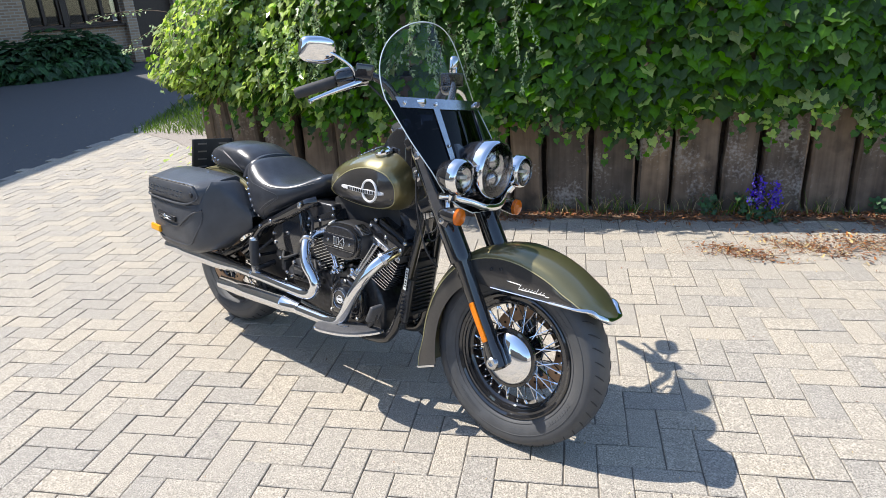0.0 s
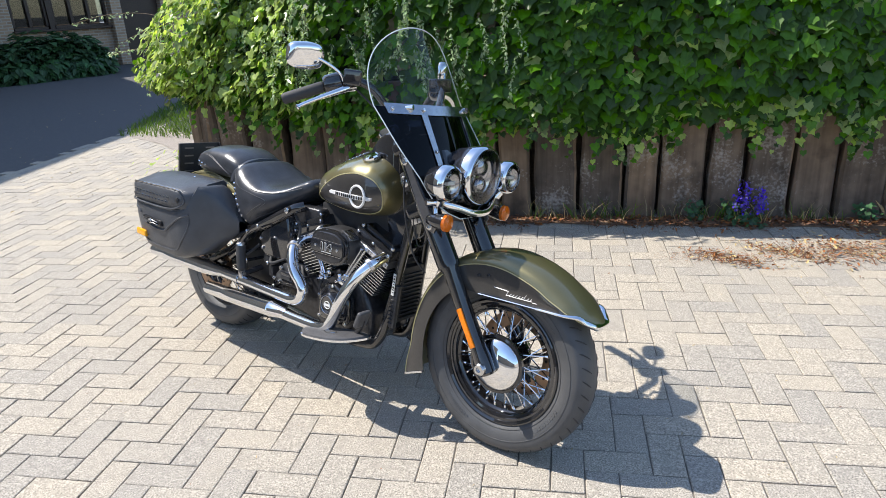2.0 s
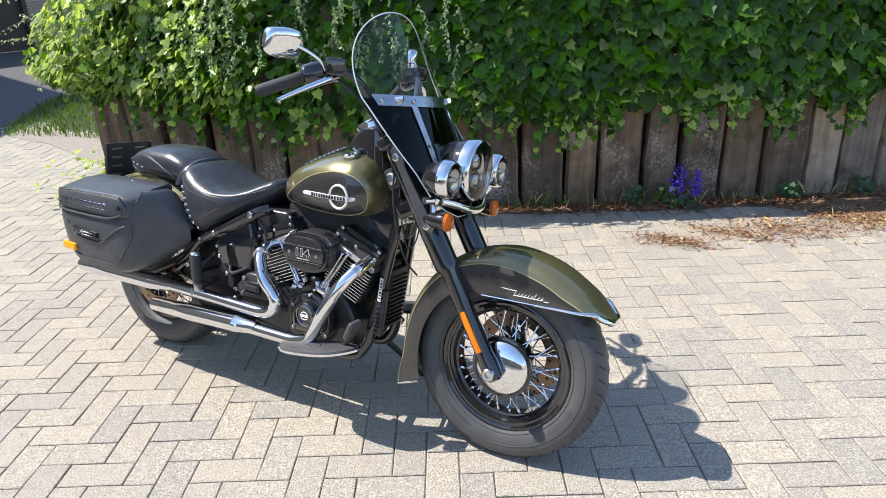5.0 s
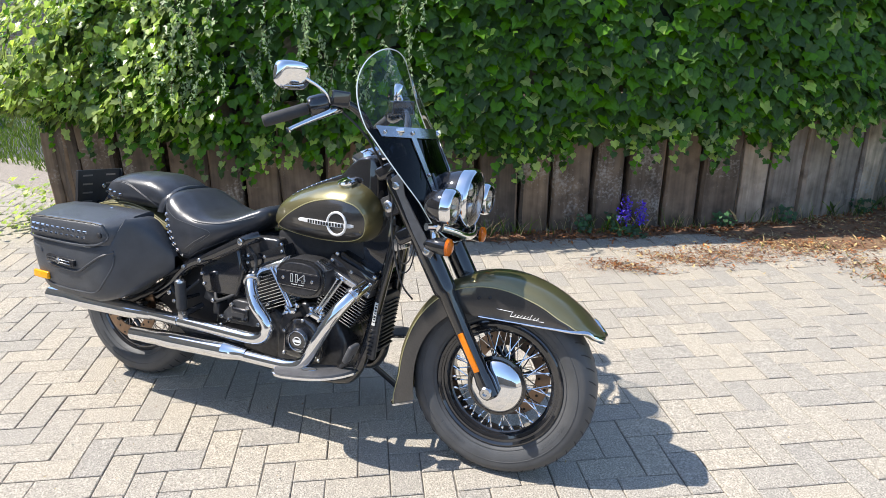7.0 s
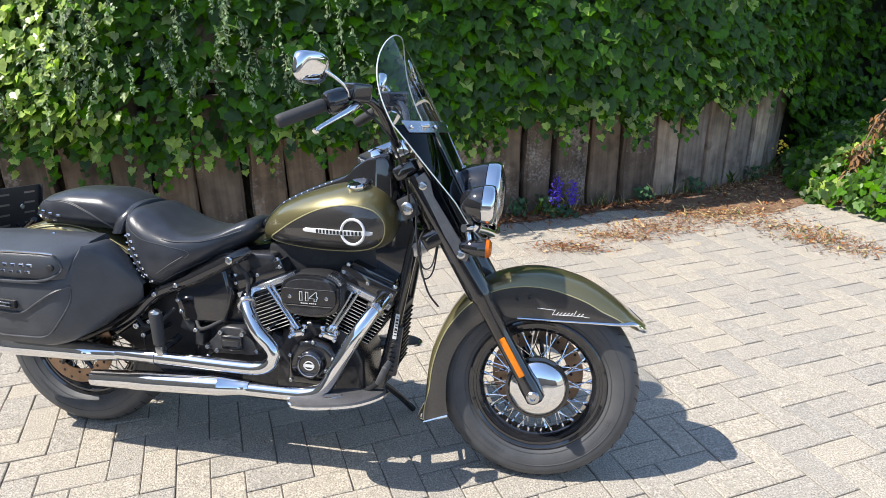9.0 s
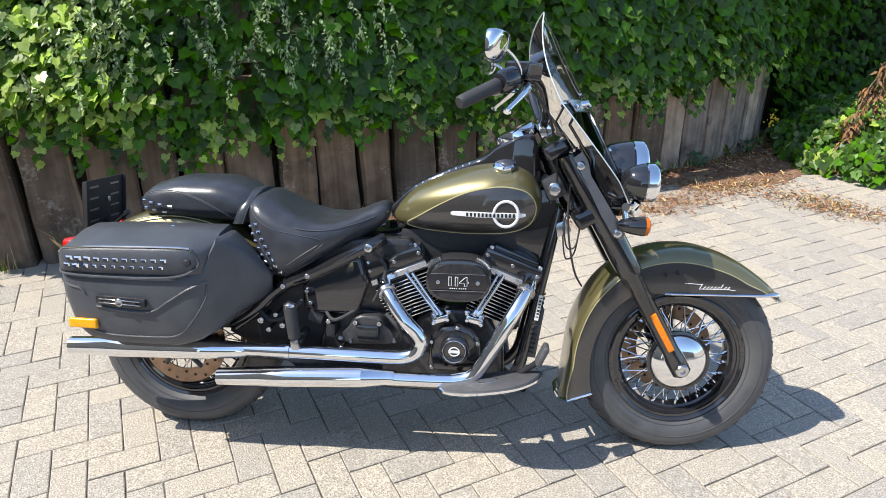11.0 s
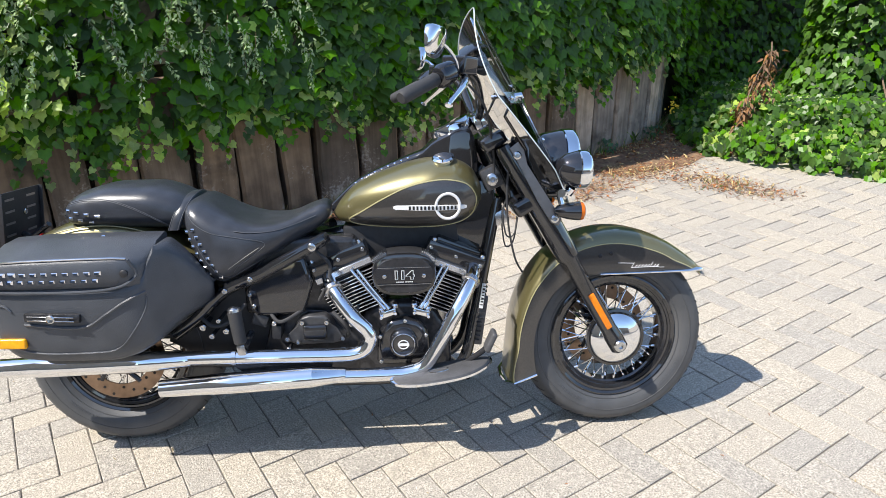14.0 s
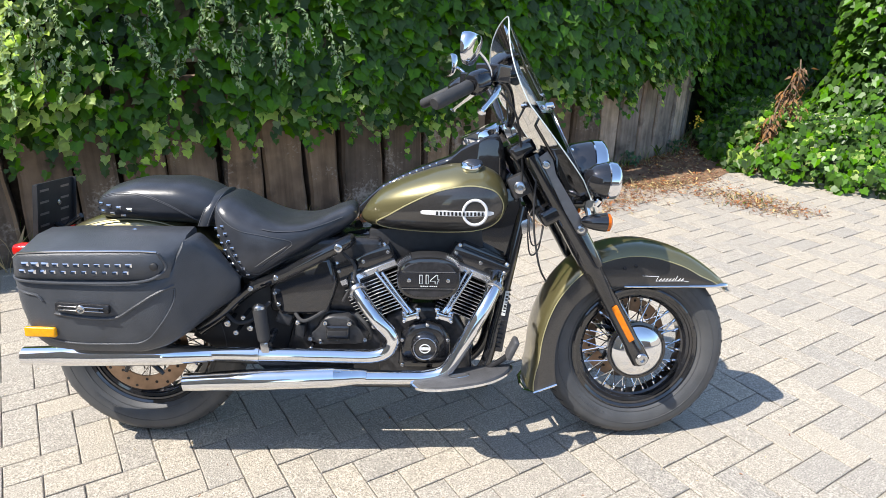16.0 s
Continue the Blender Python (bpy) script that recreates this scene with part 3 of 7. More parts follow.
# trailing small-leaved shrub over the ivy
shrub = tagged(new("trailing_shrub"), "trailing small-leaved shrub with pale drooping sprigs", "shrub")
pile = Pile()
for i in range(270):
    s = 0.05 + 3.2 * r.random() ** 2.6
    z = r.uniform(1.05, 1.75)
    p, o = ivy_spot(s, z)
    p = p + o * 0.06
    g = (o * r.uniform(0.1, 0.5) + V((r.gauss(0, 0.4), r.gauss(0, 0.3), -0.6))).normalized()
    pts = [p]
    for j in range(r.randrange(5, 12)):
        g = (g + V((r.gauss(0, 0.12), r.gauss(0, 0.12), -0.2))).normalized()
        p = p + g * 0.026
        pts.append(p)
        for side in range(4):
            q = p + V((r.gauss(0, 0.006), r.gauss(0, 0.006), r.gauss(0, 0.006)))
            m = leaf_pose(q, V((r.gauss(0, 1), r.gauss(0, 1), r.gauss(0, 1))).normalized(), r, spread=0.8)
            pile.leaf([(0, 0, 0), (0.007, -0.012, 0.001), (0, -0.028, 0), (-0.007, -0.012, 0.001)], m, 3)
    if i % 3 == 0:
        part("stem", tube(B(), pts[::3], 0.0016, 4), "twig", shrub)
pile.make("foliage", "sprig", shrub)

# ---- motorcycle ----
LEAN_ANGLE, STEER = 9.0, 3.5
bike = tagged(new("motorcycle"), "olive and black cruiser motorcycle with chrome exhausts leaning on its stand", "motorcycle")
bike.matrix_basis = pose(0.003, 0.040, 0, -LEAN_ANGLE, 0, 0)
AX = V((1.632, 0, 0.316))            # front axle
RX = V((0.0, 0, 0.318))             # rear axle
HEAD = V((1.22, 0, 0.93))           # on the steering axis
FORK = V((-0.497, 0, 0.868))        # up the fork
turned = Matrix.Translation(HEAD) @ Matrix.Rotation(radians(STEER), 4, FORK) @ Matrix.Translation(-HEAD)


def fpart(name, bm, mat, parent=None, label="", angle=38):
    """A part of the steered front end."""
    bmesh.ops.transform(bm, matrix=turned, verts=bm.verts)
    return part(name, bm, mat, parent or bike, label, angle)


def bpart(name, bm, mat, parent=None, label="", angle=38):
    return part(name, bm, mat, parent or bike, label, angle)


RIM = 0.2165                        # radius of both rims' flanges


def tyre_profile(R, w):
    h = w * 0.5
    half = [(0.64 * h, RIM - 0.006), (0.80 * h, RIM + 0.006), (0.93 * h, RIM + 0.022), (h, RIM + 0.040), (0.985 * h, R - 0.036), (0.93 * h, R - 0.0265), (0.91 * h, R - 0.025),
            (0.80 * h, R - 0.0155), (0.60 * h, R - 0.0075), (0.35 * h, R - 0.002), (0, R)]
    return [(-y, q) for y, q in half] + [(y, q) for y, q in reversed(half[:-1])]


def wheel(name, c, R, w, spokes, put, hub_r):
    edge = [(-0.048, RIM - 0.004), (-0.051, RIM), (-0.053, RIM - 0.005), (-0.049, RIM - 0.013), (-0.045, RIM - 0.014), (-0.0445, RIM - 0.021), (-0.039, RIM - 0.0225), (-0.037, RIM - 0.031), (-0.028, RIM - 0.0345), (-0.022, RIM - 0.044)]
    inner = [(-0.02, RIM - 0.038), (-0.045, RIM - 0.010)]
    rim = lathe(B(), edge + [(-a, q) for a, q in reversed(edge)] + [(-a, q) for a, q in reversed(inner)] + inner + edge[:1], c, seg=72, cap=False)
    root = put(name, rim, "black", None, "black laced wheel with chrome spokes")
    put("tyre", lathe(B(), tyre_profile(R, w), c, seg=80, cap=False), "tyre", root, "black rubber tyre with dusty sidewalls")
    for side in (-1, 1):
        for q, out in ((RIM + 0.012, 0.862), (RIM + 0.050, 0.996)):
            ring = [V(c) + V((q * math.cos(2 * math.pi * i / 64), side * w * 0.5 * out, q * math.sin(2 * math.pi * i / 64))) for i in range(64)]
            put("sidewall_ridge", tube(B(), ring, 0.0016, 5, closed=True), "tyre", root)
    letters = B()
    for start in (0.6, 2.3, 3.9, 5.4):
        for k in range(9):
            a = start + 0.052 * k
            m = Matrix.Translation(c) @ Matrix.Rotation(-a, 4, "Y") @ pose(0, -w * 0.483, RIM + 0.030, 14, 0, 0)
            bmesh.ops.create_cube(letters, size=1, matrix=m @ Matrix.Diagonal((0.007, 0.0022, 0.010, 1)))
    tagged(put("raised_lettering_bar", letters, "tyre", root), kind="stuff")
    tread = B()
    rows = sorted((y, q) for y, q in tyre_profile(R, w) if y >= 0 and q > R - 0.026)
    for k in range(44):
        for side in (-1, 1):
            pts = []
            for f in (0.30, 0.50, 0.68, 0.82):
                a = 2 * math.pi * (k + 0.25 * side) / 44 + 0.16 * f
                q = table(f * w * 0.5, rows, 1) - 0.0004
                pts.append(V(c) + V((q * math.cos(a), side * f * w * 0.5, q * math.sin(a))))
            tube(tread, pts, [0.0016, 0.0026, 0.0026, 0.0016], 5)
    tagged(put("tread_groove", tread, "groove", root), kind="stuff")
    put("hub", lathe(B(), [(-0.06, 0.02), (-0.06, hub_r), (-0.045, hub_r), (-0.035, 0.03), (0.035, 0.03), (0.045, hub_r), (0.06, hub_r), (0.06, 0.02)], c, seg=32), "black", root)
    for k in range(spokes):
        side = -1 if k % 2 else 1
        a = 2 * math.pi * k / spokes
        b = a + (0.46 if (k // 2) % 2 else -0.46)
        p = V(c) + V((math.cos(b) * (hub_r - 0.006), side * 0.05, math.sin(b) * (hub_r - 0.006)))
        q = V(c) + V((math.cos(a) * (RIM - 0.041), side * 0.014, math.sin(a) * (RIM - 0.041)))
        bm = tube(B(), [p, q], 0.0021, 6)
        lathe(bm, [(-0.004, 0.0042), (0.016, 0.0042), (0.018, 0.0025)], q, p - q, 6)
        put("spoke", bm, "chrome", root)
    return root


def disc(put, c, y, r, root):
    bm = B()
    w = V((0, 1, 0))
    lathe(bm, [(-0.0025, r * 0.66), (-0.0025, r), (0.0025, r), (0.0025, r * 0.66), (-0.0025, r * 0.66)], V(c) + w * y, seg=48, cap=False)
    d = put("brake_disc", bm, "disc", root, "drilled steel brake disc, heat stained")
    # holes are near-black plugs, coloured as their shaded depth
    for k in range(24):
        a = 2 * math.pi * k / 24
        q = r * (0.74 + 0.09 * (k % 3))
        put("drill_hole", lathe(B(), [(-0.0034, 0.0), (-0.0034, 0.005), (0.0034, 0.005), (0.0034, 0.0)], V(c) + V((q * math.cos(a), y, q * math.sin(a))), seg=8, cap=False), "dark", d)
    for k in range(5):
        a = 2 * math.pi * k / 5
        p0 = V(c) + V((0.05 * math.cos(a), y, 0.05 * math.sin(a)))
        p1 = V(c) + V((r * 0.72 * math.cos(a + 0.25), y, r * 0.72 * math.sin(a + 0.25)))
        put("disc_carrier", tube(B(), [p0, p1], 0.008, 6), "satin", d)


# wheels
fw = wheel("front_wheel", AX, 0.318, 0.128, 56, fpart, 0.062)
fpart("hub_cap", lathe(B(), [(-0.062, 0.091), (-0.070, 0.091), (-0.079, 0.084), (-0.089, 0.064), (-0.095, 0.037), (-0.097, 0.0)], AX, seg=40, cap=False), "chrome", fw, "domed chrome hub cap")
fpart("hub_ring", lathe(B(), [(-0.058, 0.10), (-0.069, 0.10), (-0.071, 0.091), (-0.058, 0.091), (-0.058, 0.10)], AX, seg=40, cap=False), "black", fw)
disc(fpart, AX, 0.075, 0.15, fw)
rw = wheel("rear_wheel", RX, 0.32, 0.15, 56, bpart, 0.062)
disc(bpart, RX, -0.085, 0.146, rw)

# front fender
F_OUT = [(33, 0.385), (40, 0.372), (55, 0.366), (75, 0.368), (95, 0.374), (115, 0.375), (135, 0.366), (155, 0.355), (175, 0.352), (190, 0.362), (204, 0.40)]
F_IN = [(109, 0.243), (126, 0.276), (152, 0.282), (180, 0.285), (207, 0.298)]
F_STR = [(33, 0.36), (47, 0.336), (58, 0.322), (72, 0.322), (85, 0.328), (103, 0.338), (122, 0.345), (143, 0.340), (165, 0.334), (180, 0.336), (198, 0.372), (206, 0.385)]


def fender_in(a):
    return min(0.232 / math.sin(radians(a)), table(a, F_OUT, 1) - 0.012) if a < 109 else table(a, F_IN, 1)


def fender_at(a, rr, y):
    return AX + V((rr * math.cos(radians(a)), y, rr * math.sin(radians(a))))


def fender_half(a):
    """Half the fender's width; it closes to a rounded nose."""
    return 0.098 * min(1.0, (a - 32.2) / 13) ** 0.4


angles = [33 + (200.5 - 33) * (i / 64) ** 1.08 for i in range(65)]
crown, side_r, side_l = B(), B(), B()
rings = []
for a in angles:
    ro, rs = table(a, F_OUT, 1), min(table(a, F_STR, 1), table(a, F_OUT, 1) - 0.006)
    h = fender_half(a)
    sec = [(-h, rs), (-h * 0.97, rs + (ro - rs) * 0.35), (-h * 0.86, rs + (ro - rs) * 0.66), (-h * 0.66, rs + (ro - rs) * 0.86), (-h * 0.36, rs + (ro - rs) * 0.97), (0, ro)]
    sec = sec + [(-y, q) for y, q in reversed(sec[:-1])]
    rings.append([fender_at(a, q, y) for y, q in sec])
loft(crown, rings, closed=False)
ff = fpart("front_fender", crown, "olive", None, "deep olive metallic front fender with charcoal skirts", 60)
ff.modifiers.new("sheet", "SOLIDIFY").thickness = 0.002
for sgn, bm in ((-1, side_r), (1, side_l)):
    rings = []
    for a in angles:
        ro = table(a, F_OUT, 1)
        rs, ri = min(table(a, F_STR, 1), ro - 0.006), fender_in(a)
        ri = min(ri, rs - 0.002)
        h = fender_half(a)
        rings.append([fender_at(a, ri, sgn * (h - 0.002)), fender_at(a, (ri + rs) / 2, sgn * (h + 0.004)), fender_at(a, rs, sgn * h)])
    loft(bm, rings, closed=False)
    ob = fpart("side_panel", bm, "char", ff, "charcoal fender skirt", 60)
    ob.modifiers.new("sheet", "SOLIDIFY").thickness = 0.002
    line = [fender_at(a, min(table(a, F_STR, 1), table(a, F_OUT, 1) - 0.006), sgn * (fender_half(a) + 0.0005)) for a in angles]
    fpart("pinstripe", tube(B(), line, 0.0018, 6), "stripe", ff, "pale gold pinstripe")
    edge = [fender_at(a, fender_in(a), sgn * (fender_half(a) + 0.001)) for a in angles if 50 <= a <= 108]
    fpart("fender_trim", tube(B(), edge, 0.006, 8, flat=0.6), "chrome", ff, "chrome edge trim")
    script = B()
    y = sgn * 0.1015
    for k in range(9):
        x = 1.665 + 0.0105 * k
        tube(script, [(x, y, 0.566), (x + 0.009, y, 0.566 + (0.017 if k == 0 or k == 6 else 0.009))], 0.0009, 5)
        tube(script, [(x, y, 0.566), (x + 0.0095, y, 0.567)], 0.0008, 5)
    tube(script, [(1.62, y, 0.584), (1.672, y, 0.581)], 0.001, 5)
    tube(script, [(1.76, y, 0.564), (1.775, y, 0.564)], 0.0009, 5)
    fpart("script_badge", script, "silver", ff, "silver script badge strokes")
nose = [fender_at(a, fender_in(a), -fender_half(a) - 0.001) for a in (58, 53, 48, 44, 40, 37, 35, 33.6, 32.8)]
nose += [V((p.x, -p.y, p.z)) for p in reversed(nose)]
m = len(nose)
fpart("fender_tip", tube(B(), smooth_path(nose, 3), [0.006 + 0.008 * math.sin(math.pi * i / (3 * m - 3)) ** 2 for i in range(3 * m - 2)], 10, flat=0.75), "chrome", ff, "chrome fender tip")
rear_tip = tube(B(), [fender_at(200.5, q, y) for q, y in ((0.295, -0.1), (0.375, -0.1), (0.4, -0.06), (0.404, 0), (0.4, 0.06), (0.375, 0.1), (0.30, 0.1))], 0.007, 8, flat=0.7)
fpart("fender_tip", rear_tip, "chrome", ff, "chrome fender rear edge")

for sgn in (-1, 1):
    for a in (104, 97):
        fpart("skirt_bolt", bolt(B(), fender_at(a, 0.302, sgn * 0.101), (0, sgn, 0), 0.006, 0.005), "satin", ff)

# fork
for sgn in (-1, 1):
    y = sgn * 0.114
    base = AX + V((-0.012, y, 0))
    up = FORK

    def on(d, dx=0.0, dy=0.0):
        return base + up * d + V((0.868, 0, 0.497)) * dx + V((0, dy, 0))

    leg = lathe(B(), [(-0.028, 0.022), (-0.02, 0.03), (0.03, 0.031), (0.06, 0.027), (0.33, 0.028), (0.345, 0.034), (0.36, 0.034)], base, up, 24)
    fl = fpart("fork_leg", leg, "black", None, "gloss black telescopic fork leg")
    fpart("upper_cover", lathe(B(), [(0.345, 0.037), (0.36, 0.039), (0.74, 0.037), (0.76, 0.032)], base, up, 24), "black", fl)
    fpart("axle_nut", lathe(B(), [(0, 0.02), (0.012 , 0.02), (0.016, 0.016), (0.016, 0.009), (0.008, 0.008)], base + V((0, sgn * 0.026, 0)), (0, sgn, 0), 20), "bolt", fl, "steel axle nut")
    bm = B()
    box(bm, on(0.138, 0.0, sgn * 0.029), (0.02, 0.008, 0.135), (0, -29.8, 0), 0.0035, 2)
    fpart("fork_reflector", bm, "amber_bar", fl, "long orange side reflector")
    plate = [(1.245, 0.965), (1.272, 0.985), (1.29, 0.96), (1.298, 0.915), (1.355, 0.83), (1.41, 0.745), (1.40, 0.725), (1.375, 0.735), (1.335, 0.80), (1.275, 0.915)]
    ob = fpart("windshield_bracket", prism(B(), [(x + 0.004, z) for x, z in plate], sgn * 0.153, sgn * 0.159, 0.002, 1), "gun", fl, "grey windshield mounting bracket")
    fpart("bolt", bolt(B(), (1.272, sgn * 0.159, 0.945), (0, sgn, 0), 0.013, 0.008), "bolt", fl)
    fpart("bolt", bolt(B(), (1.39, sgn * 0.159, 0.748), (0, sgn, 0), 0.013, 0.008), "bolt", fl)
box(bm := B(), (1.21, 0, 0.985), (0.08, 0.24, 0.045), (0, -29.8, 0), 0.015, 3)
fpart("triple_clamp", bm, "black")
box(bm := B(), (1.31, 0, 0.79), (0.09, 0.29, 0.05), (0, -29.8, 0), 0.015, 3)
fpart("triple_clamp", bm, "black")
fpart("steering_stem", tube(B(), [(1.19, 0, 1.0), (1.30, 0, 0.78)], 0.04, 16), "black")

# lamps
nac = fpart("headlamp", lathe(B(), [(-0.125, 0.03), (-0.11, 0.062), (-0.08, 0.082), (-0.03, 0.094), (-0.01, 0.095)], (1.462, 0, 0.914), (1, 0, -0.05), 48, cap=False), "black", None, "round black headlamp with a chrome bezel")
fpart("bezel", lathe(B(), [(-0.018, 0.0945), (-0.015, 0.098), (0.012, 0.1), (0.022, 0.097), (0.026, 0.092), (0.02, 0.0895)], (1.462, 0, 0.914), (1, 0, -0.05), 48, cap=False), "chrome", nac, "chrome headlamp bezel")
fpart("lamp_ring", lathe(B(), [(0.019, 0.0905), (0.023, 0.085), (0.014, 0.072), (0.004, 0.066)], (1.462, 0, 0.914), (1, 0, -0.05), 40, cap=False), "lamp", nac)
fpart("lamp_core", lathe(B(), [(0.004, 0.066), (-0.004, 0.05), (-0.012, 0.0)], (1.462, 0, 0.914), (1, 0, -0.05), 40, cap=False), "lamp", nac)
for dz, r0 in ((0.026, 0.03), (-0.03, 0.026)):
    fpart("projector", lathe(B(), [(-0.004, r0), (0.006, r0), (0.012, r0 * 0.8), (0.016, r0 * 0.4), (0.0165, 0)], (1.466, 0, 0.914 + dz), (1, 0, -0.05), 24, cap=False), "lamp", nac)
fpart("lamp_glass", lathe(B(), [(0.024, 0.091), (0.036, 0.06), (0.041, 0.03), (0.042, 0.0)], (1.462, 0, 0.914), (1, 0, -0.05), 40, cap=False), "lampglass", nac)
for sgn in (-1, 1):
    c = (1.462, sgn * 0.18, 0.90)
    al = fpart("auxiliary_lamp", lathe(B(), [(-0.078, 0.008), (-0.073, 0.026), (-0.052, 0.044), (-0.02, 0.054), (0.0, 0.0555)], c, (1, 0, -0.05), 36, cap=False), "black", None, "round black auxiliary lamp with a chrome bezel")
    fpart("bezel", lathe(B(), [(-0.013, 0.0545), (-0.01, 0.0575), (0.012, 0.0575), (0.02, 0.054), (0.023, 0.050), (0.016, 0.048)], c, (1, 0, -0.05), 36, cap=False), "chrome", al, "chrome lamp bezel")
    fpart("lamp_core", lathe(B(), [(0.016, 0.050), (0.006, 0.038), (0.002, 0.0)], c, (1, 0, -0.05), 32, cap=False), "lamp", al)
    box(bm := B(), (1.474, sgn * 0.18, 0.90), (0.012, 0.04, 0.011), bevel=0.002)
    fpart("lamp_strip", bm, "white", al)
    fpart("lamp_glass", lathe(B(), [(0.019, 0.051), (0.026, 0.038), (0.03, 0.0)], c, (1, 0, -0.05), 32, cap=False), "lampglass", al)
bar = smooth_path([(1.40, -0.2, 0.832), (1.425, -0.16, 0.828), (1.455, -0.1, 0.812), (1.475, -0.05, 0.795), (1.48, 0, 0.79), (1.475, 0.05, 0.795), (1.455, 0.1, 0.812), (1.425, 0.16, 0.828), (1.40, 0.2, 0.832)], 6)
lb = fpart("light_bar", tube(B(), bar, 0.012, 12), "chrome", None, "curved chrome auxiliary light bar")
for sgn in (-1, 1):
    fpart("lamp_foot", tube(B(), [(1.43, sgn * 0.165, 0.826), (1.44, sgn * 0.176, 0.845)], 0.014, 12), "chrome", lb)
    it = fpart("turn_signal", lathe(B(), [(-0.07, 0.006), (-0.06, 0.017), (-0.03, 0.025), (0.0, 0.029), (0.008, 0.029)], (1.455, sgn * 0.172, 0.772), (1, 0, -0.03), 28), "black", None, "black bullet turn signal")
    fpart("lens", lathe(B(), [(0.008, 0.0285), (0.018, 0.027), (0.024, 0.018), (0.026, 0.0)], (1.455, sgn * 0.172, 0.772), (1, 0, -0.03), 28), "amber", it, "amber turn signal lens")
    fpart("stalk", tube(B(), [(1.415, sgn * 0.165, 0.775), (1.405, sgn * 0.155, 0.82)], 0.009, 10), "chrome", it)
fpart("fork_shroud", prism(B(), [(1.30, 0.99), (1.36, 0.99), (1.45, 0.84), (1.42, 0.80), (1.34, 0.80)], -0.085, 0.085, 0.02, 3), "black")


# windshield
def bow(z):
    """How strongly the sheet curves back at its sides."""
    return 1.75 - 1.15 * max(0.0, min(1.0, (1.12 - z) / 0.22))


def shield(u, z, off=0.0):
    """A point of the curved sheet: u from -1 to 1 across it."""
    hw = table(z, SHIELD_W, 1) if z < 1.12 else 0.246 * max(0.0, 1 - ((z - 1.12) / 0.262) ** 2.3) ** 0.48
    y = u * hw
    return V((1.302 - (0.545 if z > 1.124 else 0.4545) * (z - 1.124) - bow(z) * y * y + off, y, z))


SHIELD_W = [(0.775, 0.085), (0.80, 0.14), (0.84, 0.18), (0.90, 0.205), (1.0, 0.232), (1.12, 0.246)]
zs_low = [0.775 + (1.118 - 0.775) * i / 16 for i in range(17)]
zs_top = [1.118 + 0.2635 * math.sin(math.pi / 2 * i / 26) for i in range(27)]
us = [-1 + 2 * i / 24 for i in range(25)]
bm = B()
loft(bm, [[shield(u, z) for u in us] for z in zs_top], closed=False)
ws = fpart("windshield", bm, "clear", None, "clear detachable windshield with smoked lower half", 60)
bm = B()
loft(bm, [[shield(u, z) for u in us] for z in zs_low], closed=False)
fpart("smoked_panel", bm, "tint", ws, "smoked lower windshield panel", 60)
rim = [shield(-1, z) for z in zs_low + zs_top[1:]] + [shield(1, z) for z in reversed(zs_low + zs_top[1:])]
fpart("sheet_edge", tube(B(), rim, 0.002, 6, closed=True), "edge", ws, "bright polished sheet edge")
bm = B()
loft(bm, [[shield(u * 0.90, z, 0.006) for u in us] for z in (1.098, 1.1, 1.126, 1.13)], closed=False)
ob = fpart("cross_strap", bm, "steel", ws, "brushed metal cross strap")
ob.modifiers.new("sheet", "SOLIDIFY").thickness = 0.003
for sgn in (-1, 1):
    bm = B()
    yy = 0.108
    loft(bm, [[V((1.302 - 0.4545 * (z - 1.124) - bow(z) * q * q + 0.006, sgn * q, z)) for q in (yy - 0.011, yy, yy + 0.011)] for z in (1.10, 1.0, 0.9, 0.855)], closed=False)
    ob = fpart("upright_strap", bm, "steel", ws, "brushed metal upright strap")
    ob.modifiers.new("sheet", "SOLIDIFY").thickness = 0.003
    for q, z in ((yy, 1.113), (yy, 0.985), (0.205, 1.112), (yy, 0.87)):
        fpart("bolt", bolt(B(), (1.302 - 0.4545 * (z - 1.124) - bow(z) * q * q + 0.008, sgn * q, z), (1, 0, 0.45), 0.0065, 0.006), "chrome", ws)
    stay = [(1.30, sgn * 0.15, 0.96), (1.235, sgn * 0.155, 1.06), (1.262, sgn * 0.15, 1.118)]
    fpart("stay", tube(B(), stay, 0.009, 8, flat=0.5), "black", ws)
    fpart("stay_bolt", tube(B(), [(1.25, sgn * 0.16, 1.115), (1.285, sgn * 0.15, 1.12)], 0.009, 10), "chrome", ws)

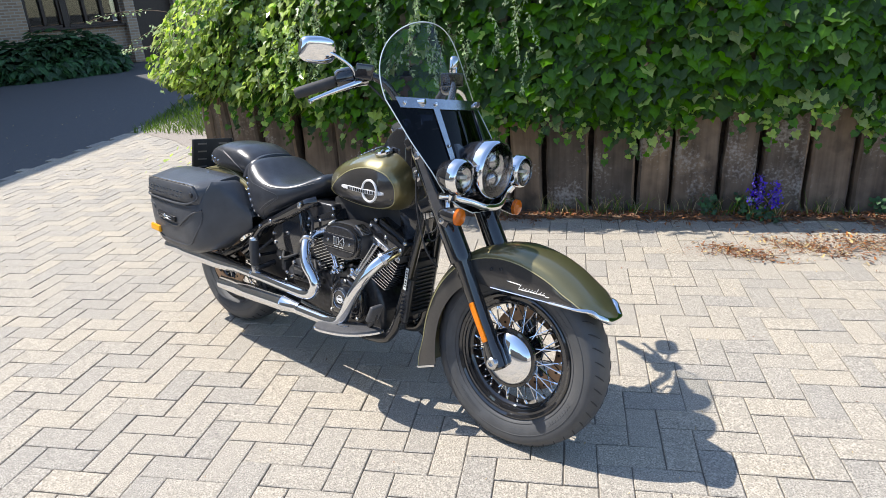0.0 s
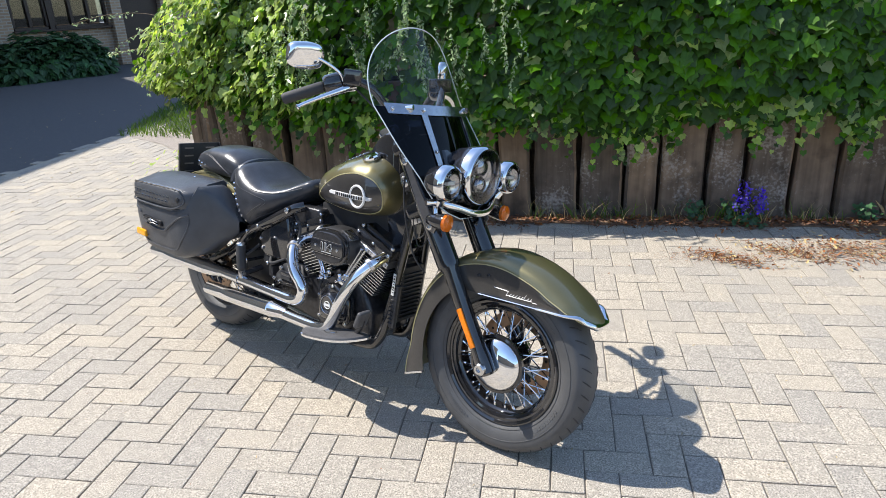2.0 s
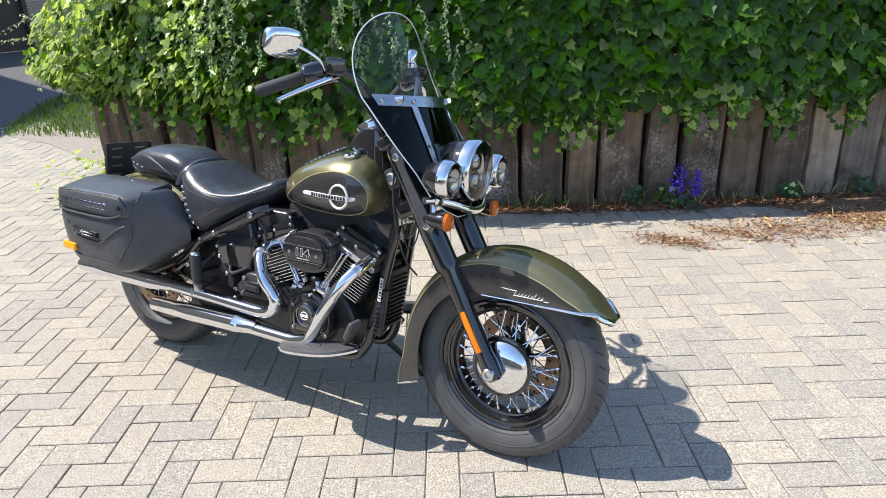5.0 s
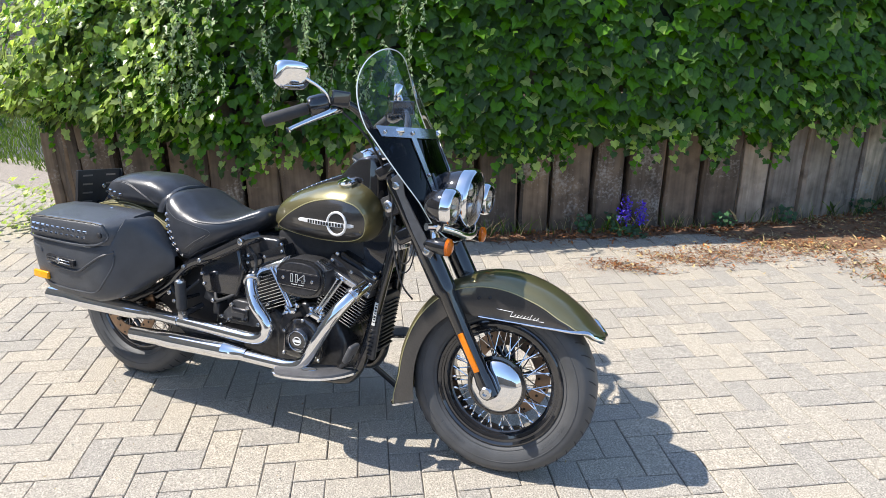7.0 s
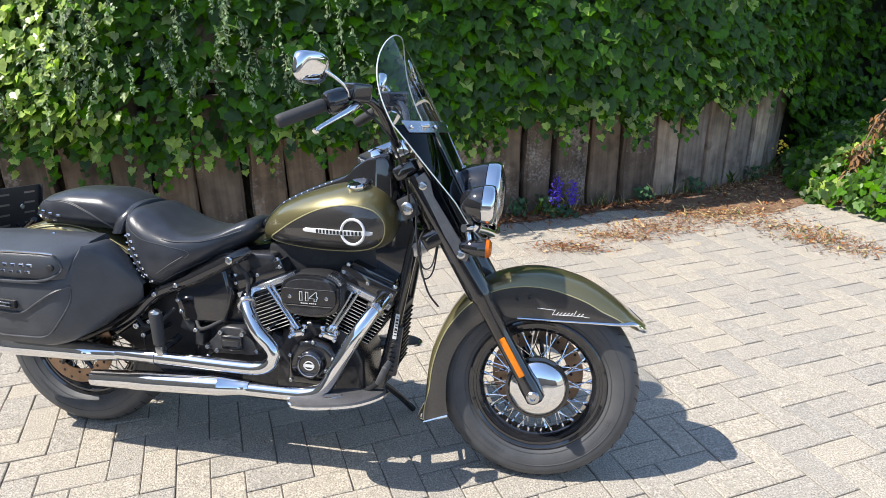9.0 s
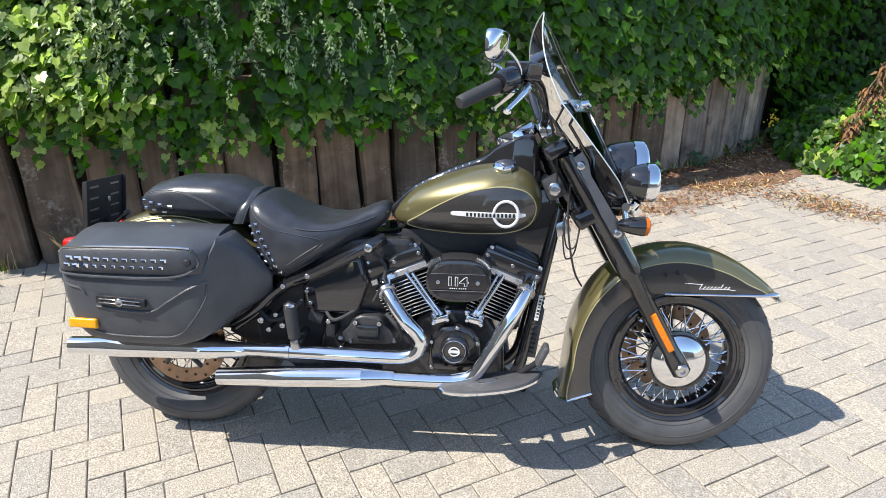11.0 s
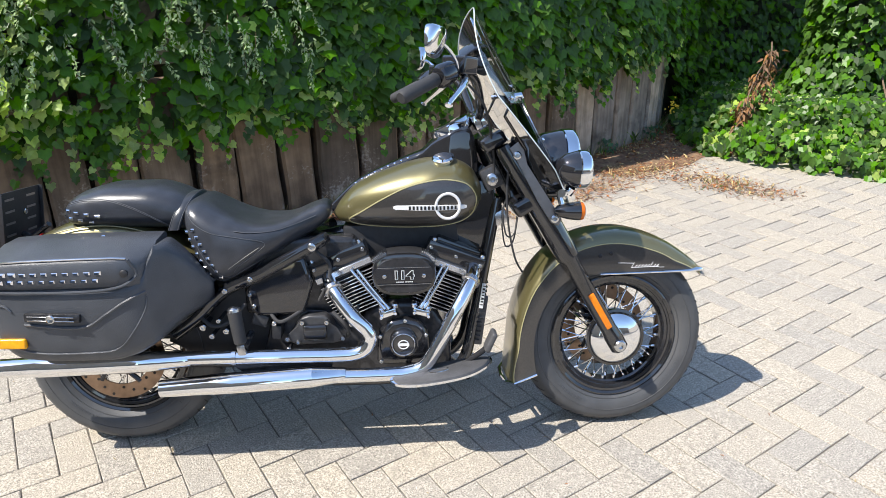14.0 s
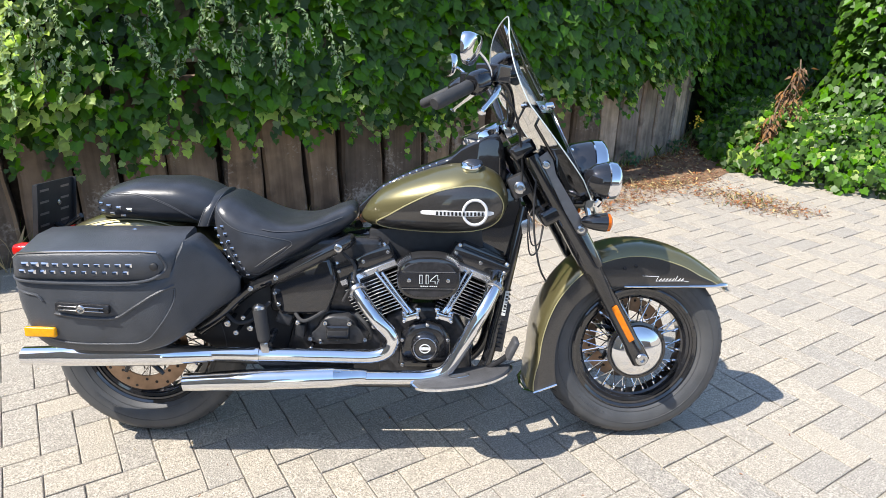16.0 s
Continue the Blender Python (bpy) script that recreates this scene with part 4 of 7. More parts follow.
# handlebar
half = [(1.175, 0.0, 1.055), (1.172, 0.07, 1.06), (1.165, 0.13, 1.10), (1.142, 0.185, 1.165), (1.10, 0.225, 1.192), (1.055, 0.268, 1.184), (0.921, 0.380, 1.117)]
path = smooth_path([(x, -y, z) for x, y, z in reversed(half)] + half[1:], 8)
hb = fpart("handlebar", tube(B(), path, 0.0135, 14), "black", None, "black handlebar with chrome controls")
for sgn in (-1, 1):
    def hp(x, y, z):
        return V((x, sgn * y, z))
    g0, g1 = hp(1.021, 0.297, 1.166), hp(0.921, 0.380, 1.117)
    d = (g1 - g0).normalized()
    fpart("grip", lathe(B(), [(0, 0.0165), (0.004, 0.0185), (0.125, 0.0185), (0.136, 0.0175), (0.14, 0.014)], g0, d, 20), "rubber", hb, "black rubber grip")
    fpart("switch_housing", lathe(B(), [(-0.07, 0.018), (-0.062, 0.029), (-0.05, 0.032), (-0.016, 0.033), (-0.006, 0.028), (-0.002, 0.018)], g0, d, 24), "black", hb, "gloss black switch housing")
    box(bm := B(), hp(1.092, 0.234, 1.203), (0.058, 0.088, 0.05), (4, 4, sgn * -42), 0.007, 3)
    fpart("reservoir", bm, "black", hb, "black fluid reservoir")
    lever = smooth_path([hp(1.098, 0.240, 1.170), hp(1.10, 0.275, 1.164), hp(1.092, 0.315, 1.150), hp(1.072, 0.362, 1.130), hp(1.048, 0.405, 1.108), hp(1.038, 0.424, 1.096)], 5)
    n = len(lever)
    rr = [0.017 - 0.0095 * min(1, 1.5 * i / n) for i in range(n - 3)] + [0.009, 0.0115, 0.008]
    fpart("lever", tube(B(), lever, rr, 12, flat=0.8), "chrome", hb, "polished metal lever")
    stem = smooth_path([hp(1.08, 0.268, 1.182), hp(1.082, 0.274, 1.20), hp(1.074, 0.287, 1.218), hp(1.056, 0.313, 1.238), hp(1.035, 0.342, 1.254)], 6)
    mr = fpart("mirror", tube(B(), stem, 0.005, 10), "chrome", None, "chrome rear-view mirror on a curved stem")
    shape = [(-0.072, -0.005), (-0.062, 0.036), (-0.035, 0.047), (0.02, 0.049), (0.06, 0.038), (0.072, 0.008), (0.064, -0.03), (0.03, -0.046), (-0.03, -0.046), (-0.062, -0.034)]
    outline = smooth_path([(a, b, 0) for a, b in shape], 3, closed=True)
    m = Matrix.Translation(hp(1.008, 0.366, 1.257)) @ Matrix((V((-0.35, sgn * 0.937, 0.0)) * sgn, V((0, 0, 1)), V((0.937, sgn * 0.35, 0.0)))).transposed().to_4x4() @ Matrix.Scale(0.88, 4)
    bm = B()
    rings = []
    for dep, sc in ((-0.006, 0.97), (0.0, 1.0), (0.010, 0.98), (0.020, 0.86), (0.025, 0.70), (0.028, 0.4), (0.0285, 0.1)):
        rings.append([m @ V((p.x * sc, p.y * sc, dep + p.y * sc * 0.28 * min(1.0, max(0.0, dep) / 0.025))) for p in outline])
    loft(bm, rings)
    fpart("housing", bm, "chrome", mr, "chrome mirror housing", 50)
    bm = B()
    loft(bm, [[m @ V((p.x * sc, p.y * sc, dep)) for p in outline] for dep, sc in ((-0.0062, 0.93), (-0.0075, 0.92))])
    fpart("mirror_glass", bm, "chrome", mr)
    cable = smooth_path([hp(1.092, 0.235, 1.175), hp(1.165, 0.19, 1.10), hp(1.20, 0.12, 1.0), hp(1.215, 0.085, 0.90), hp(1.205, 0.06, 0.82)], 6)
    fpart("cable", tube(B(), cable, 0.0036, 8), "rubber", hb)
box(bm := B(), (1.18, 0, 1.045), (0.05, 0.12, 0.05), (0, -25, 0), 0.01, 2)
fpart("riser_clamp", bm, "chrome", hb)

# tank
TANK = [(0.712, 0.752, 0.772, 0.03), (0.735, 0.735, 0.808, 0.062), (0.78, 0.727, 0.853, 0.10), (0.84, 0.720, 0.885, 0.130), (0.90, 0.716, 0.908, 0.150), (0.97, 0.713, 0.930, 0.165),
        (1.04, 0.713, 0.942, 0.172), (1.09, 0.720, 0.941, 0.170), (1.13, 0.734, 0.926, 0.158), (1.16, 0.758, 0.897, 0.135), (1.178, 0.795, 0.862, 0.10)]
TX = 2.5


def tank_y(x, z):
    lo, hi, hw = table(x, TANK, 1), table(x, TANK, 2), table(x, TANK, 3)
    c, h = (lo + hi) / 2, (hi - lo) / 2
    q = min(0.999, abs(z - c) / h)
    return hw * (1 - q ** TX) ** (1 / TX)


rings = []
for i in range(49):
    x = 0.712 + (1.178 - 0.712) * i / 48
    lo, hi, hw = table(x, TANK, 1), table(x, TANK, 2), table(x, TANK, 3)
    c, h = (lo + hi) / 2, (hi - lo) / 2
    ring = []
    for k in range(48):
        a = 2 * math.pi * k / 48
        ca, sa = math.cos(a), math.sin(a)
        ring.append((x, hw * math.copysign(abs(ca) ** (2 / TX), ca), c + h * math.copysign(abs(sa) ** (2 / TX), sa)))
    rings.append(ring)
loft(bm := B(), rings)
tank = bpart("fuel_tank", bm, "olive", None, "olive metallic teardrop fuel tank with charcoal panels", 60)
PANEL = [(0.764, 0.752), (0.80, 0.778), (0.87, 0.822), (0.95, 0.861), (1.03, 0.880), (1.09, 0.879), (1.135, 0.862), (1.158, 0.825), (1.152, 0.782), (1.125, 0.752), (1.07, 0.735), (0.96, 0.727), (0.86, 0.728), (0.79, 0.735)]
outline = smooth_path([(x, 0, z) for x, z in PANEL], 5, closed=True)
mid = V((0.99, 0, 0.795))
for sgn in (-1, 1):
    bm = B()
    rings = []
    for q in (0.02, 0.2, 0.4, 0.6, 0.75, 0.88, 1.0):
        ring = []
        for p in outline:
            w = mid + (p - mid) * q
            ring.append((w.x, sgn * (tank_y(w.x, w.z) + 0.0015), w.z))
        rings.append(ring)
    loft(bm, rings)
    pan = bpart("side_panel", bm, "char", tank, "charcoal tank side panel", 70)
    line = [(p.x, sgn * (tank_y(p.x, p.z) + 0.0012), p.z) for p in outline]
    bpart("pinstripe", tube(B(), line, 0.0022, 6, closed=True), "stripe", tank, "pale gold pinstripe")
    badge = B()
    yb = sgn * (tank_y(1.070, 0.80) + 0.004)
    tube(badge, [(1.070 + 0.036 * math.cos(2 * math.pi * i / 40), yb - sgn * 0.001, 0.803 + 0.038 * math.sin(2 * math.pi * i / 40)) for i in range(40)], 0.0046, 8, closed=True)
    rings = []
    for x, h in ((0.905, 0.003), (0.912, 0.0065), (0.98, 0.009), (1.06, 0.009), (1.115, 0.008), (1.128, 0.004)):
        y0 = sgn * (tank_y(x, 0.798) + 0.001)
        y1 = y0 + sgn * 0.006
        rings.append([(x, y0, 0.799 - h), (x, y1, 0.799 - h * 0.8), (x, y1, 0.799 + h * 0.8), (x, y0, 0.799 + h)])
    loft(badge, rings)
    em = bpart("tank_emblem", badge, "silver", tank, "chrome bar and ring tank emblem")
    marks = B()
    for k in range(14):
        x = 0.955 + 0.0115 * k
        box(marks, (x, sgn * (tank_y(x, 0.798) + 0.0072), 0.799), (0.006, 0.0012, 0.011), bevel=0)
    bpart("lettering_bar", marks, "ink", em)
# console and caps
CONSOLE = [(0.705, 0.793, 0.020, 0.03), (0.78, 0.862, 0.026, 0.03), (0.87, 0.908, 0.030, 0.035), (0.95, 0.940, 0.034, 0.04), (1.0, 0.960, 0.040, 0.05), (1.03, 0.988, 0.054, 0.07), (1.06, 1.008, 0.066, 0.095), (1.10, 1.03, 0.072, 0.12), (1.14, 1.035, 0.070, 0.13), (1.16, 1.005, 0.064, 0.11), (1.175, 0.93, 0.05, 0.07)]
rings = []
for i in range(33):
    x = 0.705 + 0.47 * i / 32
    z, w, dep = (table(x, CONSOLE, c) for c in (1, 2, 3))
    rings.append([(x, -w, z - dep)] + [(x, w * math.copysign(abs(math.cos(q)) ** 0.6, -math.cos(q)), z - 0.022 + 0.022 * math.sin(q) ** 0.7) for q in (math.pi * k / 12 for k in range(13))] + [(x, w, z - dep)])
loft(bm := B(), rings)
con = bpart("console", bm, "black", None, "gloss black tank console with a gauge", 50)
bpart("gauge", lathe(B(), [(-0.02, 0.064), (0.008, 0.068), (0.018, 0.064), (0.017, 0.058), (0.012, 0.0)], (1.092, 0, 1.022), (-0.42, 0, 0.91), 36), "chrome", con, "round chrome-rimmed gauge")
bpart("gauge_face", lathe(B(), [(0.0145, 0.0575), (0.0155, 0.0)], (1.092, 0, 1.0225), (-0.42, 0, 0.91), 36, cap=False), "ink", con)
for k in range(9):
    x = 0.785 + 0.021 * k
    bm = lathe(B(), [(0, 0.004), (0.003, 0.0035), (0.004, 0.0)], (x, -0.9 * table(x, CONSOLE, 2), table(x, CONSOLE, 1) - 0.008), (-0.2, -0.6, 0.8), 8, cap=False)
    bpart("stud", bm, "chrome", con)
for sgn in (-1, 1):
    bpart("fuel_cap", lathe(B(), [(0, 0.03), (0.006, 0.034), (0.016, 0.034), (0.021, 0.029), (0.022, 0.0)], (1.062, sgn * 0.092, 0.925), (-0.1, sgn * 0.3, 0.95), 32), "chrome", tank, "round chrome fuel cap")

# seats
def saddle(stations, expo=2.6, seg=40, dish=0.0):
    rings = []
    n = 40
    x0, x1 = stations[0][0], stations[-1][0]
    for i in range(n + 1):
        x = x0 + (x1 - x0) * i / n
        lo, hi, hw = (table(x, stations, c) for c in (1, 2, 3))
        c, h = (lo + hi) / 2, (hi - lo) / 2
        ring = []
        for k in range(seg):
            a = 2 * math.pi * k / seg
            ca, sa = math.cos(a), math.sin(a)
            yy = hw * math.copysign(abs(ca) ** (2 / expo), ca)
            zz = c + h * math.copysign(abs(sa) ** (2 / expo), sa)
            if sa > 0 and dish:
                zz -= dish * math.exp(-((x - 0.46) / 0.12) ** 2) * (1 - (yy / hw) ** 2)
            ring.append((x, yy, zz))
        rings.append(ring)
    bm = B()
    loft(bm, rings)
    return bm


PASS = [(-0.116, 0.783, 0.79, 0.02), (-0.110, 0.766, 0.806, 0.055), (-0.095, 0.752, 0.828, 0.092), (-0.05, 0.742, 0.856, 0.114), (0.05, 0.738, 0.876, 0.128), (0.15, 0.735, 0.876, 0.131), (0.22, 0.730, 0.858, 0.127), (0.28, 0.722, 0.822, 0.11), (0.30, 0.735, 0.785, 0.09)]
RIDER = [(0.262, 0.735, 0.80, 0.10), (0.28, 0.69, 0.83, 0.145), (0.305, 0.62, 0.834, 0.165), (0.335, 0.572, 0.824, 0.176), (0.37, 0.558, 0.808, 0.182), (0.44, 0.59, 0.78, 0.18), (0.49, 0.626, 0.768, 0.168), (0.54, 0.652, 0.765, 0.148), (0.58, 0.675, 0.771, 0.125), (0.64, 0.705, 0.793, 0.094), (0.68, 0.735, 0.803, 0.078), (0.70, 0.755, 0.79, 0.06)]
ps = bpart("passenger_seat", saddle(PASS), "leather", None, "padded black leather passenger seat", 60)
rs = bpart("rider_seat", saddle(RIDER, expo=3.0, dish=0.022), "leather", None, "dished black leather rider seat with studded skirts", 60)
rings = []
for k in range(25):
    a = math.pi * k / 24
    c, q = math.copysign(abs(math.cos(a)) ** 0.75, math.cos(a)), math.sin(a) ** 0.75
    x, y, z = 0.236 + 0.036 * q, 0.129 * c, 0.742 + 0.092 * q
    n = V((0, c, 0.55 * q)).normalized()
    rings.append([(x + u * 0.017, y + n.y * w, z + n.z * w) for u, w in ((-1, -0.008), (-1, 0.002), (-0.8, 0.0055), (0, 0.0065), (0.8, 0.0055), (1, 0.002), (1, -0.008))])
loft(bm := B(), rings)
strap = bpart("strap", bm, "leather", ps, "black leather band between the seats", 60)
for edge in (2, 4):
    bpart("seam", tube(B(), [V(ring[edge]) for ring in rings], 0.0012, 5), "stitch_sheen", strap)


def stud(parent, p, axis=(0, -1, 0), r=0.0075, long=1.0):
    """A small domed four-sided metal stud."""
    w, u, v = axes_of(axis)
    bm = B()
    c = V(p)
    base = [c + u * (r * long * a) + v * (r * b) for a, b in ((-1, -0.75), (1, -0.75), (1, 0.75), (-1, 0.75))]
    top = [c + w * r * 0.6 + u * (r * long * a * 0.55) + v * (r * b * 0.4) for a, b in ((-1, -0.75), (1, -0.75), (1, 0.75), (-1, 0.75))]
    loft(bm, [base, top])
    bpart("stud", bm, "chrome", parent)


def pass_side(x, z, lift=0.0):
    """The outer face of the passenger seat at a height."""
    lo, hi, hw = (table(x, PASS, c) for c in (1, 2, 3))
    q = min(0.995, abs(z - (lo + hi) / 2) / ((hi - lo) / 2))
    return hw * (1 - q ** 2.6) ** (1 / 2.6) + lift


def seat_side(x, z, lift=0.0):
    """The outer face of the rider seat at a height."""
    lo, hi, hw = (table(x, RIDER, c) for c in (1, 2, 3))
    q = min(0.995, abs(z - (lo + hi) / 2) / ((hi - lo) / 2))
    return hw * (1 - q ** 3.0) ** (1 / 3.0) + lift


for sgn in (-1, 1):
    lines = [[(0.296, 0.665), (0.318, 0.612), (0.348, 0.586), (0.385, 0.583), (0.44, 0.616), (0.50, 0.645), (0.56, 0.675)],
             [(0.285, 0.795), (0.31, 0.765), (0.36, 0.738), (0.44, 0.722), (0.50, 0.708), (0.512, 0.694), (0.49, 0.675), (0.43, 0.632), (0.41, 0.606)],
             [(0.312, 0.70), (0.335, 0.655), (0.37, 0.61), (0.40, 0.594)], [(0.425, 0.742), (0.47, 0.735), (0.54, 0.735), (0.60, 0.748), (0.66, 0.768)],
             [(0.40, 0.625), (0.45, 0.66), (0.495, 0.688)]]
    for line in lines:
        path = smooth_path([(x, sgn * seat_side(x, z, 0.0006), z) for x, z in line], 6)
        bpart("seam", tube(B(), [(p.x, sgn * seat_side(p.x, p.z, 0.0006), p.z) for p in path], 0.0012, 5), "stitch_sheen", rs)
    for k in range(8):
        t = k / 7
        for off in (0.0, 0.024):
            x, z = 0.280 + 0.068 * t + off, 0.738 - 0.15 * t + off * 0.4
            stud(rs, (x, sgn * seat_side(x, z, 0.001), z), (0, sgn, 0), 0.0062)
    for x, z in ((-0.101, 0.806), (-0.082, 0.803), (-0.054, 0.798), (-0.022, 0.793), (0.012, 0.788), (-0.098, 0.784), (-0.076, 0.780), (-0.046, 0.775), (-0.013, 0.770)):
        lean = (table(x - 0.004, PASS, 3) - table(x + 0.004, PASS, 3)) / 0.008
        stud(ps, (x, sgn * pass_side(x, z, 0.0005), z), (lean, sgn, 0), 0.0062, 1.4)
    for low in (0.0, 0.0042):
        line = smooth_path([(x, 0, z - low) for x, z in ((-0.09, 0.822), (-0.03, 0.838), (0.05, 0.838), (0.12, 0.815), (0.18, 0.782), (0.225, 0.748))], 6)
        bpart("seam", tube(B(), [(p.x, sgn * pass_side(p.x, p.z, 0.0005), p.z) for p in line], 0.0011, 5), "stitch_sheen", ps)

# saddlebags
BAG = [(-0.24, 0.533, 0.632, 0.315, 0.2), (-0.225, 0.488, 0.636, 0.335, 0.17), (-0.2, 0.438, 0.638, 0.345, 0.16), (-0.15, 0.406, 0.639, 0.352, 0.155), (-0.05, 0.397, 0.64, 0.356, 0.15), (0.08, 0.396, 0.64, 0.355, 0.15), (0.15, 0.41, 0.64, 0.35, 0.15), (0.2, 0.435, 0.655, 0.335, 0.15), (0.235, 0.458, 0.735, 0.3, 0.15), (0.27, 0.486, 0.71, 0.262, 0.15), (0.32, 0.513, 0.645, 0.215, 0.15), (0.355, 0.538, 0.59, 0.175, 0.15)]


def bag_y(x, z):
    """The outer face of the bag's body."""
    lo, hi, w = table(x, BAG, 1), table(x, BAG, 2), table(x, BAG, 3)
    t = min(1, max(0, (z - lo) / (hi - lo)))
    return w - 0.03 * (1 - t) ** 3


for sgn in (-1, 1):
    rings = []
    for i in range(49):
        x = -0.24 + 0.595 * i / 48
        lo, hi, w, inn = (table(x, BAG, c) for c in (1, 2, 3, 4))
        ring = [(x, sgn * inn, lo + 0.02), (x, sgn * (inn + 0.03), lo)]
        for t in (0.0, 0.06, 0.15, 0.3, 0.5, 0.7, 0.85, 0.94, 1.0):
            z = lo + (hi - lo) * t
            ins = 0.03 * max(0, (0.08 - t) / 0.08) ** 2 + 0.012 * max(0, (t - 0.9) / 0.1) ** 2
            ring.append((x, sgn * (bag_y(x, z) - ins), z))
        ring += [(x, sgn * (inn + 0.03), hi), (x, sgn * inn, hi - 0.02)]
        rings.append(ring)
    loft(bm := B(), rings)
    bag = bpart("saddlebag", bm, "bagskin", None, "black rigid saddlebag with studded lid", 60)
    lid_rings = []
    for x, top, wo in ((-0.236, 0.660, 0.32), (-0.225, 0.692, 0.338), (-0.205, 0.704, 0.348), (-0.1, 0.711, 0.356), (0.05, 0.714, 0.357), (0.14, 0.714, 0.354), (0.175, 0.710, 0.347), (0.20, 0.70, 0.33), (0.222, 0.696, 0.30)):
        inner_top = 0.748 if x > -0.2 else 0.70 + (x + 0.236) * 1.3
        lid_rings.append([(x, sgn * 0.15, 0.64), (x, sgn * (wo - 0.004), 0.632), (x, sgn * (wo + 0.004), 0.637), (x, sgn * (wo + 0.003), top - 0.008), (x, sgn * (wo - 0.004), top), (x, sgn * (wo - 0.02), top + 0.006), (x, sgn * 0.24, (top + inner_top) / 2 + 0.014), (x, sgn * 0.165, inner_top), (x, sgn * 0.15, inner_top - 0.01)])
    loft(bm := B(), lid_rings)
    lid = bpart("lid", bm, "bagskin", bag, "leather-look hinged bag lid", 60)
    rim_line = [(x, sgn * (wo - 0.002), top + 0.002) for x, top, wo in ((-0.228, 0.688, 0.336), (-0.205, 0.704, 0.348), (-0.1, 0.711, 0.356), (0.05, 0.714, 0.357), (0.14, 0.714, 0.354), (0.175, 0.710, 0.347))]
    # the steel stands for the sun highlight along the lid's welt
    bpart("piping", tube(B(), rim_line, 0.003, 8), "steel", lid, "piping along the lid's edge, steel-bright for its sun highlight")
    low_line = [(-0.236, sgn * 0.325, 0.636), (-0.205, sgn * 0.352, 0.629), (-0.1, sgn * 0.361, 0.625), (0.06, sgn * 0.362, 0.625), (0.14, sgn * 0.358, 0.632), (0.178, sgn * 0.350, 0.646), (0.196, sgn * 0.338, 0.668), (0.18, sgn * 0.349, 0.71)]
    bpart("piping", tube(B(), smooth_path(low_line, 4), 0.004, 8), "bagskin", lid)
    for k in range(11):
        stud(lid, (-0.185 + 0.0285 * k, sgn * (0.357 if 0 < k else 0.353), 0.676), (0, sgn, 0), 0.0088, 1.25)
        stud(lid, (-0.195 + 0.0285 * k, sgn * (0.357 if 0 < k else 0.351), 0.655), (0, sgn, 0), 0.0088, 1.25)
    bpart("catch", lathe(B(), [(0, 0.02), (0.006, 0.02), (0.009, 0.016), (0.007, 0.0)], (0.06, sgn * 0.215, 0.735), (0, sgn * 0.35, 1), 20, squash=(1.0, 0.5)), "chrome", lid, "small chrome lid catch")
    bpart("lock", lathe(B(), [(0, 0.011), (0.006, 0.011), (0.008, 0.008), (0.008, 0)], (0.168, sgn * 0.35, 0.672), (0, sgn, 0), 16), "plug", lid)
    bm = B()
    box(bm, (-0.038, sgn * 0.357, 0.552), (0.15, 0.018, 0.026), (0, 3, 0), 0.006, 2)
    box(bm, (-0.038, sgn * 0.366, 0.552), (0.10, 0.01, 0.010), (0, 3, 0), 0.003, 2)
    bpart("latch", bm, "satin", bag, "dark metal latch")
    for dz in (-0.0055, 0.0055):
        box(bm := B(), (-0.038, sgn * 0.3705, 0.552 + dz), (0.125, 0.004, 0.0035), (0, 3, 0), 0.001, 1)
        bpart("latch_bar", bm, "steel", bag, "bright latch rail")
    bpart("latch_badge", lathe(B(), [(0, 0.012), (0.004, 0.012), (0.006, 0.009), (0.004, 0.0)], (-0.038, sgn * 0.369, 0.552), (0, sgn, 0), 18), "steel", bag)
    crease = [(-0.12, 0.532), (-0.02, 0.520), (0.05, 0.522), (0.10, 0.552), (0.16, 0.59), (0.21, 0.612)]
    bpart("seam", tube(B(), smooth_path([(x, sgn * (bag_y(x, z) + 0.001), z) for x, z in crease], 5), 0.0045, 6), "bagskin", bag)
    crease = [(-0.19, 0.468), (-0.1, 0.44), (0.05, 0.437), (0.12, 0.447), (0.17, 0.50), (0.205, 0.56), (0.21, 0.60)]
    bpart("seam", tube(B(), smooth_path([(x, sgn * (bag_y(x, z) + 0.001), z) for x, z in crease], 5), 0.0032, 6), "bagskin", bag)
    crease = [(-0.235, 0.60), (-0.20, 0.592), (-0.165, 0.585), (-0.15, 0.57)]
    bpart("seam", tube(B(), smooth_path([(x, sgn * (bag_y(x, z) + 0.001), z) for x, z in crease], 5), 0.004, 6), "bagskin", bag)
    box(bm := B(), (-0.172, sgn * (bag_y(-0.172, 0.474) + 0.006), 0.474), (0.092, 0.014, 0.030), (0, 0, sgn * 4), 0.0065, 4)
    bpart("side_reflector", bm, "yellow", bag, "amber-yellow side reflector")

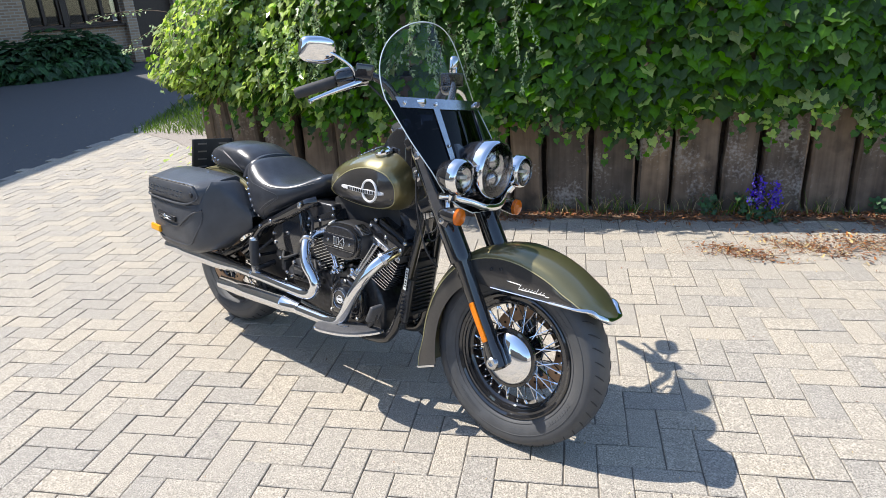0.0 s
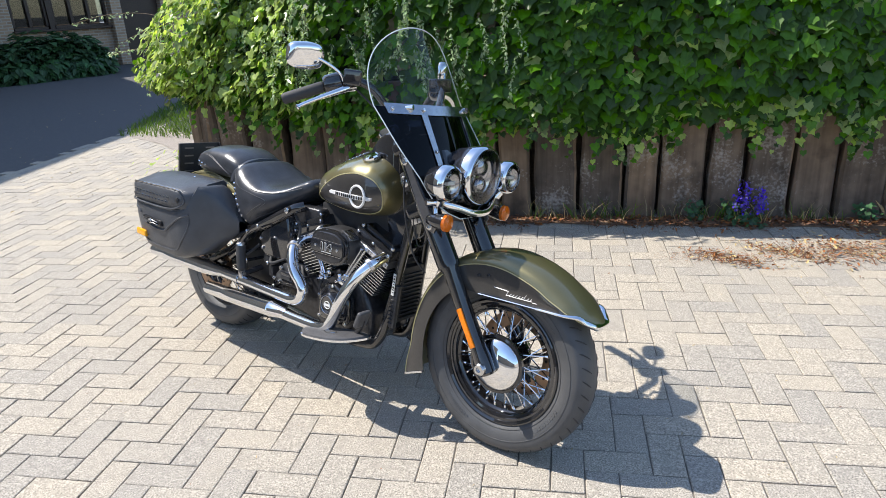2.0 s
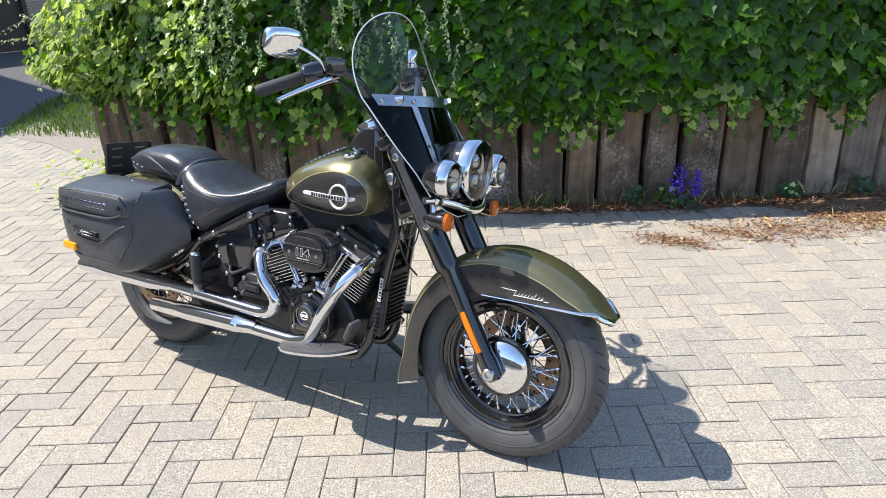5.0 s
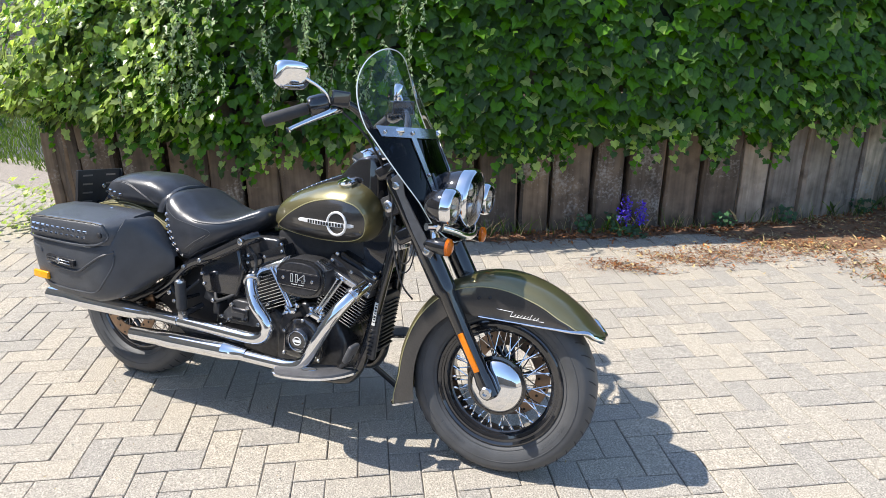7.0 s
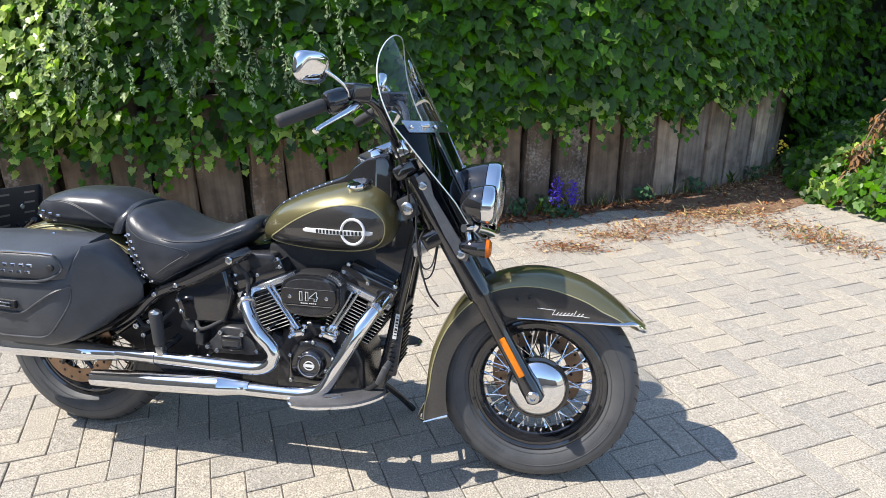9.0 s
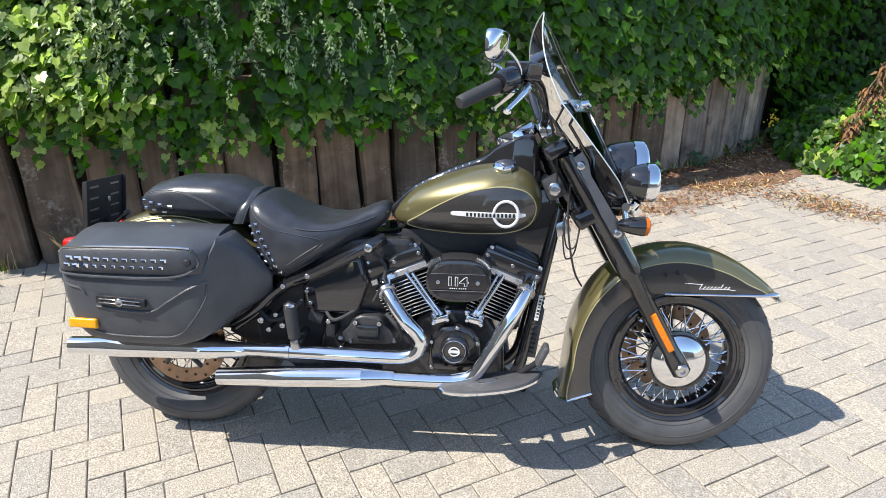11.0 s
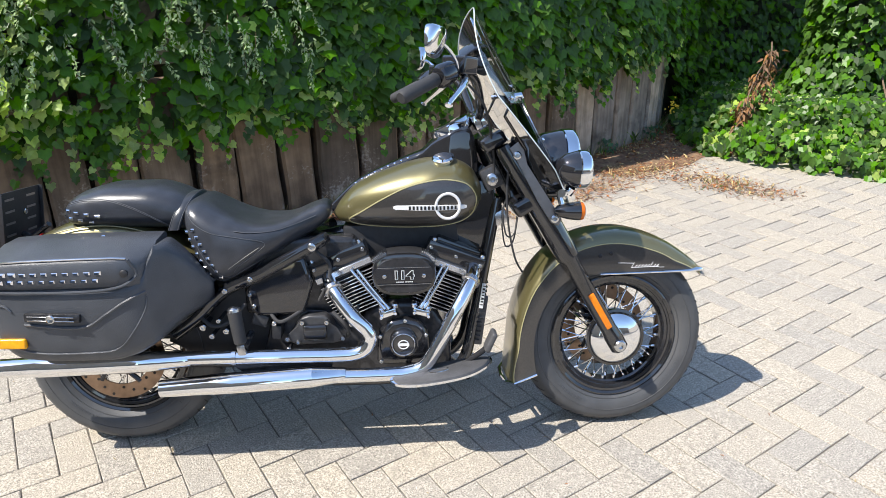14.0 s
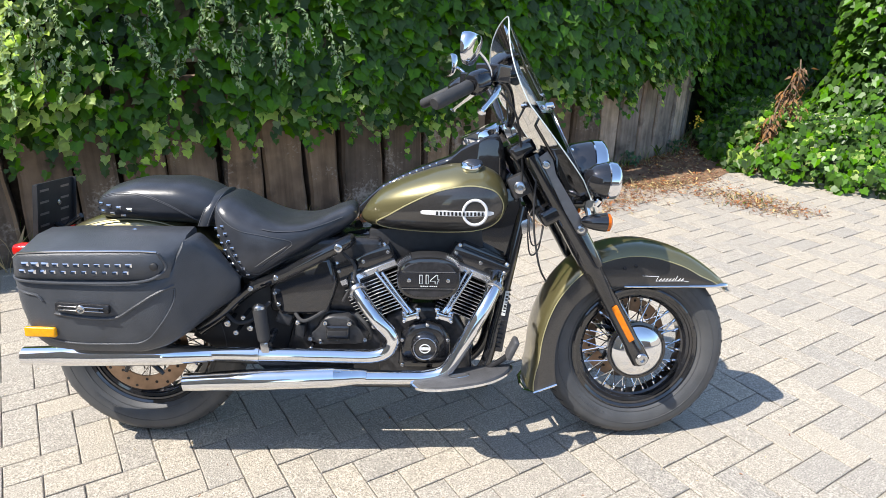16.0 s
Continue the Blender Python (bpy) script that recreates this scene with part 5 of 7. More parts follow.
# rear fender and tail
rings = []
for i in range(41):
    a = radians(50 + 98 * i / 40)
    q = 0.452 + 0.02 * max(0, (i - 28) / 12)
    sec = [(-0.105, q - 0.13), (-0.105, q - 0.05), (-0.095, q - 0.02), (-0.06, q - 0.005), (0, q), (0.06, q - 0.005), (0.095, q - 0.02), (0.105, q - 0.05), (0.105, q - 0.13)]
    rings.append([RX + V((w * math.cos(a), y, w * math.sin(a))) for y, w in sec])
loft(bm := B(), rings, closed=False)
rf = bpart("rear_fender", bm, "olive", None, "olive metallic rear fender", 60)
rf.modifiers.new("sheet", "SOLIDIFY").thickness = 0.002
for sgn in (-1, 1):
    bpart("pinstripe", tube(B(), [RX + V((0.437 * math.cos(radians(55 + 88 * i / 30)), sgn * 0.101, 0.437 * math.sin(radians(55 + 88 * i / 30)))) for i in range(31)], 0.0018, 6), "stripe", rf)
    bpart("fender_strut", prism(B(), [(0.33, 0.60), (0.36, 0.64), (0.05, 0.735), (-0.13, 0.70), (-0.13, 0.67), (0.05, 0.70)], sgn * 0.112, sgn * 0.13, 0.005), "black", rf)
for sgn in (-1, 1):
    rt = bpart("turn_signal", lathe(B(), [(-0.04, 0.006), (-0.02, 0.018), (0.0, 0.0235)], (-0.294, sgn * 0.14, 0.662), (-1, 0, 0), 24), "chrome", None, "chrome rear turn signal with a red lens")
    bpart("lens", lathe(B(), [(-0.004, 0.024), (0.022, 0.0235), (0.045, 0.018), (0.054, 0.0)], (-0.294, sgn * 0.14, 0.662), (-1, 0, 0), 24), "red", rt, "red signal lens")
    bpart("stalk", tube(B(), [(-0.275, 0, 0.655), (-0.275, sgn * 0.14, 0.662)], 0.008, 10), "chrome", rt)

# engine
CRANK = V((0.93, 0, 0.36))
eng = bpart("engine", prism(B(), smooth_list := [(0.76, 0.25), (0.80, 0.215), (1.04, 0.215), (1.08, 0.26), (1.075, 0.36), (1.03, 0.45), (0.98, 0.485), (0.87, 0.485), (0.80, 0.45), (0.765, 0.36)], -0.10, 0.12, 0.025, 3), "satin", None, "large air-cooled black v-twin engine")
bpart("timing_cover", prism(B(), [(0.835, 0.30), (0.86, 0.285), (0.985, 0.285), (1.01, 0.31), (1.005, 0.39), (0.975, 0.43), (0.93, 0.445), (0.88, 0.435), (0.845, 0.40)], -0.155, -0.10, 0.02, 3), "black", eng, "gloss black timing cover")
cc = bpart("cam_cover", lathe(B(), [(0.0, 0.046), (0.022, 0.046), (0.028, 0.041), (0.030, 0.034), (0.027, 0.032), (0.028, 0.0)], (0.923, -0.15, 0.364), (0, -1, 0), 40), "black", eng, "round black cam cover")
bpart("cover_ring", tube(B(), [(0.923 + 0.036 * math.cos(a), -0.179, 0.364 + 0.036 * math.sin(a)) for a in [2 * math.pi * i / 40 for i in range(40)]], 0.0018, 6, closed=True), "steel", cc)
bm = B()
box(bm, (0.923, -0.179, 0.364), (0.036, 0.002, 0.009), bevel=0)
tube(bm, [(0.923 + 0.016 * math.cos(a), -0.179, 0.364 + 0.014 * math.sin(a)) for a in [2 * math.pi * i / 16 for i in range(16)]], 0.0018, 5, closed=True)
bpart("cover_badge", bm, "silver", cc, "silver shield badge")
for a in (40, 140, 220, 320):
    bpart("bolt", bolt(B(), (0.923 + 0.041 * math.cos(radians(a)), -0.177, 0.364 + 0.041 * math.sin(radians(a))), (0, -1, 0), 0.004, 0.003), "satin", cc)
for x, z in ((0.85, 0.30), (1.0, 0.30), (0.995, 0.385), (0.85, 0.385), (0.93, 0.435)):
    bpart("bolt", bolt(B(), (x, -0.155, z), (0, -1, 0), 0.0065, 0.006), "bolt", eng)


def cylinder(ang, fwd):
    """One finned cylinder with its head and rocker box, leaning from the crank."""
    d = V((math.sin(radians(ang)), 0, math.cos(radians(ang))))
    u = V((d.z, 0, -d.x))
    c0 = CRANK + V((0.058 if fwd else -0.097, 0, 0.008)) + d * 0.085
    cyl = bpart("cylinder", tube(B(), [c0, c0 + d * 0.135], 0.064, 24), "black", eng, "black finned cylinder")
    tilt = ang
    for k in range(11):
        q = c0 + d * (0.012 + 0.0118 * k)
        w = 0.155 + 0.006 * min(k, 6)
        fin = B()
        box(fin, (q.x, -0.005, q.z), (w, 0.205, 0.0042), (0, tilt, 0), 0.0014, 1)
        f = bpart("fin", fin, "satin", cyl)
        edge = B()
        box(edge, (q.x, -0.1078, q.z), (w * 0.97, 0.0018, 0.0024), (0, tilt, 0), 0, 1)
        bpart("fin_edge", edge, "polish", cyl, "machined bright fin edge")
    q = c0 + d * 0.158
    box(bm := B(), (q.x, 0, q.z), (0.19, 0.215, 0.035), (0, tilt, 0), 0.008, 2)
    hd = bpart("cylinder_head", bm, "wrinkle", cyl)
    box(bm := B(), (q.x, -0.1105, q.z), (0.190, 0.006, 0.019), (0, tilt, 0), 0.0015, 1)
    bpart("head_edge", bm, "polish", hd, "machined head edge")
    q = c0 + d * 0.197
    box(bm := B(), (q.x, 0, q.z), (0.192, 0.222, 0.046), (0, tilt, 0), 0.007, 2)
    rk = bpart("rocker_box", bm, "black", cyl, "gloss black rocker box")
    q2 = c0 + d * 0.224
    box(bm := B(), (q2.x, 0, q2.z), (0.150, 0.186, 0.022), (0, tilt, 0), 0.008, 2)
    bpart("rocker_lid", bm, "black", rk)
    for s in (-0.082, 0.082):
        p = c0 + d * 0.217 + u * s
        bpart("bolt", bolt(B(), (p.x, -0.098, p.z), d, 0.0085, 0.012), "bolt", rk)
    for s in (-0.084, 0.0, 0.084):
        p = c0 + d * 0.198 + u * s
        bpart("bolt", bolt(B(), (p.x, -0.110, p.z), (0, -1, 0), 0.0065, 0.006), "bolt", rk)


cylinder(-22.5, False)
cylinder(22.5, True)
for sx in (-1, 1):
    for off in (0.0, 0.02):
        top = V((0.926 + sx * (0.124 + off) + (-0.018 if sx < 0 else 0), -0.126, 0.60))
        low = V((0.930 + sx * (0.05 + off * 0.6), -0.15, 0.475))
        pr = bpart("pushrod_tube", tube(B(), [low, top], 0.0056, 12), "chrome", eng, "chrome pushrod tube")
        bpart("collar", lathe(B(), [(0, 0.0095), (0.02, 0.0095), (0.024, 0.0075)], low, top - low, 12), "chrome", pr)
    box(bm := B(), (0.930 + sx * 0.052, -0.142, 0.462), (0.055, 0.035, 0.02), (0, sx * 18, 0), 0.004, 2)
    lb2 = bpart("lifter_block", bm, "chrome", eng, "chrome lifter block")
    for q in (-0.022, 0.022):
        bpart("bolt", bolt(B(), (0.930 + sx * 0.052 + q, -0.158, 0.458 - sx * q * 0.3), (0, -1, 0), 0.0065, 0.012), "chrome", lb2)
        bpart("cap", lathe(B(), [(0, 0.010), (0.010, 0.011), (0.014, 0.008), (0.014, 0)], (0.930 + sx * 0.052 + q, -0.146, 0.473 - sx * q * 0.3), (0, -0.2, 1), 12), "chrome", lb2)

# air cleaner
def oval(hx, hz, n=48, p=3.0):
    out = []
    for i in range(n):
        a = 2 * math.pi * i / n
        ca, sa = math.cos(a), math.sin(a)
        out.append((hx * math.copysign(abs(ca) ** (2 / p), ca), hz * math.copysign(abs(sa) ** (2 / p), sa)))
    return out


AC = V((0.932, 0, 0.594))
AIN = 0.035                         # how far the cleaner sits towards the engine


def ac_shell(hx, hz, p, rows):
    """Rounded oval layers of (depth, size) about the air cleaner's middle."""
    bm = B()
    loft(bm, [[(AC.x + x * s, y + AIN, AC.z + z * s) for x, z in oval(hx, hz, p=p)] for y, s in rows])
    return bm


ac = bpart("air_cleaner", ac_shell(0.099, 0.068, 2.7, ((-0.115, 0.9), (-0.125, 1.0), (-0.195, 1.0), (-0.2, 0.96))), "plug", eng, "gloss black oval air cleaner", 50)
bpart("rim", ac_shell(0.098, 0.067, 2.7, ((-0.198, 0.98), (-0.2, 1.0), (-0.21, 1.0), (-0.217, 0.97), (-0.218, 0.93))), "black", ac, "rounded gloss black rim", 50)
bpart("cover", ac_shell(0.087, 0.057, 2.7, ((-0.212, 1.0), (-0.221, 0.99), (-0.225, 0.955), (-0.2255, 0.3))), "satin", ac, "satin black air cleaner cover", 50)
bm = B()
band = [(AC.x + x, AC.z + z) for x, z in oval(0.088, 0.0565, 80, 2.7) if abs(z) < 0.0255]
right = sorted([q for q in band if q[0] > AC.x], key=lambda q: q[1])
left = sorted([q for q in band if q[0] < AC.x], key=lambda q: -q[1])
bpart("band", prism(bm, right + left, -0.224 + AIN, -0.2285 + AIN, 0.0012, 1), "black", ac, "recessed gloss band")
for dz in (0.0265, -0.0265):
    box(bm := B(), (AC.x, -0.2275 + AIN, AC.z + dz), (0.164, 0.003, 0.0018), bevel=0)
    bpart("band_line", bm, "steel", ac)
for sx in (-1, 1):
    bpart("bolt", bolt(B(), (AC.x + sx * 0.060, -0.2285 + AIN, AC.z), (0, -1, 0), 0.0062, 0.003), "bolt", ac)
for k in range(18):
    a = radians(26 + 4.6 * k if k < 9 else 154 - 4.6 * (k - 9))
    ca, sa = math.cos(a), math.sin(a)
    x, z = AC.x + 0.101 * math.copysign(abs(ca) ** 0.74, ca), AC.z + 0.070 * abs(sa) ** 0.74
    box(bm := B(), (x, -0.178 + AIN, z), (0.0034, 0.044, 0.013), (0, 90 - math.degrees(a), 0), 0.0006, 1)
    bpart("fin", bm, "steel", ac)


def writing(text, size, m, mat, parent, name="number", bold=0.02):
    """Built-in lettering, as a mesh."""
    cu = bpy.data.curves.new(name, "FONT")
    cu.body, cu.size, cu.extrude, cu.align_x, cu.align_y, cu.offset = text, size, 0.0007, "CENTER", "CENTER", size * bold
    tmp = new("tmp_text", cu)
    me = bpy.data.meshes.new_from_object(tmp.evaluated_get(bpy.context.evaluated_depsgraph_get()))
    bpy.data.objects.remove(tmp)
    me.transform(m)
    me.materials.clear()
    me.materials.append(M[mat])
    ob = new(name, me)
    ob.parent = parent
    return ob


for digit, dx in (("1", -0.0235), ("1", -0.0040), ("4", 0.0190)):
    spot = Matrix.Translation((AC.x + dx, -0.2292 + AIN, AC.z + 0.002)) @ pose(0, 0, 0, 90, 0, 0) @ Matrix.Diagonal((1.35, 1, 1, 1))
    num = tagged(writing(digit, 0.037, spot, "silver", ac, bold=0.05), "silver outlined numeral")
    writing(digit, 0.037, Matrix.Translation((0, -0.001, 0)) @ spot, "ink", num, "numeral_face", bold=0.004)
for k in range(8):
    box(bm := B(), (AC.x - 0.0225 + 0.0062 * k + (0.003 if k > 3 else 0), -0.2292 + AIN, AC.z - 0.0185), (0.0042, 0.0012, 0.0026), bevel=0)
    bpart("lettering_bar", bm, "silver", ac)

# gearbox, oil cover
tr = bpart("gearbox", prism(B(), [(0.46, 0.30), (0.50, 0.255), (0.78, 0.235), (0.80, 0.42), (0.74, 0.45), (0.60, 0.47), (0.50, 0.44)], -0.10, 0.13, 0.02, 3), "satin", None, "satin black gearbox")
bpart("side_cover", prism(B(), smooth_out := [(0.548, 0.375), (0.57, 0.395), (0.585, 0.43), (0.605, 0.452), (0.625, 0.458), (0.675, 0.457), (0.695, 0.442), (0.705, 0.41), (0.74, 0.388), (0.735, 0.37), (0.70, 0.365), (0.59, 0.36)], -0.145, -0.095, 0.01, 3), "wrinkle", tr, "black gearbox side cover")
box(bm := B(), (0.645, -0.15, 0.405), (0.075, 0.018, 0.05), bevel=0.008, seg=3)
bpart("cover_plate", bm, "black", tr)
for x, z in ((0.606, 0.438), (0.683, 0.437), (0.557, 0.384), (0.731, 0.382), (0.59, 0.374), (0.645, 0.385)):
    bpart("bolt", bolt(B(), (x, -0.146, z), (0, -1, 0), 0.009, 0.012), "bolt", tr)
oil = bpart("oil_tank_cover", prism(B(), [(0.433, 0.545), (0.45, 0.570), (0.585, 0.645), (0.622, 0.645), (0.645, 0.56), (0.615, 0.468), (0.595, 0.457), (0.465, 0.457), (0.442, 0.485)], -0.135, -0.02, 0.014, 3), "black", None, "gloss black oil tank side cover")
for x, z in ((0.447, 0.53), (0.458, 0.492)):
    bpart("bolt", bolt(B(), (x, -0.135, z), (0, -1, 0), 0.007, 0.006), "bolt", oil)
box(bm := B(), (0.523, -0.12, 0.405), (0.03, 0.05, 0.045), (0, 5, 0), 0.006, 2)
bpart("switch_box", bm, "plug", tr)
box(bm := B(), (0.47, -0.10, 0.44), (0.05, 0.05, 0.04), (0, 20, 0), 0.008, 2)
bpart("bracket", bm, "wrinkle", tr)

box(bm := B(), (0.60, 0, 0.575), (0.36, 0.19, 0.25), (0, 0, 0), 0.02, 3)
bpart("battery_box", bm, "satin", None, "satin black battery box under the seat")
box(bm := B(), (0.70, -0.02, 0.56), (0.06, 0.12, 0.14), (0, -25, 0), 0.012, 2)
bpart("inlet_box", bm, "satin", eng)
box(bm := B(), (0.925, 0.01, 0.678), (0.37, 0.12, 0.11), (0, -3, 0), 0.012, 2)
bpart("backbone_cover", bm, "plug", eng, "black cover under the fuel tank")

# frame
fr = bpart("frame", tube(B(), smooth_path([(1.20, 0, 0.90), (1.05, 0, 0.74), (0.80, 0, 0.70), (0.62, 0, 0.66), (0.42, 0, 0.60)], 6), 0.03, 12), "black", None, "black tubular steel frame")
for sgn in (-1, 1):
    down = smooth_path([(1.235, sgn * 0.035, 0.80), (1.20, sgn * 0.055, 0.62), (1.155, sgn * 0.07, 0.40), (1.115, sgn * 0.085, 0.26), (1.02, sgn * 0.09, 0.215), (0.70, sgn * 0.10, 0.215), (0.48, sgn * 0.11, 0.24)], 6)
    bpart("down_tube", tube(B(), down, 0.019, 12), "black", fr)
    rail = smooth_path([(0.69, sgn * 0.10, 0.70), (0.65, sgn * 0.135, 0.682), (0.50, sgn * 0.145, 0.605), (0.37, sgn * 0.14, 0.545), (0.28, sgn * 0.13, 0.46), (0.20, sgn * 0.125, 0.40)], 5)
    rl = bpart("seat_rail", tube(B(), rail, 0.016, 10, flat=1.3), "black", fr)
    for x, z in ((0.378, 0.551), (0.458, 0.587), (0.653, 0.684)):
        rad = 0.013 if x > 0.6 else 0.009
        bpart("bolt", bolt(B(), (x, sgn * 0.157, z), (0, sgn, 0), rad, 0.008), "bolt", rl)
    arm = smooth_path([(0.50, sgn * 0.11, 0.30), (0.30, sgn * 0.12, 0.31), (0.0, sgn * 0.118, 0.322), (-0.05, sgn * 0.116, 0.322)], 5)
    bpart("swing_arm", tube(B(), arm, 0.024, 10), "satin", fr)
    bpart("swing_arm", tube(B(), [(0.0, sgn * 0.118, 0.33), (0.2, sgn * 0.12, 0.43), (0.36, sgn * 0.12, 0.53)], 0.018, 10), "satin", fr)
    bpart("axle_nut", lathe(B(), [(0, 0.022), (0.014, 0.022), (0.018, 0.014), (0.01, 0.01)], (0, sgn * 0.138, 0.322), (0, sgn, 0), 16), "bolt", fr)
# oil cooler between the down tubes
box(bm := B(), (1.172, 0, 0.44), (0.03, 0.115, 0.22), (0, 8, 0), 0.006, 2)
oc = bpart("oil_cooler", bm, "plug", None, "black finned oil cooler")
for k in range(12):
    box(bm := B(), (1.178 + 0.0019 * k, 0, 0.35 + 0.0155 * k), (0.016, 0.098, 0.004), (0, 8, 0), 0.001, 1)
    bpart("fin", bm, "satin", oc)
box(bm := B(), (1.178, -0.075, 0.40), (0.028, 0.018, 0.17), (0, 8, 0), 0.005, 2)
rg = bpart("regulator", bm, "wrinkle", fr, "ribbed black regulator")
for k in range(10):
    box(bm := B(), (1.163 + 0.0022 * k, -0.085, 0.335 + 0.0155 * k), (0.02, 0.01, 0.0035), (0, 8, 0), 0.001, 1)
    bpart("rib", bm, "satin", rg)
box(bm := B(), (1.183, -0.089, 0.488), (0.013, 0.002, 0.085), (0, 8, 0), 0.0004, 1)
stk = bpart("sticker", bm, "white", fr, "white label with dark bars")
for k in range(7):
    box(bm := B(), (1.1795 + 0.0016 * k, -0.0905, 0.458 + 0.0105 * k), (0.008, 0.0006, 0.003 + 0.002 * (k % 3)), (0, 8, 0), 0, 1)
    bpart("lettering_bar", bm, "ink", stk)
# ignition coil and cover between the tank and the down tubes
bpart("coil_cover", prism(B(), [(1.085, 0.735), (1.12, 0.79), (1.165, 0.86), (1.22, 0.86), (1.232, 0.78), (1.205, 0.65), (1.165, 0.625), (1.11, 0.655)], -0.048, 0.04, 0.008, 2), "black", fr, "gloss black cover before the engine")
# neck hardware
box(bm := B(), (1.215, -0.05, 0.87), (0.06, 0.05, 0.07), (0, -25, 0), 0.01, 2)
bpart("neck_cover", bm, "wrinkle", fr)
bpart("lock", lathe(B(), [(0, 0.02), (0.012, 0.02), (0.016, 0.014), (0.016, 0.007), (0.008, 0.006)], (1.215, -0.075, 0.868), (0, -1, 0), 20), "steel", fr)
box(bm := B(), (1.245, -0.04, 0.74), (0.05, 0.04, 0.045), (0, -25, 0), 0.008, 2)
bpart("horn_bracket", bm, "steel", fr)
for k, (y, sag, top) in enumerate(((-0.06, 0.06, 0.80), (-0.045, 0.10, 0.78))):
    loop = smooth_path([(1.262 - 0.012 * k, y, top), (1.250, y - 0.012, top - sag * 0.7), (1.262, y - 0.01, 0.745 - sag), (1.29, y, 0.725 - sag * 0.6), (1.305, y + 0.015, 0.77)], 6)
    bpart("wire", tube(B(), loop, 0.0026, 6), "rubber", fr)
bpart("brake_hose", tube(B(), smooth_path([(1.27, -0.12, 1.0), (1.255, -0.13, 0.86), (1.26, -0.12, 0.74), (1.285, -0.1, 0.62), (1.315, -0.07, 0.56)], 6), 0.0032, 8), "rubber", fr)

# exhaust
YU, YL = -0.215, -0.228
up_path = smooth_path([(0.690, -0.105, 0.566), (0.716, -0.175, 0.544), (0.768, YU, 0.482), (0.812, YU, 0.432), (0.823, YU, 0.402), (0.808, YU, 0.372), (0.772, YU, 0.355), (0.70, YU, 0.352), (0.50, YU, 0.355), (0.25, YU, 0.357)], 6)
ex = bpart("exhaust", tube(B(), up_path, 0.0225, 20), "chrome", None, "long chrome dual exhaust with straight mufflers")
lo_path = smooth_path([(1.152, -0.105, 0.588), (1.134, -0.172, 0.558), (1.097, -0.215, 0.500), (1.054, YL, 0.425), (1.016, YL, 0.352), (0.985, YL, 0.310), (0.94, YL, 0.293), (0.87, YL, 0.288), (0.62, YL, 0.287)], 6)
bpart("front_pipe", tube(B(), lo_path, 0.0225, 20), "chrome", ex, "chrome header pipe")


def muffler(y, z, slope, stations, name):
    bm = B()
    lathe(bm, [(x, q * 0.87) for x, q in stations], (0, y, z), (1, 0, slope), 32, cap=False)
    ob = bpart(name, bm, "chrome", ex, "chrome straight muffler", 30)
    x, q = stations[-1][0], stations[-1][1] * 0.87
    bpart("outlet", lathe(B(), [(x, q), (x + 0.001, q * 0.85), (x + 0.06, q * 0.8), (x + 0.061, 0)], (0, y, z), (1, 0, slope), 28, cap=False), "dark", ob)
    return ob


muffler(YU, 0.350, 0.018, [(0.275, 0.0245), (0.268, 0.027), (0.262, 0.0275), (0.16, 0.036), (0.158, 0.0372), (0.10, 0.0385), (-0.10, 0.0385), (-0.18, 0.0375), (-0.182, 0.0365), (-0.31, 0.0325)], "muffler")
muffler(YL, 0.2585, 0.045, [(0.745, 0.0245), (0.735, 0.0265), (0.73, 0.027), (0.645, 0.037), (0.643, 0.0385), (0.59, 0.0385), (0.40, 0.0385), (0.33, 0.038), (0.328, 0.037), (0.178, 0.031)], "muffler")
for z, y, x0, x1 in ((0.366, YU, 0.40, 0.80), ):
    bpart("clamp", lathe(B(), [(0.40, 0.024), (0.40, 0.0255), (0.412, 0.0255), (0.412, 0.024)], (0, YU, 0.357), (1, 0, 0), 24, cap=False), "chrome", ex)
bpart("hanger", prism(B(), [(0.30, 0.35), (0.36, 0.35), (0.42, 0.30), (0.70, 0.30), (0.70, 0.315), (0.43, 0.325)], -0.20, -0.19, 0.002, 1), "satin", ex)

for p, w in (((0.712, -0.166, 0.548), (0.5, -0.75, -0.5)), ((1.137, -0.163, 0.563), (-0.4, -0.75, -0.55))):
    bpart("pipe_flange", lathe(B(), [(-0.006, 0.026), (-0.006, 0.03), (0.006, 0.03), (0.008, 0.026)], p, w, 20), "steel", ex)
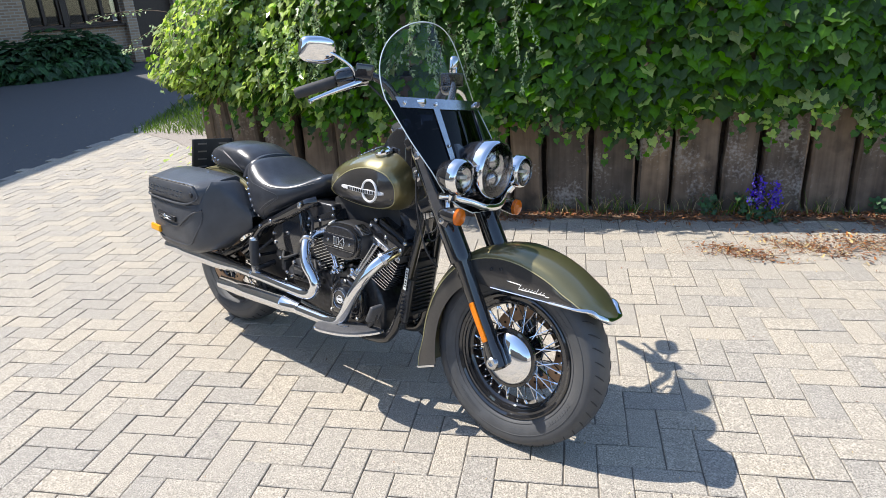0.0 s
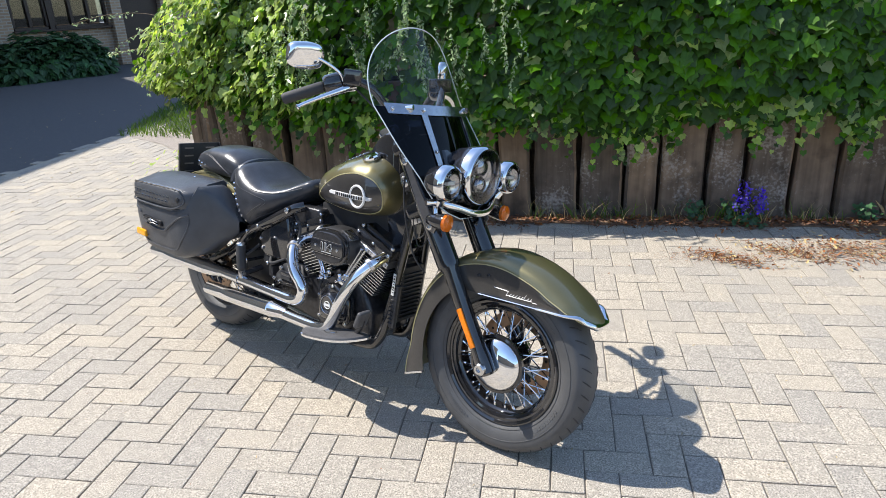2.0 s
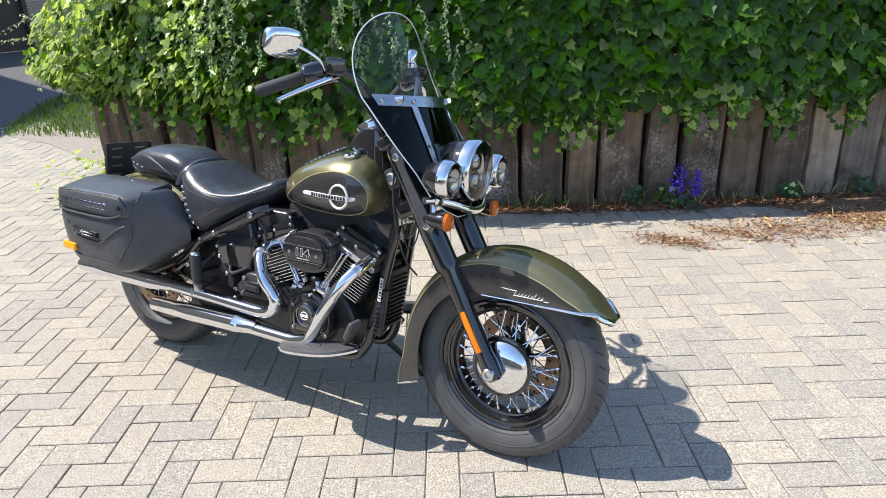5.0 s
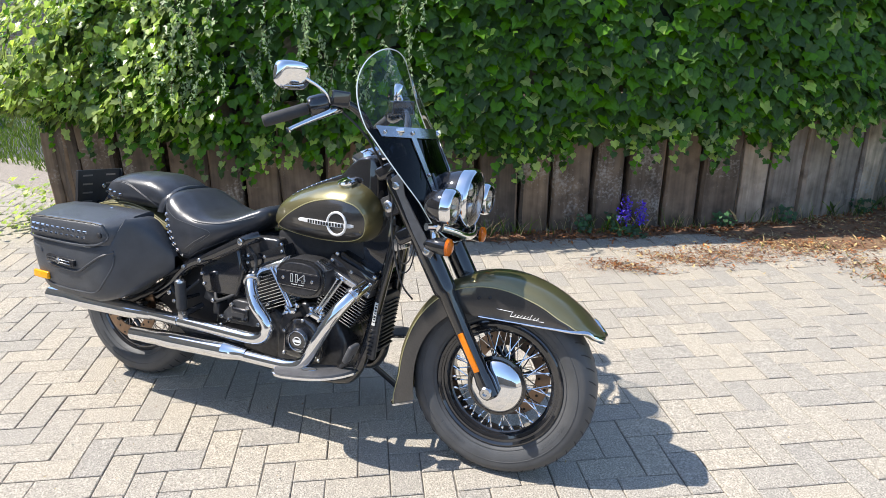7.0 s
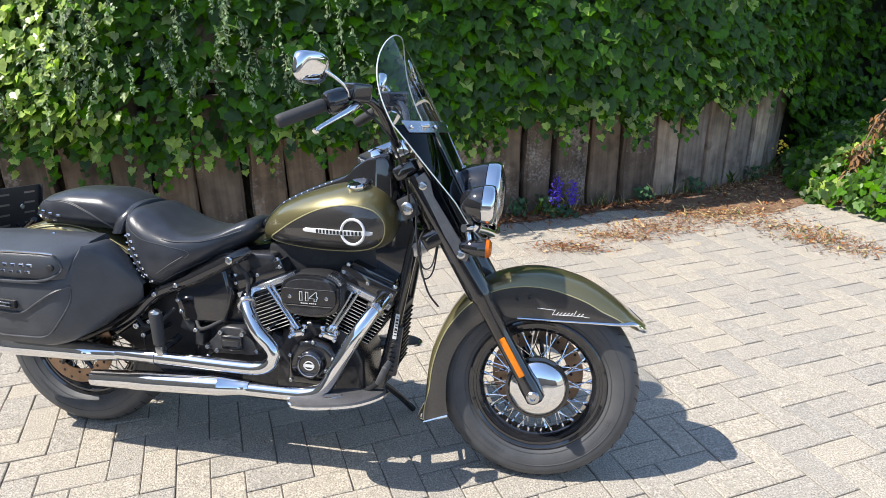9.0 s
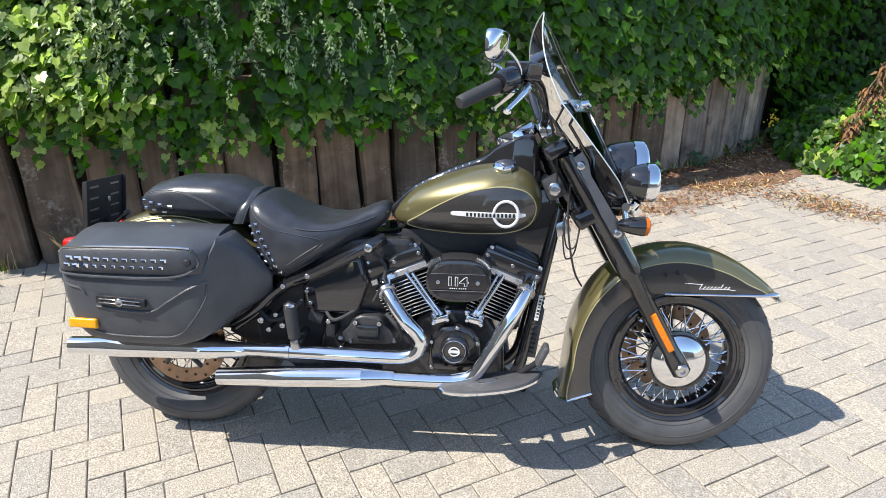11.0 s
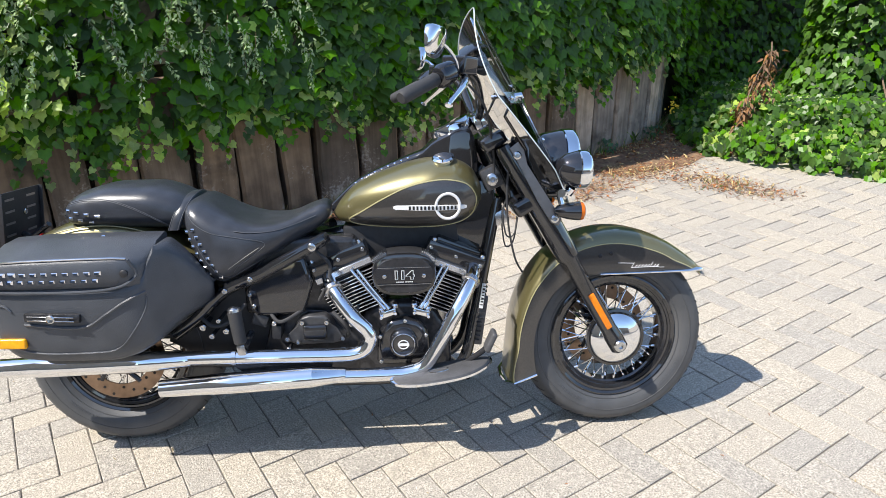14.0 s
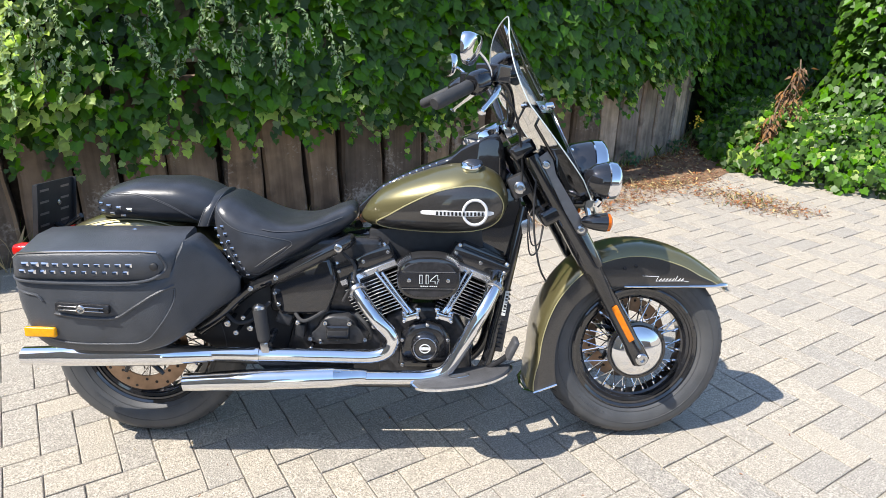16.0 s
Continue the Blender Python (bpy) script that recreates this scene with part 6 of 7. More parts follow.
# controls at the feet
for sgn in (-1, 1):
    outline = smooth_path([(0.885, 0.20, 0), (0.89, 0.275, 0), (0.95, 0.315, 0), (1.05, 0.322, 0), (1.13, 0.305, 0), (1.185, 0.255, 0), (1.185, 0.20, 0), (1.03, 0.19, 0)], 5, closed=True)
    lift = lambda x, d: (x - 0.885) * 0.145 + 0.262 + d
    bm = B()
    loft(bm, [[(p.x, sgn * p.y, lift(p.x, d)) for p in outline] for d in (0.010, 0.016, 0.0175)])
    fb = bpart("footboard", bm, "chrome", None, "half-moon footboard with a rubber pad")
    bm = B()
    mid = V((1.03, 0.255, 0))
    loft(bm, [[(mid.x + (p.x - mid.x) * s, sgn * (mid.y + (p.y - mid.y) * s), lift(mid.x + (p.x - mid.x) * s, d)) for p in outline] for d, s in ((0.0165, 0.95), (0.023, 0.93), (0.0245, 0.85), (0.0245, 0.1))])
    bpart("pad", bm, "pad", fb, "grey rubber footboard pad")
    bpart("pad_badge", tube(B(), [(1.03 + 0.03 * math.cos(2 * math.pi * i / 24), sgn * 0.255 + 0.014 * math.sin(2 * math.pi * i / 24), lift(1.03 + 0.03 * math.cos(2 * math.pi * i / 24), 0.0255)) for i in range(24)], 0.0015, 5, closed=True), "steel", fb)
    bpart("bracket", tube(B(), [(1.09, sgn * 0.08, 0.24), (1.08, sgn * 0.2, 0.272)], 0.014, 10), "satin", fb)
    bpart("bracket", tube(B(), [(0.94, sgn * 0.08, 0.22), (0.94, sgn * 0.2, 0.262)], 0.012, 10), "satin", fb)
    peg = bpart("passenger_peg", lathe(B(), [(0, 0.010), (0.01, 0.019), (0.105, 0.0205), (0.112, 0.019), (0.114, 0.0)], (0.430, sgn * 0.222, 0.398), (-0.12, -sgn * 0.05, 1), 20), "rubber", None, "folded rubber passenger peg")
    bpart("peg_cap", lathe(B(), [(0.108, 0.0205), (0.116, 0.020), (0.122, 0.014), (0.124, 0)], (0.430, sgn * 0.222, 0.398), (-0.12, -sgn * 0.05, 1), 20), "steel", peg)
    box(bm := B(), (0.432, sgn * 0.218, 0.381), (0.026, 0.03, 0.04), (0, -7, 0), 0.005, 2)
    bpart("clevis", bm, "steel", peg)
    bpart("mount", tube(B(), [(0.44, sgn * 0.13, 0.40), (0.438, sgn * 0.215, 0.388)], 0.012, 10), "satin", peg)
pedal = bpart("brake_pedal", tube(B(), smooth_path([(1.02, -0.16, 0.255), (1.10, -0.20, 0.30), (1.17, -0.235, 0.36), (1.19, -0.245, 0.395)], 5), 0.009, 10), "satin", None, "black brake pedal with a rubber pad")
box(bm := B(), (1.19, -0.25, 0.398), (0.018, 0.055, 0.065), (0, 24, 0), 0.008, 3)
bpart("pad", bm, "pad", pedal, "grey rubber pedal pad")
bpart("side_stand", tube(B(), [(1.02, 0.11, 0.24), (1.12, 0.19, 0.12), (1.16, 0.245, 0.045)], 0.012, 10), "satin", None, "black side stand, down")

# number plate bracket
pm = Matrix.Translation((-0.302, 0.03, 0.77)) @ pose(0, 0, 0, 0, 6, -3)
bm = B()
box(bm, (0, 0, 0), (0.006, 0.215, 0.168), bevel=0.002)
for j in (-1, 1):
    box(bm, (0.006, j * 0.105, 0), (0.016, 0.005, 0.168), bevel=0.002)
bmesh.ops.transform(bm, matrix=pm, verts=bm.verts)
pl = bpart("plate_bracket", bm, "plug", None, "black slotted number plate bracket")
for i in range(4):
    for j in (-1, 1):
        box(bm := B(), (0.0036, j * 0.055, 0.06 - 0.038 * i), (0.001, 0.046, 0.007), bevel=0)
        bmesh.ops.transform(bm, matrix=pm, verts=bm.verts)
        bpart("slot", bm, "gun", pl)
bm = bolt(B(), (0.003, 0.02, 0.01), (1, 0, 0), 0.010, 0.006)
bmesh.ops.transform(bm, matrix=pm, verts=bm.verts)
bpart("bolt", bm, "bolt", pl)
bpart("stay", tube(B(), [(-0.20, 0.0, 0.745), (-0.27, 0.02, 0.70), (-0.302, 0.03, 0.71)], 0.009, 8), "satin", pl)

# splash guard and small hardware behind the peg
bpart("splash_guard", prism(B(), [(0.16, 0.36), (0.20, 0.52), (0.34, 0.58), (0.50, 0.58), (0.52, 0.30), (0.30, 0.28)], -0.075, -0.065, 0.004), "plug", fr, "black splash guard ahead of the rear wheel")
for k, (x, z, r0) in enumerate(((0.30, 0.435, 0.011), (0.325, 0.405, 0.009), (0.35, 0.455, 0.008), (0.37, 0.42, 0.010), (0.52, 0.44, 0.008), (0.56, 0.352, 0.008), (0.76, 0.43, 0.008), (0.78, 0.47, 0.007))):
    bpart("bolt", bolt(B(), (x, -0.155, z), (0, -1, 0), r0, 0.008), "bolt", fr)
    bpart("stud", tube(B(), [(x, -0.06, z), (x, -0.156, z)], r0 * 0.7, 8), "satin", fr)
for pts in ([(0.50, -0.12, 0.47), (0.53, -0.15, 0.445), (0.56, -0.15, 0.45), (0.60, -0.13, 0.47)], [(0.70, -0.12, 0.46), (0.735, -0.14, 0.43), (0.75, -0.13, 0.395), (0.74, -0.11, 0.37)], [(0.66, -0.12, 0.66), (0.70, -0.13, 0.62), (0.69, -0.13, 0.56), (0.66, -0.12, 0.50)], [(0.28, -0.13, 0.47), (0.33, -0.16, 0.44), (0.38, -0.16, 0.45), (0.43, -0.13, 0.50)]):
    bpart("hose", tube(B(), smooth_path(pts, 6), 0.006, 8), "rubber", fr)
box(bm := B(), (0.645, -0.158, 0.405), (0.06, 0.012, 0.018), bevel=0.003)
bpart("sensor", bm, "plug", tr)

# ---- round the paving ----
def flat_patch(name, pts, z, mat, label, category):
    bm = B()
    bm.faces.new([bm.verts.new((x, y, z)) for x, y in pts])
    return tagged(part(name, bm, mat), label, category, kind="structure")


flat_patch("gravel_strip", [(-5.6, 2.25), (-4.7, 2.2), (-2.2, 1.6), (-2.2, 2.3), (-4.0, 2.85), (-5.2, 2.6)], 0.004, "gravel", "strip of loose brown gravel beside the paving", "gravel")
r = random.Random(21)


def blade(pile, p, h, w, bend, r):
    a = r.uniform(0, 2 * math.pi)
    s = V((math.cos(a), math.sin(a), 0)) * w
    g = V((r.gauss(0, 1), r.gauss(0, 1), 0)).normalized() * bend * h
    pile.poly([p - s, p + s, p + s * 0.7 + g * 0.35 + V((0, 0, h * 0.6)), p + g + V((0, 0, h)), p - s * 0.7 + g * 0.35 + V((0, 0, h * 0.6))])


pile = Pile()
verge = [(-5.75, 2.2), (-4.6, 2.55), (-3.6, 2.35), (-2.6, 1.85), (-2.15, 1.95), (-2.2, 3.0), (-4.5, 4.8), (-8.4, 5.2), (-7.4, 3.75)]
n = 0
while n < 15000:
    x, y = r.uniform(-8.4, -2.1), r.uniform(1.8, 5.2)
    if inside(x, y, verge):
        blade(pile, V((x, y, 0)), r.uniform(0.04, 0.13), 0.005, 0.5, r)
    n += 1
tagged(pile.make("grass", "grass"), "short green grass verge beside the drive", "grass")

# grass and weeds at the foot of the fence
pile, straw = Pile(), Pile()
for k in range(84):
    s = r.uniform(0.2, 7.4)
    p, d = along(fence_path, s)
    p = p + V((d.y, -d.x, 0)) * r.uniform(0.02, 0.09)
    tall = 0.26 if s < 2.8 else 0.17
    for j in range(r.randrange(5, 16)):
        blade(pile if r.random() < 0.6 else straw, p + V((r.gauss(0, 0.03), r.gauss(0, 0.03), 0)), r.uniform(0.05, tall), 0.0028, r.uniform(0.3, 0.8), r)
for cx, cy, n in ((2.75, 3.0, 50), (2.6, 2.9, 30), (3.22, 2.58, 60), (3.36, 2.45, 30)):
    for j in range(n):
        blade(pile if r.random() < 0.2 else straw, V((cx + r.gauss(0, 0.12), cy + r.gauss(0, 0.08), 0)), r.uniform(0.015, 0.06), 0.003, r.uniform(0.5, 1.4), r)
tagged(pile.make("weeds", "grass"), "green weeds and grass tufts at the fence foot", "weeds")
tagged(straw.make("dry_grass", "straw"), "dry yellow grass tufts on the paving", "dry grass")

# small leafy weeds
for k, s in enumerate((4.35, 4.55, 5.35, 5.85, 6.55)):
    p, d = along(fence_path, s)
    p = p + V((d.y, -d.x, 0)) * 0.06
    pile = Pile()
    for j in range(34):
        q = p + V((r.gauss(0, 0.04), r.gauss(0, 0.03), r.uniform(0.0, 0.13)))
        pile.leaf(leaf_points[1], leaf_pose(q, V((d.y, -d.x, 0.5)), r) @ Matrix.Scale(r.uniform(0.2, 0.45), 4), HALF)
    tagged(pile.make("weed_plant", "bushleaf"), "small green leafy weed against the sleepers", "weed", group="weeds along the fence")

# nettles and weeds at the fence's corner
pile = Pile()
for j in range(420):
    q = V((-2.42 + r.gauss(0, 0.22), 1.42 + r.gauss(0, 0.2), 0.01 + 0.3 * r.random() ** 1.6))
    pile.leaf(leaf_points[j % 4], leaf_pose(q, V((-0.2, -0.5, 0.6)), r) @ Matrix.Scale(r.uniform(0.2, 0.6), 4), HALF)
tagged(pile.make("corner_weeds", "ivy_young_sunlit"), "sunlit leafy weeds at the fence's corner", "weeds")

# fallen leaves
pile = Pile()
straw = Pile()


def fallen(pile, x, y, size, r):
    a = r.uniform(0, 6.28)
    m = Matrix.Translation((x, y, 0.003 + r.random() ** 2 * 0.02)) @ Matrix.Rotation(a, 4, "Z") @ pose(0, 0, 0, r.gauss(0, 22), r.gauss(0, 22), 0)
    pile.leaf([(0, size, 0), (size * 0.32, size * 0.3, size * 0.12), (size * 0.25, -size * 0.5, size * 0.1), (0, -size, 0), (-size * 0.25, -size * 0.5, size * 0.1), (-size * 0.32, size * 0.3, size * 0.12)], m, 4)


for k in range(7600):
    s = r.uniform(3.0, FENCE_LENGTH - 0.5)
    p, d = along(fence_path, s)
    out = abs(r.gauss(0, 0.09 + 0.3 * max(0, min(1, (s - 5.6) / 1.4))))
    q = p + V((d.y, -d.x, 0)) * (0.02 + out)
    if noise.noise(V((q.x * 2.2, q.y * 2.2, 0))) > -0.12 or out < 0.12:
        fallen(straw if r.random() < 0.3 * min(1, max(0, s - 5.0)) else pile, q.x, q.y, r.uniform(0.006, 0.024), r)
for cx, cy, sx, sy, n in ((1.72, 2.13, 0.13, 0.05, 650), (1.98, 2.39, 0.15, 0.06, 750), (2.26, 2.6, 0.17, 0.08, 950), (2.52, 2.88, 0.15, 0.1, 1000), (2.76, 2.97, 0.14, 0.1, 900), (3.05, 3.45, 0.15, 0.25, 2100), (3.06, 2.74, 0.15, 0.08, 700), (3.24, 2.55, 0.14, 0.08, 800), (3.42, 2.38, 0.13, 0.07, 450)):
    for k in range(n):
        fallen(pile if r.random() < 0.68 else straw, cx + r.gauss(0, sx), cy + r.gauss(0, sy), r.uniform(0.004, 0.010) if r.random() < 0.8 else r.uniform(0.010, 0.022), r)
for k in range(700):
    fallen(pile if r.random() < 0.4 else straw, r.uniform(-4, 5), r.uniform(-1.5, 2.6), r.uniform(0.003, 0.008), r)
for cx, cy, sx, sy, n in ((1.7, 2.12, 0.15, 0.05, 1300), (2.1, 2.46, 0.2, 0.07, 1700), (2.5, 2.78, 0.2, 0.09, 1700), (1.1, 2.36, 0.5, 0.09, 900)):
    for k in range(n):
        x = cx + r.gauss(0, sx)
        fallen(pile, x, cy + 0.5 * (x - cx) + r.gauss(0, sy), r.uniform(0.0016, 0.005), r)
for k in range(260):
    fallen(straw, r.uniform(-8.5, -3.0), r.uniform(-0.5, 4.5), r.uniform(0.006, 0.018), r)
tagged(pile.make("leaf_litter", "litter"), "brown fallen leaves gathered along the fence", "leaf litter")
tagged(straw.make("pale_litter", "straw"), "pale dry leaf crumbs on the paving", "leaf litter")

# purple and yellow flowers
pile = Pile()
leaves = Pile()
fl = tagged(new("purple_flower"), "purple flowering plant at the fence foot", "flower")
for k in range(10):
    base = V((1.64 + (0.05 if k % 2 else -0.05) + r.gauss(0, 0.025), 2.76 + r.gauss(0, 0.03), 0.03))
    h = r.uniform(0.14, 0.27)
    for j in range(30):
        t = j / 30
        q = base + V((r.gauss(0, 0.012), r.gauss(0, 0.012), h * (0.3 + 0.7 * t)))
        pile.leaf([(0, 0.005, 0), (0.008, 0, 0.002), (0, -0.014, 0), (-0.008, 0, 0.002)], leaf_pose(q, V((r.gauss(0, 1), r.gauss(0, 1), 0.3)).normalized(), r), 3)
for k in range(60):
    leaves.leaf(leaf_points[1], leaf_pose(V((1.64 + r.gauss(0, 0.07), 2.75 + r.gauss(0, 0.04), r.uniform(0.01, 0.07))), V((0, -0.5, 0.8)), r) @ Matrix.Scale(r.uniform(0.2, 0.4), 4), HALF)
pile.make("petals", "purple", fl)
leaves.make("foliage", "bushleaf", fl)
pile = Pile()
for k in range(24):
    pile.leaf([(0, 0.008, 0), (0.01, 0, 0.002), (0, -0.014, 0), (-0.01, 0, 0.002)], leaf_pose(V((3.33 + r.gauss(0, 0.03), 4.0 + r.gauss(0, 0.03), 0.28 + r.gauss(0, 0.04))), V((0.3, -0.9, 0.3)), r), 3)
tagged(pile.make("yellow_flower", "yellowflower"), "small yellow flower at the fence's end", "flower")

# ivy beyond the fence: back wall, clad post and ground cover
thicket = tagged(new("ivy_thicket"), "dark ivy thicket climbing behind the fence's end", "ivy")
pile = Pile()
wall_path = [V((3.42, 4.55, 0)), V((3.9, 5.2, 0)), V((4.9, 5.8, 0)), V((6.1, 6.3, 0)), V((6.6, 7.4, 0))]
LW = sum((b - a).length for a, b in zip(wall_path, wall_path[1:]))
for k in range(6500):
    s, z = r.uniform(0, LW), 0.05 + 2.9 * r.random() ** 1.2
    p, d = along(wall_path, s)
    o = V((d.y, -d.x, 0))
    lump = 0.3 + 0.25 * noise.noise(V((s * 1.2, z * 1.3, 2)))
    if s > 3.2 and z < 1.2:
        continue
    pile.leaf(leaf_points[r.randrange(4)], leaf_pose(p + o * lump * (1 - 0.5 * r.random() ** 2) + V((0, 0, z)), o, r) @ Matrix.Scale(r.uniform(0.5, 1.05), 4), HALF)
for k in range(1100):
    t, z = r.random(), 0.55 + 2.3 * r.random()
    q = V((3.36 + 0.35 * t, 4.3 + 0.42 * t, z)) + V((0.7, -0.7, 0)) * (0.1 + 0.12 * noise.noise(V((t * 3, z * 2, 8))))
    pile.leaf(leaf_points[r.randrange(4)], leaf_pose(q, V((0.6, -0.8, 0)), r) @ Matrix.Scale(r.uniform(0.5, 0.95), 4), HALF)
pile.make("foliage", "ivy", thicket)
# dark sheet behind the leaves, standing for shade inside the thicket
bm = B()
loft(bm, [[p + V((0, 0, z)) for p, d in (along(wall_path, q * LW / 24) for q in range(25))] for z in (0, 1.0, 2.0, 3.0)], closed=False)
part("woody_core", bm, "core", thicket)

post = tagged(new("ivy_clad_post"), "upright post thickly clad in green ivy", "ivy post")
PC = V((5.08, 4.32, 0))
part("post", lathe(B(), [(0, 0.13), (3.0, 0.11)], PC, (0, 0, 1), 12), "core", post)
pile = Pile()
for k in range(4800):
    a, z = r.uniform(0, 2 * math.pi), 3.1 * r.random()
    o = V((math.cos(a), math.sin(a), 0))
    rad = 0.42 + 0.15 * noise.noise(V((o.x * 1.5, o.y * 1.5, z * 2))) + 0.3 * max(0, 0.8 - z)
    pile.leaf(leaf_points[r.randrange(4)], leaf_pose(PC + o * rad * (1 - 0.4 * r.random() ** 2) + V((0, 0, z)), o, r) @ Matrix.Scale(r.uniform(0.5, 1.0), 4), HALF)
pile.make("foliage", "ivy", post)

cover = tagged(new("ivy_ground_cover"), "low mound of sunlit ivy spreading over the ground", "ivy")
edge = [(3.5, 4.5), (3.34, 3.85), (3.36, 3.38), (3.62, 3.04), (3.95, 2.78), (4.35, 2.56), (4.95, 2.5), (7.0, 3.0), (7.2, 5.2), (5.4, 5.6), (4.0, 5.2)]
pile, pale_leaves = Pile(), Pile()
n = 0
while n < 11500:
    x, y = r.uniform(3.3, 7.2), r.uniform(2.45, 5.6)
    if not inside(x, y, edge):
        continue
    far = min(math.hypot(x - a, y - b) for a, b in edge[:8])
    q = min(1, far / 0.55)
    h = 0.07 + 0.30 * q + 0.13 * noise.noise(V((x * 1.7, y * 1.7, 4)))
    up = V((-0.3 - 0.2 * (1 - q), -0.75 - 0.2 * (1 - q), 0.05 * q)).normalized()
    (pale_leaves if r.random() < 0.12 else pile).leaf(leaf_points[r.randrange(4)], leaf_pose(V((x, y, max(0.03, h * (1 - (0.4 if q > 0.5 else 0.9) * r.random() ** 2)))), up, r, spread=1.15) @ Matrix.Scale(r.uniform(0.42, 0.82), 4), HALF)
    n += 1
pile.make("foliage", "ivy", cover)
pale_leaves.make("young_leaves", "ivy_young_sunlit", cover, "young leaves in the sunlight-brightened green")
# dark mound under the leaves, coloured as the shade between them
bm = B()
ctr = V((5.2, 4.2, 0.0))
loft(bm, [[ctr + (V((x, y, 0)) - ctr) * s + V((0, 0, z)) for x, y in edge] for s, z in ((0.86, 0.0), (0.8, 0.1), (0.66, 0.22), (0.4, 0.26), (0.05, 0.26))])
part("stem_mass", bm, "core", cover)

# dead branch
dead = tagged(new("dead_branch"), "dead branch with hanging brown withered leaves", "branch")
pile = Pile()
bm = B()
for x0, y0, x1, y1, z0, z1 in ((3.95, 3.75, 3.66, 3.42, 0.66, 0.24), (3.98, 3.72, 3.93, 3.6, 0.86, 0.30), (3.72, 3.5, 3.62, 3.36, 0.42, 0.05)):
    pts = smooth_path([(x0, y0, z0), ((x0 + x1) / 2, (y0 + y1) / 2 - 0.02, z0 * 0.6 + z1 * 0.4 + 0.08), (x1, y1, z1)], 8)
    tube(bm, pts, 0.006, 6)
    for p in pts[4:]:
        for j in range(13):
            q = p + V((r.gauss(0, 0.03), r.gauss(0, 0.03), -abs(r.gauss(0, 0.06))))
            pile.leaf([(0, 0.0, 0), (0.012, -0.02, 0.004), (0, -0.065, 0), (-0.012, -0.02, 0.004)], leaf_pose(q, V((r.gauss(0, 1), r.gauss(0, 1), 0)).normalized(), r, spread=0.2), 3)
part("stem", bm, "twig", dead)
pile.make("withered_leaves", "withered", dead)
bm = tube(B(), smooth_path([(5.0, 3.6, 0.4), (5.15, 3.95, 0.58), (5.5, 4.3, 0.62), (5.55, 4.6, 0.8)], 6), 0.008, 6)
tagged(part("bare_twig", bm, "twig"), "bare grey twig over the ivy", "twig")

# bare sprigs at the hedge's end
sprays = tagged(new("hedge_sprigs"), "pale leafy sprigs poking out of the hedge's end", "shrub")
pile = Pile()
bm = B()
for k in range(16):
    p = V((-2.45 + r.gauss(0, 0.08), 1.42 + r.gauss(0, 0.12), r.uniform(1.02, 1.5)))
    g = V((-0.75, 0.0 + r.gauss(0, 0.3), r.gauss(0.1, 0.35))).normalized()
    pts = [p]
    for j in range(r.randrange(10, 21)):
        g = (g + V((r.gauss(0, 0.07), r.gauss(0, 0.07), -0.03))).normalized()
        p = p + g * 0.045
        pts.append(p)
        if j > 4:
            for i in range(3):
                pile.leaf([(0, 0, 0), (0.009, -0.013, 0.002), (0, -0.032, 0), (-0.009, -0.013, 0.002)], leaf_pose(p + V((r.gauss(0, 0.008), r.gauss(0, 0.008), r.gauss(0, 0.008))), V((r.gauss(0, 1), r.gauss(0, 1), 0.5)).normalized(), r, spread=0.7), 3)
    tube(bm, pts, 0.0028, 5)
pile.make("foliage", "sprig", sprays)
part("stem", bm, "twig", sprays)


# dirt gathered along the fence
def dirt_patch(pts, seed):
    rr = random.Random(seed)
    P = smooth_path([(x, y, 0.0035) for x, y in pts], 5, closed=True)
    P = [p + V((rr.gauss(0, 0.012), rr.gauss(0, 0.012), 0)) for p in P]
    c = sum(P, V()) / len(P)
    bm = B()
    loft(bm, [P, [c + (p - c) * 0.7 + V((0, 0, 0.004)) for p in P], [c + (p - c) * 0.05 + V((0, 0, 0.008)) for p in P]])
    return tagged(part("dirt_patch", bm, "dirt"), "red-brown leaf mould on the paving", "dirt", group="dirt along the fence", kind="structure")


dirt_patch([(-0.6, 1.66), (0.3, 2.13), (0.9, 2.48), (1.5, 2.83), (2.2, 3.22), (2.14, 3.04), (1.55, 2.66), (1.0, 2.36), (0.4, 2.03), (-0.5, 1.58)], 1)
dirt_patch([(2.0, 3.1), (2.75, 3.64), (3.2, 4.05), (3.45, 4.5), (3.6, 4.1), (3.75, 3.75), (3.4, 3.35), (3.05, 3.05), (2.7, 2.95), (2.35, 2.95)], 2)


# ---- house across the drive ----
def slab(c, size, mat, name, parent, label="", bevel=0.01):
    box(bm := B(), c, size, bevel=bevel, seg=1)
    return part(name, bm, mat, parent, label)


house = tagged(new("house"), "brick house with dark timber windows across the drive", "house")
HX = -17.5
slab((HX - 0.15, 3.2, 2.6), (0.3, 4.1, 5.2), "brick", "wall", house, "buff brick wall")
slab((HX - 0.15, 6.5, 0.53), (0.3, 2.5, 1.06), "brick", "wall", house)
slab((HX - 0.15, 6.5, 4.0), (0.3, 2.5, 2.4), "brick", "wall", house)
slab((HX - 0.15, 7.9, 2.6), (0.3, 0.32, 5.2), "brick", "wall", house)
slab((HX + 0.12, 7.92, 2.6), (0.25, 0.3, 5.2), "brick", "pier", house)
slab((HX - 0.15, 13.9, 2.6), (0.3, 9.0, 5.2), "brick", "wall", house)
slab((HX - 0.15, 8.75, 3.7), (0.3, 1.4, 3.0), "brick", "wall", house)
